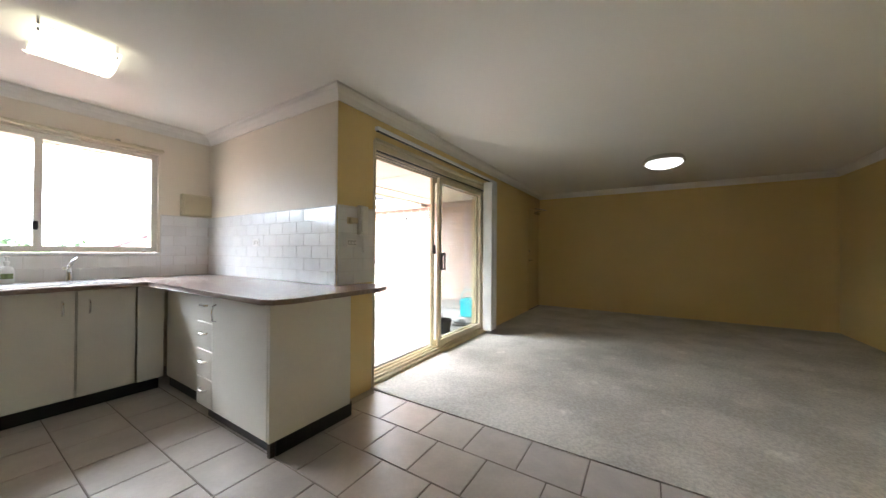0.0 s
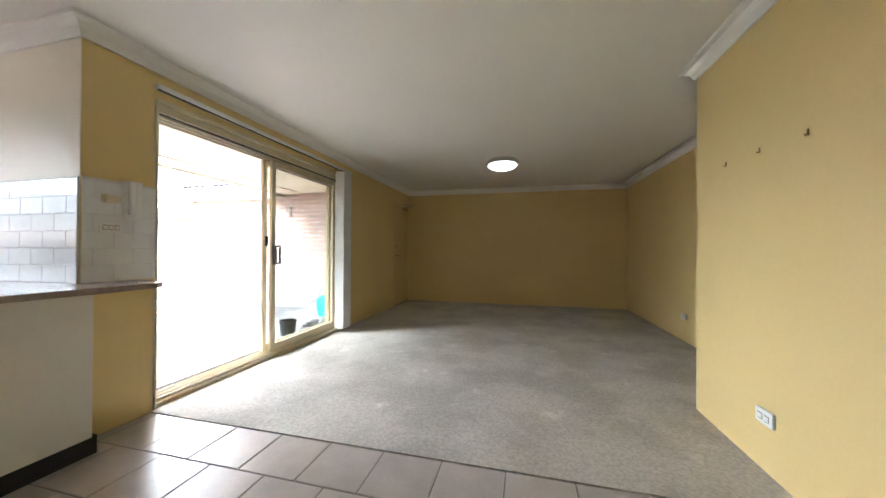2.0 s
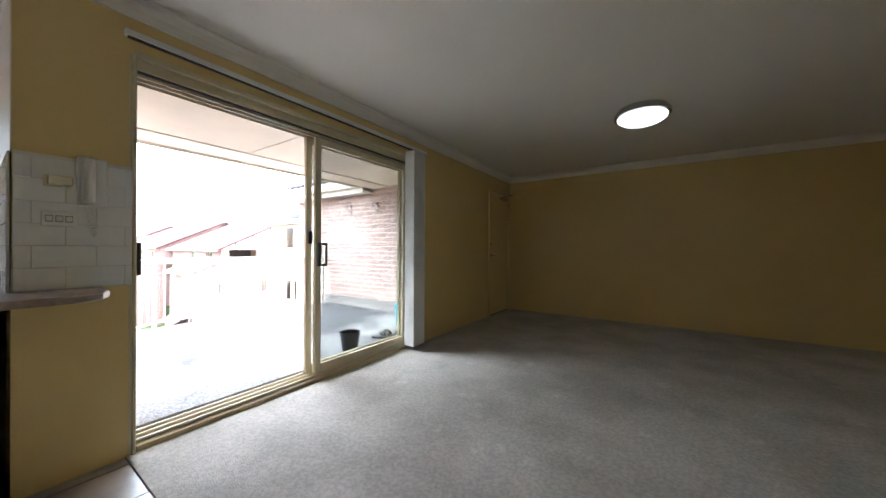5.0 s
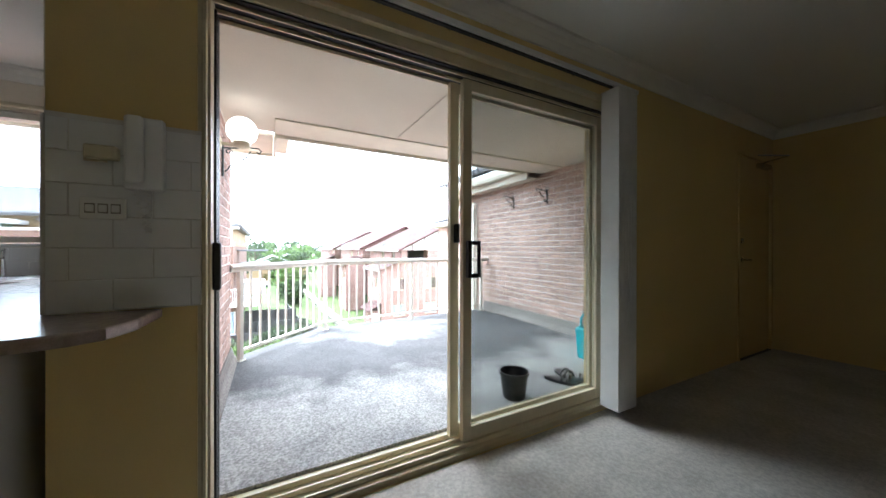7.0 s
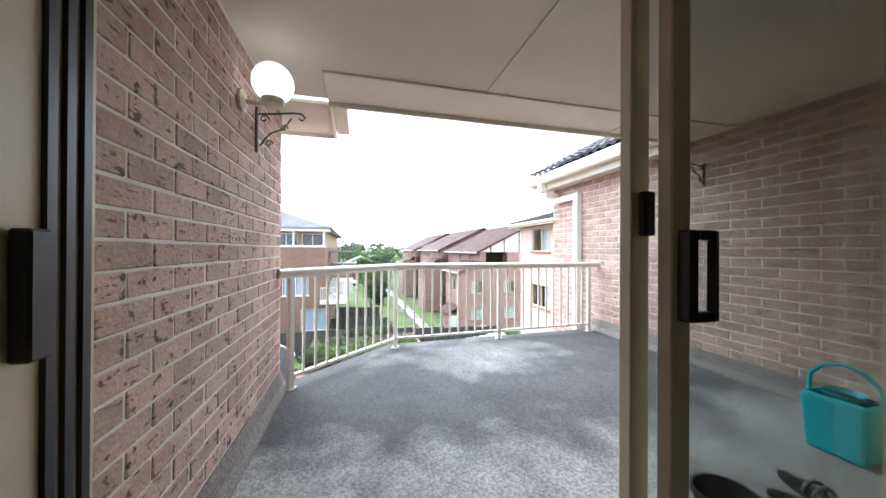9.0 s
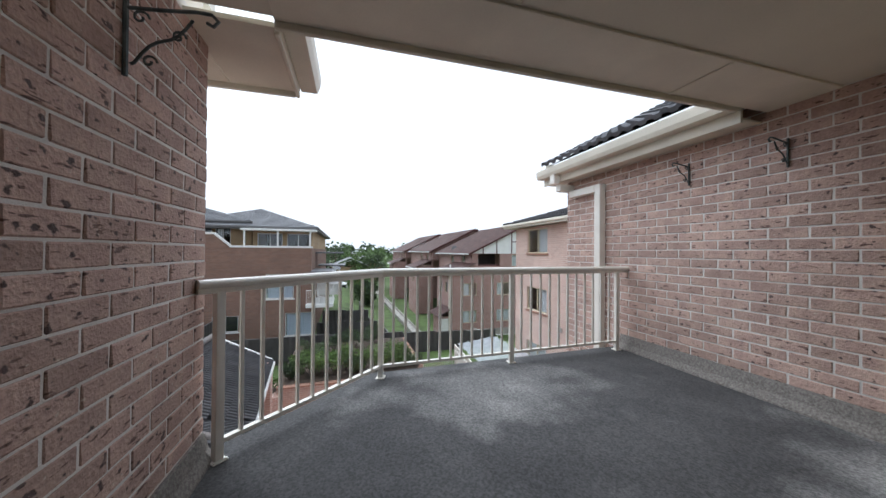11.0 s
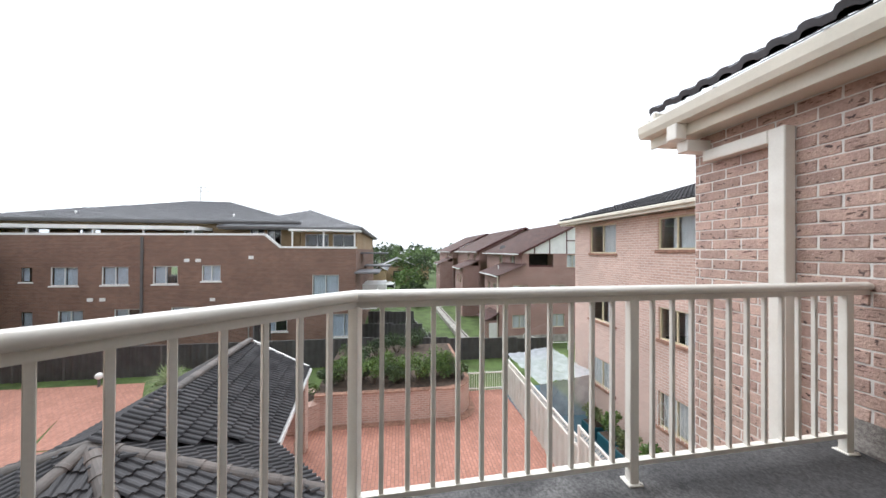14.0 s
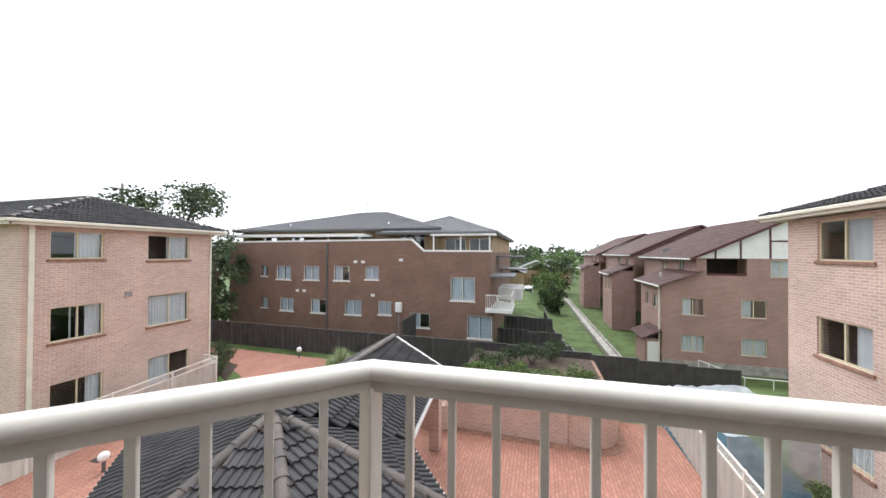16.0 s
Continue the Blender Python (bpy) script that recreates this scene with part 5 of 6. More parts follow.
hip_roof(bb, -44.0, XB - 2.0, -24.8, -4.9, 3.35, 16, GREYJ, RTILEG, RTILEG, over=0.6, edge=CHARCOAL, caps=False)
hip_roof(bb, -46.0, XB - 1.4, -9.0, -0.2, 2.95, 20, GREYJ, RTILEG, RTILEG, over=0.55, edge=CHARCOAL, caps=False)
# dark backing wall added to shut out sky behind the upper windows
part("partition", box(-33.0, -32.8, -9.0, -0.4, 1.25, 2.9), ROOMSHADE, bb)
part("partition", box(-32.8, XB - 2.4, -4.6, -4.4, 1.25, 3.2), TAN, bb)
vent_pipe(bb, -28.6, -9.5, 3.6)
vent_pipe(bb, -28.6, -20.0, 3.6)
part("downpipe", box(XB, XB + 0.1, -13.72, -13.58, G, 2.1, 0.01), CHARCOAL, bb)
for y, z in ((-11.0, 0.55), (-10.3, 0.55), (-7.0, 0.75), (-9.4, -2.1), (-16.6, -2.0), (-15.9, -2.0)):
    part("vent", box(XB, XB + 0.05, y - 0.16, y + 0.16, z - 0.11, z + 0.11, 0.01), WHITEPAINT, bb)
bm = box(XB, XB + 0.3, -7.35, -6.85, -3.3, -2.55, 0.05, 2)
part("heater", bm, WHITEPAINT, bb, "white gas water heater on the wall")
part("pipe", sweep(B(), [(XB + 0.08, -7.1, -3.3), (XB + 0.08, -7.1, G)], 0.04, 6), CONCRETE, bb)
bal = B()
bx(bal, XB - 3.0, XB + 0.7, -0.3, 1.55, -2.85, -2.6, 0.02)
part("balcony", bal, WHITEPAINT, bb, "white projecting balcony slab with railing")
bm = B()
for k in range(15):
    y = -0.25 + 1.75 * k / 14
    bx(bm, XB + 0.62, XB + 0.65, y - 0.012, y + 0.012, -2.6, -1.65)
for k in range(20):
    x = XB + 0.62 - 3.5 * k / 19
    bx(bm, x - 0.012, x + 0.012, 1.47, 1.50, -2.6, -1.65)
bx(bm, XB + 0.60, XB + 0.67, -0.28, 1.52, -1.65, -1.59)
bx(bm, XB - 2.95, XB + 0.60, 1.45, 1.52, -1.65, -1.59)
part("balcony_rail", bm, WHITEPAINT, bb)
bm = B()
bx(bm, XB - 3.0, XB + 0.9, 0.0, 1.7, -0.35, -0.22, 0.02)
bx(bm, XB - 6.0, XB - 3.2, 0.0, 2.2, 1.0, 1.12, 0.02)
bx(bm, XB - 9.5, XB - 6.2, 0.0, 2.4, -0.2, -0.08, 0.02)
part("canopy", bm, RTILEG, bb, "grey balcony canopies on the end wall")
part("back_balcony", bx(B(), XB - 9.0, XB - 5.0, 0.0, 2.0, -2.7, -1.7, 0.02), WHITEPAINT, bb)
ch = thing("plastic_chair", (XB - 0.3, 0.7, -2.6), "white plastic chair on the neighbouring balcony", "chair")
bm = B()
bx(bm, XB - 0.5, XB - 0.1, 0.5, 0.9, -2.2, -2.16, 0.01)
part("seat", bm, WHITEPAINT, ch)
part("backrest", box(XB - 0.5, XB - 0.1, 0.46, 0.5, -2.16, -1.75, 0.01), WHITEPAINT, ch)
for u in (-0.48, -0.14):
    for v in (0.52, 0.86):
        part("leg", box(XB + u, XB + u + 0.04, v, v + 0.04, -2.6, -2.2), WHITEPAINT, ch)

# Maroon-roofed row with the half-timbered gable
XT, GT = -30.0, -7.1
tb = thing("maroon_roof_apartment_row", (-34.0, 16.0, GT), "red brick apartment row with maroon roofs and white half-timbered gable", "apartment block")
TW = [(13.5, 14.95, -3.12, -1.86), (13.46, 14.95, -5.80, -4.58), (17.13, 18.6, -3.12, -1.86), (17.12, 18.62, -5.78, -4.56), (15.06, 17.48, -0.18, 1.05), (18.82, 20.0, -0.22, 0.98)]
part("wall", holed("x", XT, XT - 0.25, 12.25, 27.0, GT, -0.95, TW[:4]), RED_Y, tb)
part("wall", holed("x", XT, XT - 0.25, 14.4, 27.0, -0.948, 1.08, TW[4:]), RED_Y, tb)
bm = B()
tri = [[bm.verts.new((x, y, z)) for y, z in ((12.25, -0.948), (14.398, -0.948), (14.398, -0.02))] for x in (XT, XT - 0.25)]
bm.faces.new(tri[0])
bm.faces.new(tri[1][::-1])
for i in range(3):
    bm.faces.new((tri[0][i], tri[0][(i + 1) % 3], tri[1][(i + 1) % 3], tri[1][i]))
part("wall", bm, RED_Y, tb)
for k, (a0, a1, z0, z1) in enumerate(TW):
    if k == 4:
        continue
    window_unit(tb, "x", XT, 1, a0, a1, z0, z1, ALU, RED_Y, (0.5,), FULL if k % 2 else ((0.03, 0.45),))
# dark sheet that paints the shade at the back of the balcony
part("balcony_recess", box(XT - 2.4, XT - 2.2, 14.5, 18.0, -0.4, 1.2), ROOMSHADE, tb)
part("balcony_rail", bx(B(), XT - 0.14, XT - 0.1, 15.06, 17.48, -0.18, -0.02), MAROON, tb)
# gable: white sheets with dark battens under a raking verge
def gz(y):
    return 1.10 + (y - 14.3) * 0.50
bm = B()
q = [[bm.verts.new((x, y, z)) for y, z in ((14.4, 1.08), (20.5, 1.08), (26.6, 1.08), (20.5, gz(20.5)))] for x in (XT, XT - 0.1)]
bm.faces.new(q[0])
bm.faces.new(q[1][::-1])
for i in range(4):
    bm.faces.new((q[0][i], q[0][(i + 1) % 4], q[1][(i + 1) % 4], q[1][i]))
part("gable_sheet", bm, WHITEPAINT, tb, "white half-timbered gable sheeting")
for y in (15.6, 17.1, 18.8, 20.5, 22.2):
    top = gz(y if y < 20.5 else 41 - y)
    part("batten", box(XT + 0.002, XT + 0.04, y - 0.05, y + 0.05, 1.08, top - 0.05), MAROON, tb)
part("batten", box(XT + 0.002, XT + 0.04, 18.8, 22.2, 2.25, 2.35), MAROON, tb)


def gable_roof(house, x0, x1, ym, half, ze, rise, tile, deck_mat, verge):
    zr = ze + rise
    fa = [(x0, ym - half, ze), (x1, ym - half, ze), (x1, ym, zr), (x0, ym, zr)]
    fb = [(x1, ym + half, ze), (x0, ym + half, ze), (x0, ym, zr), (x1, ym, zr)]
    bm = B()
    roof_face(bm, fa)
    roof_face(bm, fb)
    rf = part("roof", bm, deck_mat, house)
    joined("roof_tiles", tile, slope_tiles(fa) + slope_tiles(fb), tile.materials[0], rf)
    for x in (x0, x1):
        bm = B()
        for s in (-1, 1):
            q = [bm.verts.new((x + dx, y, z)) for dx in (-0.03, 0.03) for y, z in ((ym + s * half, ze - 0.16), (ym, zr - 0.16), (ym, zr + 0.04), (ym + s * half, ze + 0.04))]
            for f in ((0, 1, 2, 3), (7, 6, 5, 4), (0, 4, 5, 1), (1, 5, 6, 2), (2, 6, 7, 3), (3, 7, 4, 0)):
                bm.faces.new([q[i] for i in f])
        part("verge", bm, verge, house)
    bm = B()
    bx(bm, x0, x1, ym - half - 0.1, ym - half, ze - 0.1, ze + 0.01, 0.01)
    part("gutter", bm, WHITEPAINT, house)
    return rf


for k, (xa, xb, dz, dy) in enumerate(((-41.5, -29.6, 0.0, 0.0), (-56.0, -41.5, 0.15, -0.9), (-72.0, -56.0, 0.1, -1.8))):
    y0 = 14.0 + dy
    gable_roof(tb, xa, xb, 20.5 + dy, 6.6, 1.05 + dz, 3.2, BROWNJ, RTILEB, MAROON)
    yw = 14.4 + dy
    wins = [(xb - 3.4, xb - 2.3, -0.25, 0.85), (xb - 7.0, xb - 5.9, -0.25, 0.85), (xb - 10.2, xb - 9.1, -3.0, -1.8)]
    part("wall", holed("y", yw, yw + 0.25, xa, xb - 0.6, GT, 1.0 + dz, wins), RED_X, tb)
    for a0, a1, z0, z1 in wins:
        window_unit(tb, "y", yw, -1, a0, a1, z0, z1, ALU, SILLBRICK, (0.5,), FULL)
    part("wall", box(xa + 0.02, xa + 0.25, yw + 0.25, 26 + dy, GT, 1.0 + dz), RED_Y, tb)
    if k:
        bm = B()
        q = [[bm.verts.new((x, y, z)) for y, z in ((yw, 0.0), (26.6 + dy, 0.0), (26.6 + dy, 1.0 + dz), (20.5 + dy, 4.05 + dz), (yw, 1.0 + dz))] for x in (xb - 0.45, xb - 0.65)]
        bm.faces.new(q[0])
        bm.faces.new(q[1][::-1])
        for i in range(5):
            bm.faces.new((q[0][i], q[0][(i + 1) % 5], q[1][(i + 1) % 5], q[1][i]))
        part("gable_wall", bm, RED_Y, tb)
    # lower stair wing with a lean-to roof
    wa, wb = xb - 5.5, xb - 0.7
    ww = [(wb - 1.9, wb - 1.0, -2.9, -1.8), (wb - 3.6, wb - 2.8, -2.9, -1.8)]
    part("wing_wall", holed("y", yw - 2.1, yw - 1.9, wa, wb, GT, -0.95, ww), RED_X, tb)
    for a0, a1, z0, z1 in ww:
        window_unit(tb, "y", yw - 2.1, -1, a0, a1, z0, z1, ALU, None, (), FULL)
    if k:
        part("wing_wall", box(wb - 0.2, wb, yw - 1.9, yw, GT, -0.6), RED_Y, tb)
    we = wb + (0.35 if k else 0.78)
    fa = [(wa - 0.3, yw - 2.5, -0.95), (we, yw - 2.5, -0.95), (we, yw + 0.3, 0.14), (wa - 0.3, yw + 0.3, 0.14)]
    bm = B()
    roof_face(bm, fa)
    bmesh.ops.solidify(bm, geom=bm.faces[:], thickness=0.12)
    rf = part("wing_roof", bm, MAROON, tb)
    joined("roof_tiles", BROWNJ, slope_tiles(fa), RTILEB, rf)
    part("gutter", box(wa - 0.3, we, yw - 2.6, yw - 2.5, -1.07, -0.95, 0.01), WHITEPAINT, tb)
# entrance porch at the foot of the first wing
bm = B()
bx(bm, -32.6, -30.3, 11.2, 12.22, GT, -5.1)
part("porch", bm, RED_X, tb)
fa = [(-33.0, 10.9, -5.05), (-29.9, 10.9, -5.05), (-29.9, 12.24, -4.4), (-33.0, 12.24, -4.4)]
bm = B()
roof_face(bm, fa)
bmesh.ops.solidify(bm, geom=bm.faces[:], thickness=0.1)
rf = part("porch_roof", bm, MAROON, tb)
joined("roof_tiles", BROWNJ, slope_tiles(fa), RTILEB, rf)
part("porch_door", box(-30.29, -30.24, 11.35, 12.1, GT, -5.3, 0.01), WHITEPAINT, tb, "white painted porch door")
part("plinth", box(XT + 0.0, XT + 0.06, 12.25, 27.0, GT - 0.2, -6.45), CONCRETE, tb)
part("downpipe", box(XT - 0.35, XT - 0.25, 12.1, 12.2, GT, -1.0), FASCIA, tb)
vent_pipe(tb, -32.6, 13.0, -0.6)
dish = lathe(B(), (-37.0, 15.0, 1.5), [(0.05, 0), (0.25, 0.05), (0.45, 0.16), (0.44, 0.17)], 16)
bmesh.ops.rotate(dish, cent=(-37.0, 15.0, 1.5), matrix=Matrix.Rotation(radians(60), 3, "Y"), verts=dish.verts)
part("satellite_dish", dish, CHARCOAL, tb)

# ---- garage with the tiled octagonal roof ----
gar = thing("garage", (-9.0, -2.2, G), "brick carport building with a dark concrete-tiled faceted roof", "garage")
AP, RE = (-7.5, -2.06, -2.0), (-13.65, -2.36, -2.02)
E0, E1, E2, E3, E4 = (-9.2, 0.08, -3.15), (-7.65, 1.52, -3.15), (-5.0, 0.75, -3.1), (-3.9, -2.4, -3.1), (-7.4, -5.9, -3.1)
E5, RV, RG = (-9.3, -4.3, -3.1), (-13.95, -0.48, -3.15), (-13.6, -4.35, -3.15)
faces = [[E1, E0, AP], [E2, E1, AP], [E3, E2, AP], [E4, E3, AP], [E5, E4, AP], [E0, RV, RE, AP], [RG, E5, AP, RE]]
bm = B()
for f in faces:
    roof_face(bm, [Vector(p) - Vector((0, 0, 0.02)) for p in f])
groof = part("roof", bm, RTILEJ, gar)
gm = [m for f in faces for m in slope_tiles(f)]
gm.sort(key=lambda m: -m.translation.x)
joined("roof_tiles", SLATEJ, gm[280:], RTILEJ, groof)
GARAGE_TILES = gm[:280]
for p, q in ((E1, AP), (E2, AP), (E3, AP), (E4, AP), (RE, AP), (RG, RE)):
    ridge_caps(groof, p, q, CAP, 0.12, 0.38)
bm = B()
for p, q in ((E0, E1), (E1, E2), (E2, E3), (E3, E4), (E4, E5), (RV, E0), (E5, RG)):
    p, q = Vector(p), Vector(q)
    d = (q - p).normalized()
    side = Vector((-d.y, d.x, 0))
    side = side if side.dot(p - Vector((-9, -2.1, -3.1))) > 0 else -side
    profile_along(bm, p - Vector((0, 0, 0.14)), q - Vector((0, 0, 0.14)), [(-0.02, 0), (-0.02, 0.12), (0.09, 0.13), (0.10, 0.03), (0.07, 0)], side)
part("gutter", bm, WHITEPAINT, gar, "white eaves gutter")
bm = B()
for s, e in ((RV, RE), (RE, RG)):
    s, e = Vector(s), Vector(e)
    q = [bm.verts.new(p + Vector((dx, 0, dz))) for dx in (-0.06, 0.02) for p, dz in ((s, -0.16), (e, -0.16), (e, 0.07), (s, 0.07))]
    for f in ((0, 1, 2, 3), (7, 6, 5, 4), (0, 4, 5, 1), (1, 5, 6, 2), (2, 6, 7, 3), (3, 7, 4, 0)):
        bm.faces.new([q[i] for i in f])
part("barge_board", bm, WHITEPAINT, gar)
for x, y in ((-13.3, -0.55), (-9.4, -0.5), (-7.4, 1.2), (-5.2, 0.5), (-13.3, -4.0)):
    part("pier", box(x - 0.18, x + 0.18, y - 0.18, y + 0.18, G - 0.3, -3.22), PINK_X, gar)
part("back_wall", box(-13.2, -4.6, -4.0, -3.8, G - 0.3, -3.22), PINK_X, gar)
part("gable_wall", prism(B(), [(-13.45, -4.1), (-13.35, -4.1), (-13.35, -0.5), (-13.45, -0.5)], -3.25, -3.02), PINK_Y, gar)

# ---- fences ----


def panel_fence(name, pts, z0s, h, material, label, lattice=0.0, step=2.4, post_mat=None):
    """A ribbed steel fence: posts, top rail and one ribbed sheet for each bay, stepping with the ground."""
    f = thing(name, (pts[0][0], pts[0][1], z0s[0]), label, "fence")
    for i in range(len(pts) - 1):
        p, q = Vector((*pts[i], 0)), Vector((*pts[i + 1], 0))
        n = max(1, round((q - p).length / step))
        d = (q - p).normalized()
        s = Vector((-d.y, d.x, 0))
        for k in range(n):
            a, b = p.lerp(q, k / n), p.lerp(q, (k + 1) / n)
            z = z0s[i] + (z0s[i + 1] - z0s[i]) * (k + 0.5) / n
            zt = z + h - lattice
            bm = B()
            L, m = (b - a).length, int((b - a).length / 0.09)
            col = []
            for j in range(m + 1):
                off = 0.018 if (j // 2) % 2 else -0.018
                w = a + d * (L * j / m) + s * off
                col.append((bm.verts.new((w.x, w.y, z)), bm.verts.new((w.x, w.y, zt))))
            for u, v in zip(col, col[1:]):
                bm.faces.new((u[0], v[0], v[1], u[1]))
            bmesh.ops.solidify(bm, geom=bm.faces[:], thickness=0.006)
            part("panel", bm, material, f)
            bm = B()
            profile_along(bm, a + Vector((0, 0, zt - 0.02)), b + Vector((0, 0, zt - 0.02)), [(-0.03, 0), (0.03, 0), (0.03, 0.05), (-0.03, 0.05)], s)
            if lattice:
                profile_along(bm, a + Vector((0, 0, z + h - 0.03)), b + Vector((0, 0, z + h - 0.03)), [(-0.025, 0), (0.025, 0), (0.025, 0.04), (-0.025, 0.04)], s)
                for j in range(int(L / 0.11)):
                    for sg in (-1, 1):
                        u0, u1 = a + d * (0.11 * j + (lattice if sg < 0 else 0)), a + d * (0.11 * j + (lattice if sg > 0 else 0))
                        sweep(bm, [(u0.x, u0.y, zt), (u1.x, u1.y, z + h)], 0.008, 3, False)
            part("rail", bm, post_mat or material, f)
            w = a
            part("post", box(w.x - 0.035, w.x + 0.035, w.y - 0.035, w.y + 0.035, z - 0.3, z + h + 0.03, 0.004), post_mat or material, f)
    return f


panel_fence("boundary_fence", [(-21.2, -30.0), (-21.3, -12.0), (-21.6, 1.5), (-21.9, 13.0)], [G, G, G - 0.05, G - 0.55], 1.65, CHARCOAL, "charcoal ribbed steel boundary fence stepping along the driveway")
panel_fence("alley_fence", [(-22.0, 5.4), (-27.0, 5.0), (-33.0, 4.6), (-44.0, 4.2)], [G - 0.2, G - 0.9, G - 1.2, G - 1.3], 1.5, CHARCOAL, "charcoal steel fence along the lawn strip")
panel_fence("yard_fence", [(-27.6, 0.3), (-27.6, 5.0)], [G - 0.75, G - 0.95], 1.9, CHARCOAL, "dark steel fence across the neighbouring yard")
panel_fence("yard_fence", [(-32.5, 0.4), (-32.5, 4.6)], [G - 1.0, G - 1.15], 2.2, CHARCOAL, "dark steel fence closing the back of the yard")
panel_fence("yard_fence", [(-22.6, -5.6), (-25.4, -5.6)], [G + 0.4, G + 0.4], 1.9, CHARCOAL, "dark steel side fence beside the brown block")
for fence_ends, fence_h in (([(-17.1, 8.2), (-13.6, 8.0)], 1.7), ([(-13.58, 8.0), (-9.9, 7.78)], 1.78), ([(-9.88, 7.78), (-4.2, 7.4)], 2.1)):
    panel_fence("courtyard_fence", fence_ends, [G, G], fence_h, WFENCE, "cream steel courtyard fence with a lattice top", 0.28, 2.35)
panel_fence("courtyard_fence", [(-15.15, -13.8), (-15.1, -12.7), (-4.0, -11.75)], [G, G, G], 1.55, WFENCE, "cream steel garden fence with a lattice top below the pink block", 0.28, 2.35)

gate = thing("pool_gate", (-17.1, 7.3, G), "low white metal picket gate in the courtyard", "gate")
for z in (0.1, 0.85):
    part("rail", box(-17.16, -17.12, 6.3, 8.15, G + z, G + z + 0.05), WHITEPAINT, gate)
pk = mesh_of("picket", box(-0.012, 0.012, -0.012, 0.012, 0.02, 0.95, 0.003), WHITEPAINT)
pieces("picket", [pk], [pose(-17.14, 6.32 + 0.115 * k, G) for k in range(16)], gate)

rl = thing("ramp_railing", (-27.5, 17.0, -6.9), "white tubular railing along the neighbouring path", "railing")
for p, q in (((-28.4, 13.9), (-25.5, 15.0)), ((-25.5, 15.0), (-25.5, 20.5))):
    for z in (0.15, 1.0):
        part("rail", sweep(B(), [(*p, -6.9 + z), (*q, -6.9 + z)], 0.03, 6), WHITEPAINT, rl)
    n = 4
    for k in range(n + 1):
        x, y = p[0] + (q[0] - p[0]) * k / n, p[1] + (q[1] - p[1]) * k / n
        part("post", sweep(B(), [(x, y, -7.1), (x, y, -5.9)], 0.025, 6), WHITEPAINT, rl)

# drain channel and path down the lawn strip
bm = B()
profile_along(bm, (-23.5, 9.2, -6.62), (-75.0, 8.6, -7.1), [(-0.45, -0.3), (-0.45, 0.12), (-0.32, 0.12), (-0.3, -0.08), (0.3, -0.08), (0.32, 0.12), (0.45, 0.12), (0.45, -0.3)], (0, 1, 0))
struct("drain_channel", bm, CONCRETE, "open concrete drain along the grass strip", "drain")

# ---- planters and greenery ----


def leaf_mesh(size, bend=0.25):
    bm = B()
    v = [bm.verts.new(p) for p in ((0, 0, 0), (size * 0.28, size * 0.5, size * bend * 0.4), (0, size, -size * bend * 0.3), (-size * 0.28, size * 0.5, size * bend * 0.4))]
    bm.faces.new(v)
    me = bpy.data.meshes.new("leaf")
    bm.to_mesh(me)
    bm.free()
    return me


def leaf_cloud(name, parent, clumps, per, size, material, seed):
    """A crown of separate leaves gathered in clumps (x, y, z, radius)."""
    rng = np.random.default_rng(seed)
    base = leaf_mesh(size)
    mats = []
    for x, y, z, r in clumps:
        for _ in range(per):
            d = rng.normal(size=3)
            d /= np.linalg.norm(d)
            rad = r * (0.55 + 0.5 * rng.random())
            d[2] *= 0.8
            m = Matrix.LocRotScale(Vector((x, y, z)) + Vector(d) * rad, Euler(rng.uniform(-3.1, 3.1, 3)), Vector.Fill(3, rng.uniform(0.6, 1.3)))
            mats.append(m)
    return joined(name, base, mats, material, parent)


def tree(name, x, y, z, h, spread, label, material, seed, per=90, size=0.22, clumps=40, low=0.35):
    t = thing(name, (x, y, z), label, "tree")
    rng = np.random.default_rng(seed)
    bm = B()
    sweep(bm, [(x, y, z - 0.2), (x + 0.1, y, z + h * 0.25), (x - 0.1, y + 0.1, z + h * 0.5), (x, y, z + h * 0.85)], [h * 0.028, h * 0.022, h * 0.015, h * 0.004], 8)
    cl = []
    for k in range(clumps):
        a, f = rng.uniform(0, 2 * math.pi), rng.uniform(low, 1.0)
        w = spread * math.sqrt(max(0.05, 1 - ((f - 0.6) / 0.48) ** 2)) * rng.uniform(0.35, 1.0)
        p = (x + w * math.cos(a), y + w * math.sin(a), z + h * f)
        cl.append((*p, spread * rng.uniform(0.16, 0.30)))
        if k % 3 == 0:
            sweep(bm, [(x, y, z + h * (0.25 + 0.4 * f)), (x + 0.5 * (p[0] - x), y + 0.5 * (p[1] - y), z + h * (0.15 + 0.75 * f)), p], [h * 0.009, h * 0.006, h * 0.002], 5)
    part("trunk", bm, BARK, t)
    leaf_cloud("crown", t, cl, per, size, material, seed)
    return t


def shrub(name, x, y, z, r, h, label, material, seed, per=110, size=0.10):
    t = thing(name, (x, y, z), label, "shrub")
    rng = np.random.default_rng(seed)
    bm = B()
    cl = []
    for k in range(9):
        a, w = rng.uniform(0, 6.28), r * rng.uniform(0.1, 0.8)
        p = (x + w * math.cos(a), y + w * math.sin(a), z + h * rng.uniform(0.35, 0.85))
        cl.append((*p, r * rng.uniform(0.3, 0.45)))
        sweep(bm, [(x, y, z - 0.05), ((x + p[0]) / 2, (y + p[1]) / 2, z + h * 0.3), p], [0.02, 0.014, 0.006], 5)
    part("stem", bm, BARK, t)
    leaf_cloud("foliage", t, cl, per, size, material, seed)
    return t


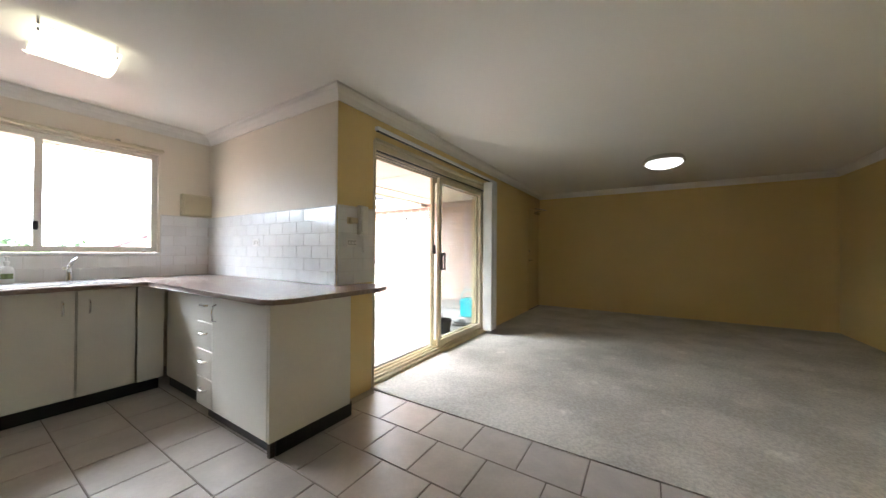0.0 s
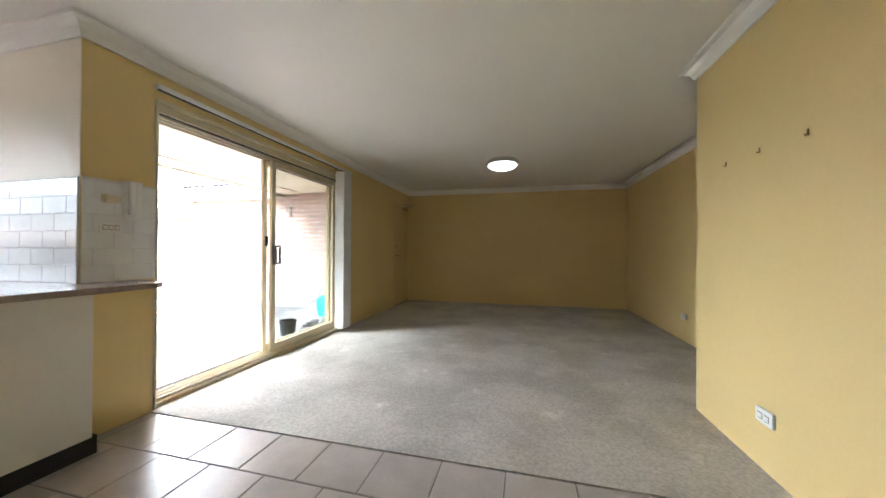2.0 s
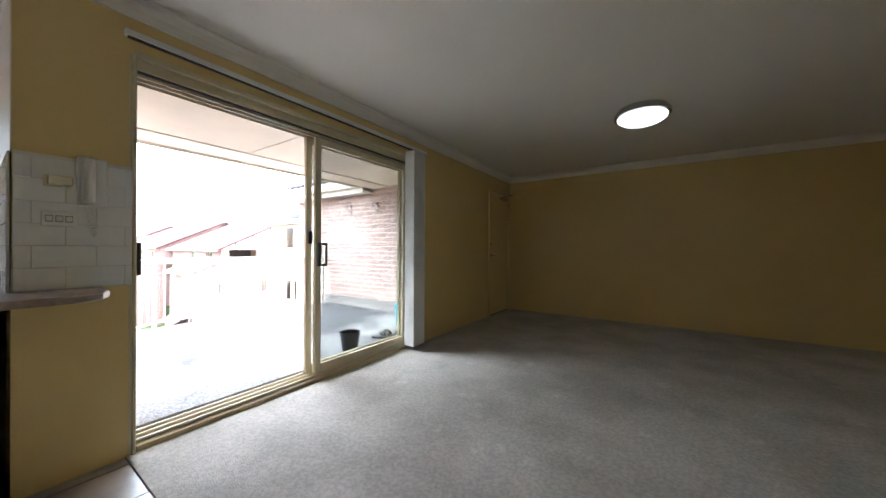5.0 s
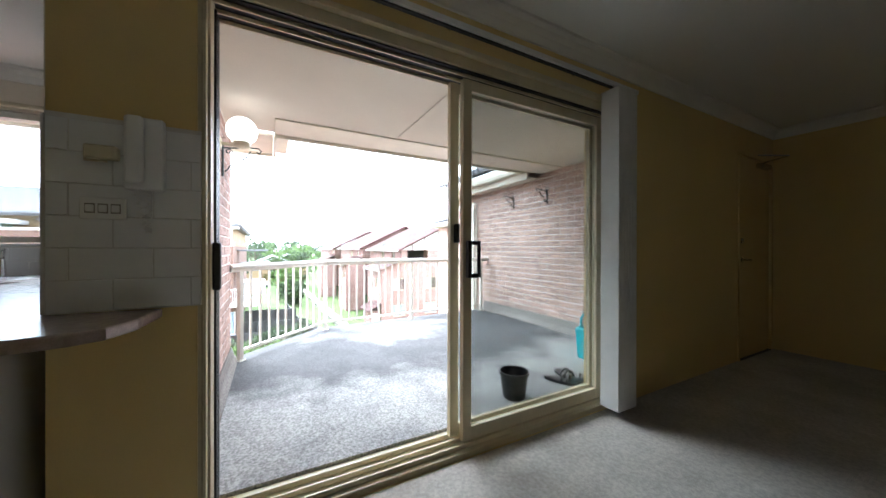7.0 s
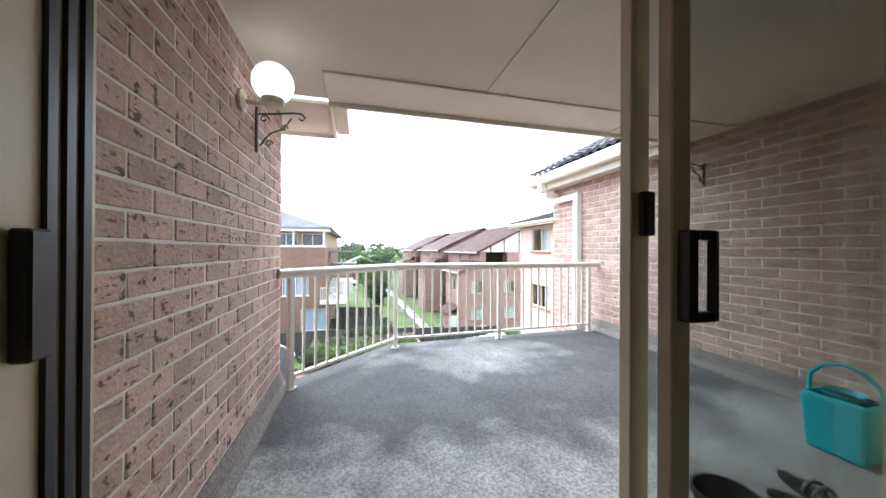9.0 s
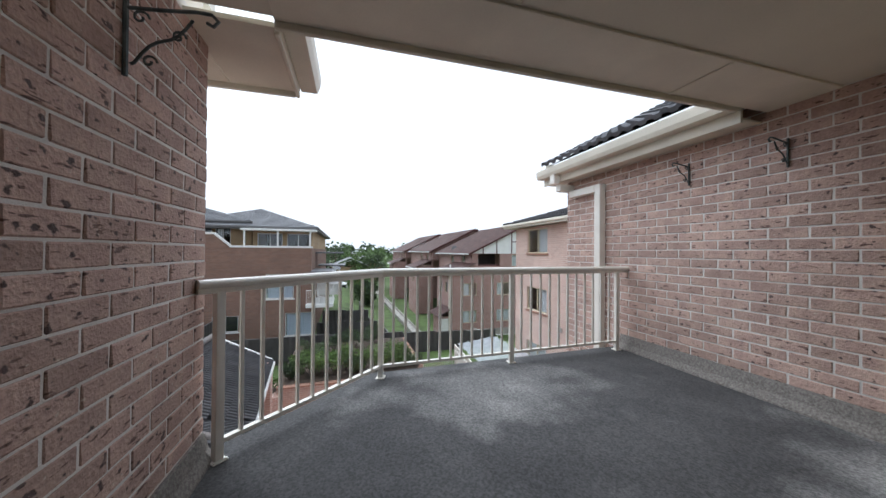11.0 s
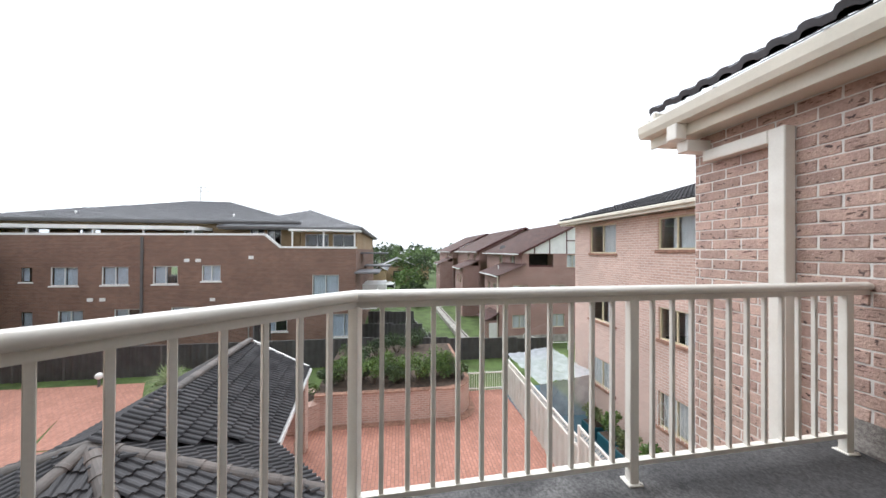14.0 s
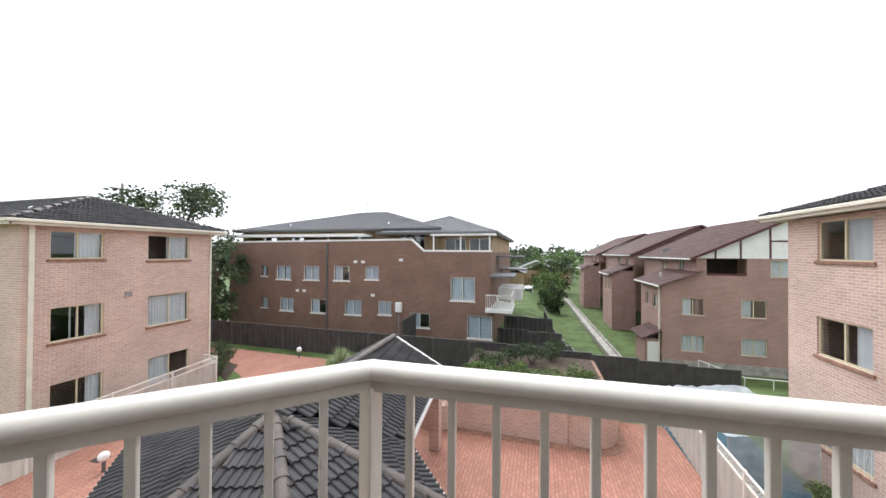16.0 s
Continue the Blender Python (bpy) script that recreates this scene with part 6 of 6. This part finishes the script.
PLAN = [(-14.85, -0.3), (-14.85, 4.2)] + [(-16.05 + 1.25 * math.cos(a), 4.85 + 1.25 * math.sin(a)) for a in [-0.5 + k * 0.26 for k in range(9)]] + [(-17.6, 6.1), (-21.2, 6.1), (-21.2, -0.3)]
pl = thing("brick_planter", (-16.5, 2.5, G), "raised pink brick planter with a rounded end", "planter")
bm = B()
inner = [(x - 0.22 if x > -17 else x, y - 0.15 if y > 4.5 else y) for x, y in PLAN]
prism(bm, PLAN, G, G + 1.2)
part("wall", bm, PINK_Y, pl)
part("soil", prism(B(), inner, G + 1.1, G + 1.23), SOIL, pl)
bm = B()
cop = [(x + 0.06, y) for x, y in PLAN]
prism(bm, cop, G + 1.2, G + 1.22)
part("edge", bm, SILLBRICK, pl)
struct("paver_border", prism(B(), [(x + 0.32 if x > -17 else x, y + 0.2 if y > 4.5 else y) for x, y in PLAN], G, G + 0.012), SILLBRICK, "paler brick border round the planter", "paving border")
sp = thing("brick_planter", (-15.5, -1.6, G), "low curved pink brick planter beside the garage", "planter")
part("wall", lathe(B(), (-15.3, -0.9, G), [(0.95, 0), (0.95, 0.95), (0.78, 0.96)], 22), PINK_Y, sp)
part("soil", lathe(B(), (-15.3, -0.9, G + 0.9), [(0.78, 0), (0.78, 0.05), (0.1, 0.08)], 18), SOIL, sp)
rng = np.random.default_rng(5)
for k in range(13):
    y = 0.1 + 5.5 * k / 12
    shrub("planter_shrub", -15.75 - (0.4 if k % 2 else -0.1) - (0.25 if k > 9 else 0), y, G + 1.15, 0.62 + 0.12 * (k % 3), 0.95 + 0.2 * ((k * 7) % 3), "bushy green shrub growing in the brick planter", LEAF if k % 3 else LEAFD, 20 + k)
for k in range(4):
    shrub("planter_shrub", -18.2 - k * 0.8, 0.9 + k, G + 1.15, 0.9, 1.1, "dense green shrub behind the planter wall", LEAFD, 40 + k)
shrub("planter_shrub", -15.3, -0.9, G + 0.9, 0.7, 1.1, "leafy shrub in the round brick planter", LEAF, 46)
for k, (x, y, r, h) in enumerate(((-17.3, -15.6, 1.2, 1.5), (-16.6, -14.2, 1.0, 1.3), (-18.9, -7.9, 0.9, 1.2), (-17.9, -6.9, 1.0, 1.3), (-19.4, -6.6, 1.0, 1.3), (-16.6, -5.2, 0.9, 1.2))):
    shrub("garden_shrub", x, y, G, r, h, "dark green garden shrub beside the driveway", LEAFD if k < 2 else LEAF, 50 + k, 160)
struct("garden_bed", prism(B(), [(-16.3, -13.8), (-15.8, -12.9), (-17.9, -14.4), (-18.6, -18), (-16.4, -18)], G - 0.2, G + 0.02), SOIL, "bare soil garden bed by the driveway", "garden bed")
struct("garden_bed_2", prism(B(), [(-15.7, -5.2), (-15.2, -1.2), (-20.8, -0.4), (-20.8, -9.2), (-18.2, -8.4)], G - 0.2, G + 0.03), GRASS, "lawn and planting bed behind the garage", "garden bed")


def palm(x, y, z, seed):
    t = thing("grass_tree", (x, y, z), "spiky pale green grass-like palm beside the garage", "palm")
    rng = np.random.default_rng(seed)
    part("trunk", sweep(B(), [(x, y, z - 0.1), (x, y, z + 0.5), (x + 0.05, y, z + 0.9)], [0.16, 0.15, 0.14], 8), BARK, t)
    bm = B()
    for k in range(170):
        a, el = rng.uniform(0, 6.28), rng.uniform(0.2, 1.4)
        L = rng.uniform(0.9, 1.5)
        p = Vector((x, y, z + 0.9))
        d = Vector((math.cos(a) * math.cos(el), math.sin(a) * math.cos(el), math.sin(el)))
        s = Vector((-math.sin(a), math.cos(a), 0)) * 0.022
        prev = None
        for j in range(5):
            f = j / 4
            c = p + d * (L * f) - Vector((0, 0, 0.75 * L * f * f * (1.1 - el / 2)))
            w = s * (1 - f * 0.9)
            cur = (bm.verts.new(c - w), bm.verts.new(c + w))
            if prev:
                bm.faces.new((prev[0], prev[1], cur[1], cur[0]))
            prev = cur
    part("fronds", bm, LEAFP, t)["kind"] = "stuff"


palm(-17.0, -6.6, G + 0.2, 3)
palm(-17.9, -7.3, G, 4)
tree("street_tree", -23.8, -27.9, G, 12.4, 6.0, "broad dark green street tree behind the pink block", LEAFD, 7, 150, 0.34, 60, 0.22)
tree("garden_tree", -22.9, -22.6, G, 8.0, 2.4, "dense dark green tree beside the driveway fence", LEAFD, 8, 110, 0.26, 34, 0.12)
shrub("garden_shrub", -34.0, 3.0, G - 1.3, 1.1, 1.9, "tall green shrub along the back fences", LEAF, 9, 160, 0.16)
for k, (x, y, h, s) in enumerate(((-60, 5.5, 5.0, 3.0), (-74, 7.5, 7.0, 4.0), (-75, 6.0, 7.0, 4.0), (-90, 0.0, 9.0, 5.0), (-95, 9.0, 8.0, 5.0), (-50, 5.6, 3.4, 1.7), (-110, 14, 9, 6), (-120, -2, 10, 6), (-56, 5.4, 3.2, 1.6), (-66, -3.0, 6.5, 3.2), (-105, 5.0, 9.5, 5.5))):
    tree("distant_tree", x, y, GT, h, s, "distant green tree between suburban roofs", LEAFD if k % 2 else LEAF, 60 + k, 45, 0.5, 26, 0.15)
for k in range(5):
    shrub("yard_shrub", -23.0 - 0.3 * k, 2.0 + 0.8 * k * (1 if k < 3 else 0.2), G - 0.2, 0.7, 0.9, "light green shrub in the neighbouring yard", LEAF, 80 + k, 120)
for k, (x, y) in enumerate(((-26.5, 4.6), (-29.0, 4.2), (-31.0, 4.0))):
    shrub("yard_shrub", x, y, ground_z(x, y), 0.9, 1.3, "green shrub by the alley fence", LEAFD, 90 + k, 120)

# distant houses and ridge of trees
for k, (x, y, w) in enumerate(((-80, 3.5, 9), (-98, 7.5, 10), (-70, -3.0, 8))):
    hs = thing("distant_house", (x, y, GT), "small distant suburban house with a grey tiled roof", "house")
    part("wall", box(x - 4, x + 4, y - w / 2, y + w / 2, GT, GT + 4.6), TAN, hs)
    gable_roof(hs, x - 4.5, x + 4.5, y, w / 2 + 0.5, GT + 4.6, 2.2, GREYJ, RTILEG, WHITEPAINT)
    # dark sheet in place of a pane, coloured as the unlit room behind
    part("window", box(x + 4.0, x + 4.05, y - 1.0, y + 0.6, GT + 2.6, GT + 3.8), ROOMSHADE, hs)
rng = np.random.default_rng(77)
cl = []
for k in range(420):
    a = rng.uniform(-0.9, 0.9)
    d = rng.uniform(170, 330)
    cl.append((-d * math.cos(a), d * math.sin(a), GT + rng.uniform(1.0, 9.5), rng.uniform(3.0, 6.0)))
far = leaf_cloud("distant_woods", None, cl, 40, 2.4, LEAFD, 78)
tagged(far, "far belt of suburban trees on the horizon", "trees", kind="stuff")
vh = thing("parked_van", (-66.0, 2.0, GT), "distant white van parked at the end of the alley", "van")
bm = box(-68.2, -64.0, 1.1, 2.9, GT + 0.35, GT + 2.1, 0.25, 3)
part("body", bm, WHITEPAINT, vh)
part("windscreen", box(-64.02, -63.97, 1.35, 2.65, GT + 1.2, GT + 1.8, 0.02), BLACKP, vh)
for u in (-67.4, -64.9):
    for v in (1.15, 2.85):
        bm = lathe(B(), (0, 0, 0), [(0.33, -0.1), (0.33, 0.1)], 14)
        bmesh.ops.transform(bm, matrix=pose(u, v, GT + 0.33, 90, 0, 0), verts=bm.verts)
        part("wheel", bm, BLACKP, vh)

pp = thing("power_pole", (-26.6, -40.5, G), "timber power pole with a crossarm behind the pink block", "power pole")
part("pole", sweep(B(), [(-26.6, -40.5, G), (-26.6, -40.5, 8.7)], [0.17, 0.12], 10), CONCRETE, pp)
part("crossarm", box(-27.7, -25.5, -40.56, -40.44, 7.95, 8.1), BARK, pp)
for u in (-27.5, -27.0, -26.1, -25.7):
    part("insulator", lathe(B(), (u, -40.5, 8.1), [(0.05, 0), (0.07, 0.06), (0.03, 0.14)], 8), WHITEPAINT, pp)
ant = thing("roof_antenna", (-40.0, -18.0, 6.0), "thin television antenna behind the grey roof", "antenna")
part("mast", sweep(B(), [(-40, -18, 5.0), (-40, -18, 8.4)], 0.04, 6), CONCRETE, ant)
part("boom", sweep(B(), [(-40, -18.9, 7.6), (-40, -17.1, 7.6)], 0.03, 5), CONCRETE, ant)
part("boom", sweep(B(), [(-40, -18.6, 8.0), (-40, -17.4, 8.0)], 0.03, 5), CONCRETE, ant)

# side yard behind the cream fence: covered line, tubs and plants
aw = thing("plastic_shelter", (-16.0, 9.5, G), "makeshift clear plastic rain shelter on a white frame", "shelter")
for x in (-17.2, -13.7):
    for y in (8.5, 10.6):
        part("post", sweep(B(), [(x, y, G), (x, y, G + (1.9 if y > 9 else 1.65))], 0.025, 6), WHITEPAINT, aw)
bm = B()
N = 14
gv2 = [[bm.verts.new((-17.3 + 3.7 * i / N, 8.4 + 2.3 * j / N, G + 1.68 + 0.3 * j / N + 0.14 * noise.noise((i * 0.7, j * 0.7, 3.0)))) for j in range(N + 1)] for i in range(N + 1)]
for i in range(N):
    for j in range(N):
        bm.faces.new((gv2[i][j], gv2[i + 1][j], gv2[i + 1][j + 1], gv2[i][j + 1]))
PLASTIC = M("milky_plastic", (0.62, 0.66, 0.70), 0.25, var=0.12, scale=3, fine=25, bump=0.3)
PLASTIC.node_tree.nodes["Principled BSDF"].inputs["Alpha"].default_value = 0.55
part("sheet", bm, PLASTIC, aw, "sagging clear plastic sheet", True)
bm = B()
gv3 = [[bm.verts.new((-13.66 + 0.06 * noise.noise((j * 0.9, i * 0.5, 7.0)), 8.45 + 2.15 * j / N, G + 0.35 + (1.30 + 0.28 * j / N) * i / N)) for j in range(N + 1)] for i in range(N + 1)]
for i in range(N):
    for j in range(N):
        bm.faces.new((gv3[i][j], gv3[i + 1][j], gv3[i + 1][j + 1], gv3[i][j + 1]))
part("side_sheet", bm, PLASTIC, aw, "creased hanging plastic side sheet", True)
for k, (x, y, L) in enumerate(((-12.9, 10.2, 0.7), (-12.0, 10.25, 0.7), (-11.1, 10.2, 0.7), (-10.2, 10.25, 0.7), (-9.2, 10.2, 0.8), (-8.2, 10.2, 0.8))):
    tub = thing("planter_tub", (x, y, G), "dark teal plastic planter tub in the side yard", "planter", "side yard tubs")
    bm = box(x - L / 2, x + L / 2, y - 0.28, y + 0.28, G, G + 0.42, 0.03, 2)
    part("tub", bm, M("dark_teal_plastic", (0.015, 0.10, 0.13), 0.4, var=0.1, bump=0.02) if k == 0 else bpy.data.materials["dark_teal_plastic"], tub)
    part("soil", box(x - L / 2 + 0.05, x + L / 2 - 0.05, y - 0.23, y + 0.23, G + 0.41, G + 0.43), SOIL, tub)
    shrub("tub_plant", x, y, G + 0.42, 0.42, 0.7 + 0.15 * (k % 2), "leafy green plant growing in a tub", LEAF if k % 2 else LEAFP, 100 + k, 60, 0.12)
struct("yard_path", box(-17.4, -4.2, 8.05, 10.88, G - 0.2, G + 0.004), TARP, "blue-green tarpaulin laid over the side yard strip", "tarpaulin")

bl = thing("bollard_light", (-9.2, -10.0, G), "white globe garden light on a short post", "garden light")
part("post", sweep(B(), [(-9.2, -10.0, G), (-9.2, -10.0, G + 0.35)], 0.05, 8), CHARCOAL, bl)
part("globe", lathe(B(), (-9.2, -10.0, G + 0.48), [(0.15 * math.sin(a), -0.15 * math.cos(a)) for a in [0.3 + 2.8 * k / 10 for k in range(11)]], 16), WHITEPAINT, bl, "", True)
bl2 = copy_thing(bl, Matrix.Translation((-18.3, -10.3, G + 0.7)))
for x, y in ((-9.6, -10.9), (-9.0, 4.0), (-8.2, 5.2)):
    dr = thing("drain_grate", (x, y, G), "dark iron drain grate set in the pavers", "drain grate")
    bm = B()
    for k in range(7):
        bx(bm, x - 0.2, x + 0.2, y - 0.2 + 0.06 * k, y - 0.17 + 0.06 * k, G + 0.001, G + 0.012)
    part("grate", bm, IRON, dr)

# the neighbouring lots lie a little lower and slightly askew to the flat
ASKEW = Matrix.Translation((-1.5, 2.6, -0.15)) @ Matrix.Rotation(radians(0.9), 4, "Z") @ Matrix.Translation((1.5, -2.6, 0))
LOTS = ("ground", "pavement", "paver_border", "garden_bed", "yard_path", "drain_channel", "brown_", "maroon_", "plastic_", "boundary_", "alley_", "yard_", "courtyard_", "pool_gate", "ramp_", "brick_planter", "planter_", "garden_", "grass_tree", "street_tree", "distant_", "parked_van", "power_pole", "roof_antenna", "tub_plant", "bollard_light", "drain_grate")
for ob in list(bpy.data.objects):
    if ob.parent is None and ob.name.startswith(LOTS):
        ob.matrix_world = ASKEW @ ob.matrix_basis
lb.location += Vector((0.25, 0, -0.10))
rb.location += Vector((-0.35, 0, -0.06))

# ---- separate pieces: floor tiles, wall tiles, bricks, roof tiles ----
P, PY = 0.327, 0.318
rows = []
for r in range(15):
    y1 = 1.722 - PY * r
    y0 = max(y1 - PY, -3.0)
    shift = 1.058 + (P / 2 if r % 2 else 0)
    k = -10
    while True:
        x0, x1 = shift + P * k, shift + P * (k + 1)
        k += 1
        if x0 > 3.6:
            break
        lo = -2.1 if y1 <= 1.36 + 0.02 else 0.0
        x0, x1 = max(x0, lo), min(x1, 3.63)
        if x1 - x0 < 0.03 or y1 - y0 < 0.03:
            continue
        rows.append((x0, x1, y0, y1))
cache = {}
for x0, x1, y0, y1 in rows:
    key = (round(x1 - x0, 3), round(y1 - y0, 3))
    if key not in cache:
        a, b = key[0] / 2 - 0.003, key[1] / 2 - 0.003
        cache[key] = mesh_of("floor_tile", box(-a, a, -b, b, -0.012, 0.0, 0.0025), FTILE)
tile_floor = bpy.data.objects["floor_slab"]
for x0, x1, y0, y1 in rows:
    key = (round(x1 - x0, 3), round(y1 - y0, 3))
    pieces("floor_tile", [cache[key]], [pose((x0 + x1) / 2, (y0 + y1) / 2, 0.0 + random.uniform(-0.0006, 0.0006), random.uniform(-0.08, 0.08), random.uniform(-0.08, 0.08), 0)], tile_floor)

struct("grout_kitchen", box(-2.098, -0.002, 1.3482, 1.3563, 0.906, 1.515), GROUT, "grout bed behind the white kitchen tiles", "wall tiles")
struct("grout_sink", holed("x", -2.0995, -2.0882, -1.6, 1.353, 0.906, 1.515, [(-0.60, 0.93, 1.112, 1.6)]), GROUT, "grout bed behind the white sink tiles", "wall tiles")
struct("grout_pillar", box(0.0005, 0.0088, 1.362, 1.742, 0.906, 1.522), GROUT, "grout bed behind the white pillar tiles", "wall tiles")
wall_tiles(bpy.data.objects["grout_kitchen"], "y", 1.3535, -1, -2.09, -0.003, 0.908, 1.512)
wall_tiles(bpy.data.objects["grout_sink"], "x", -2.0935, 1, 0.935, 1.346, 0.908, 1.512)
wall_tiles(bpy.data.objects["grout_sink"], "x", -2.0935, 1, -1.2, 0.93, 0.908, 1.108)
wall_tiles(bpy.data.objects["grout_pillar"], "x", 0.0035, 1, 1.362, 1.741, 0.908, 1.52, 0.05)

bricks = []
for s in range(4):
    rb_ = random.Random(30 + s)
    for m_, nm in ((BRICKM, "brick"),):
        bm = box(-0.1068, 0.1068, -0.012, 0.012, -0.0348, 0.0348, 0.004)
        for v in bm.verts:
            v.co.x += rb_.uniform(-0.002, 0.002)
            v.co.y += rb_.uniform(-0.0018, 0.0018)
            v.co.z += rb_.uniform(-0.0015, 0.0015)
        bricks.append(mesh_of(nm, bm, m_))
half = mesh_of("half_brick", box(-0.0507, 0.0507, -0.012, 0.012, -0.0348, 0.0348, 0.004), BRICKM)


def courses(parent, y, flip, x0, x1, z0, z1, near, shift):
    """Stretcher bond on a wall that runs along x, cut at both ends; near(x, z) picks the bricks that stand as separate pieces."""
    a, b, ends = [], [], []
    L, C = 0.224, 0.0789
    rg = random.Random(11)
    for r in range(int((z1 - z0) / C)):
        z = z0 + C * (r + 0.5)
        k0 = x1 - (shift + (L / 2 if r % 2 else 0.0)) % L
        x = k0 + L
        while x > x0:
            lo, hi = max(x - L, x0), min(x, x1)
            turn = (rg.uniform(-0.5, 0.5), rg.uniform(-0.25, 0.25), (0 if rg.random() < 0.5 else 180) + rg.uniform(-0.5, 0.5))
            yy = y + flip * rg.uniform(-0.002, 0.002)
            if hi - lo > L - 0.002:
                (a if near((lo + hi) / 2, z) and len(a) < 300 else b).append(pose((lo + hi) / 2, yy, z, *turn))
            elif hi - lo > 0.03:
                ends.append(pose((lo + hi) / 2, yy, z) @ Matrix.Diagonal(((hi - lo - 0.0104) / 0.1014, 1, 1, 1)))
            x -= L
    pieces("brick", bricks, a, parent)
    pieces("brick", [half], ends, parent)
    if b:
        joined("far_bricks", bricks[0], b, BRICKJ, parent)


courses(bw_r, 5.297, -1, -4.18, -0.26, 0.229 - 0.0789 * 11.5, 2.34, lambda x, z: x > -2.75 and 0.1 < z < 2.2, 0.073)
courses(bw_l, 1.614, 1, -2.205, -0.26, 1.046 - 0.0789 * 13, 2.19, lambda x, z: True, 0.035)
pieces("roof_tile", [SLATE], GARAGE_TILES, groof)
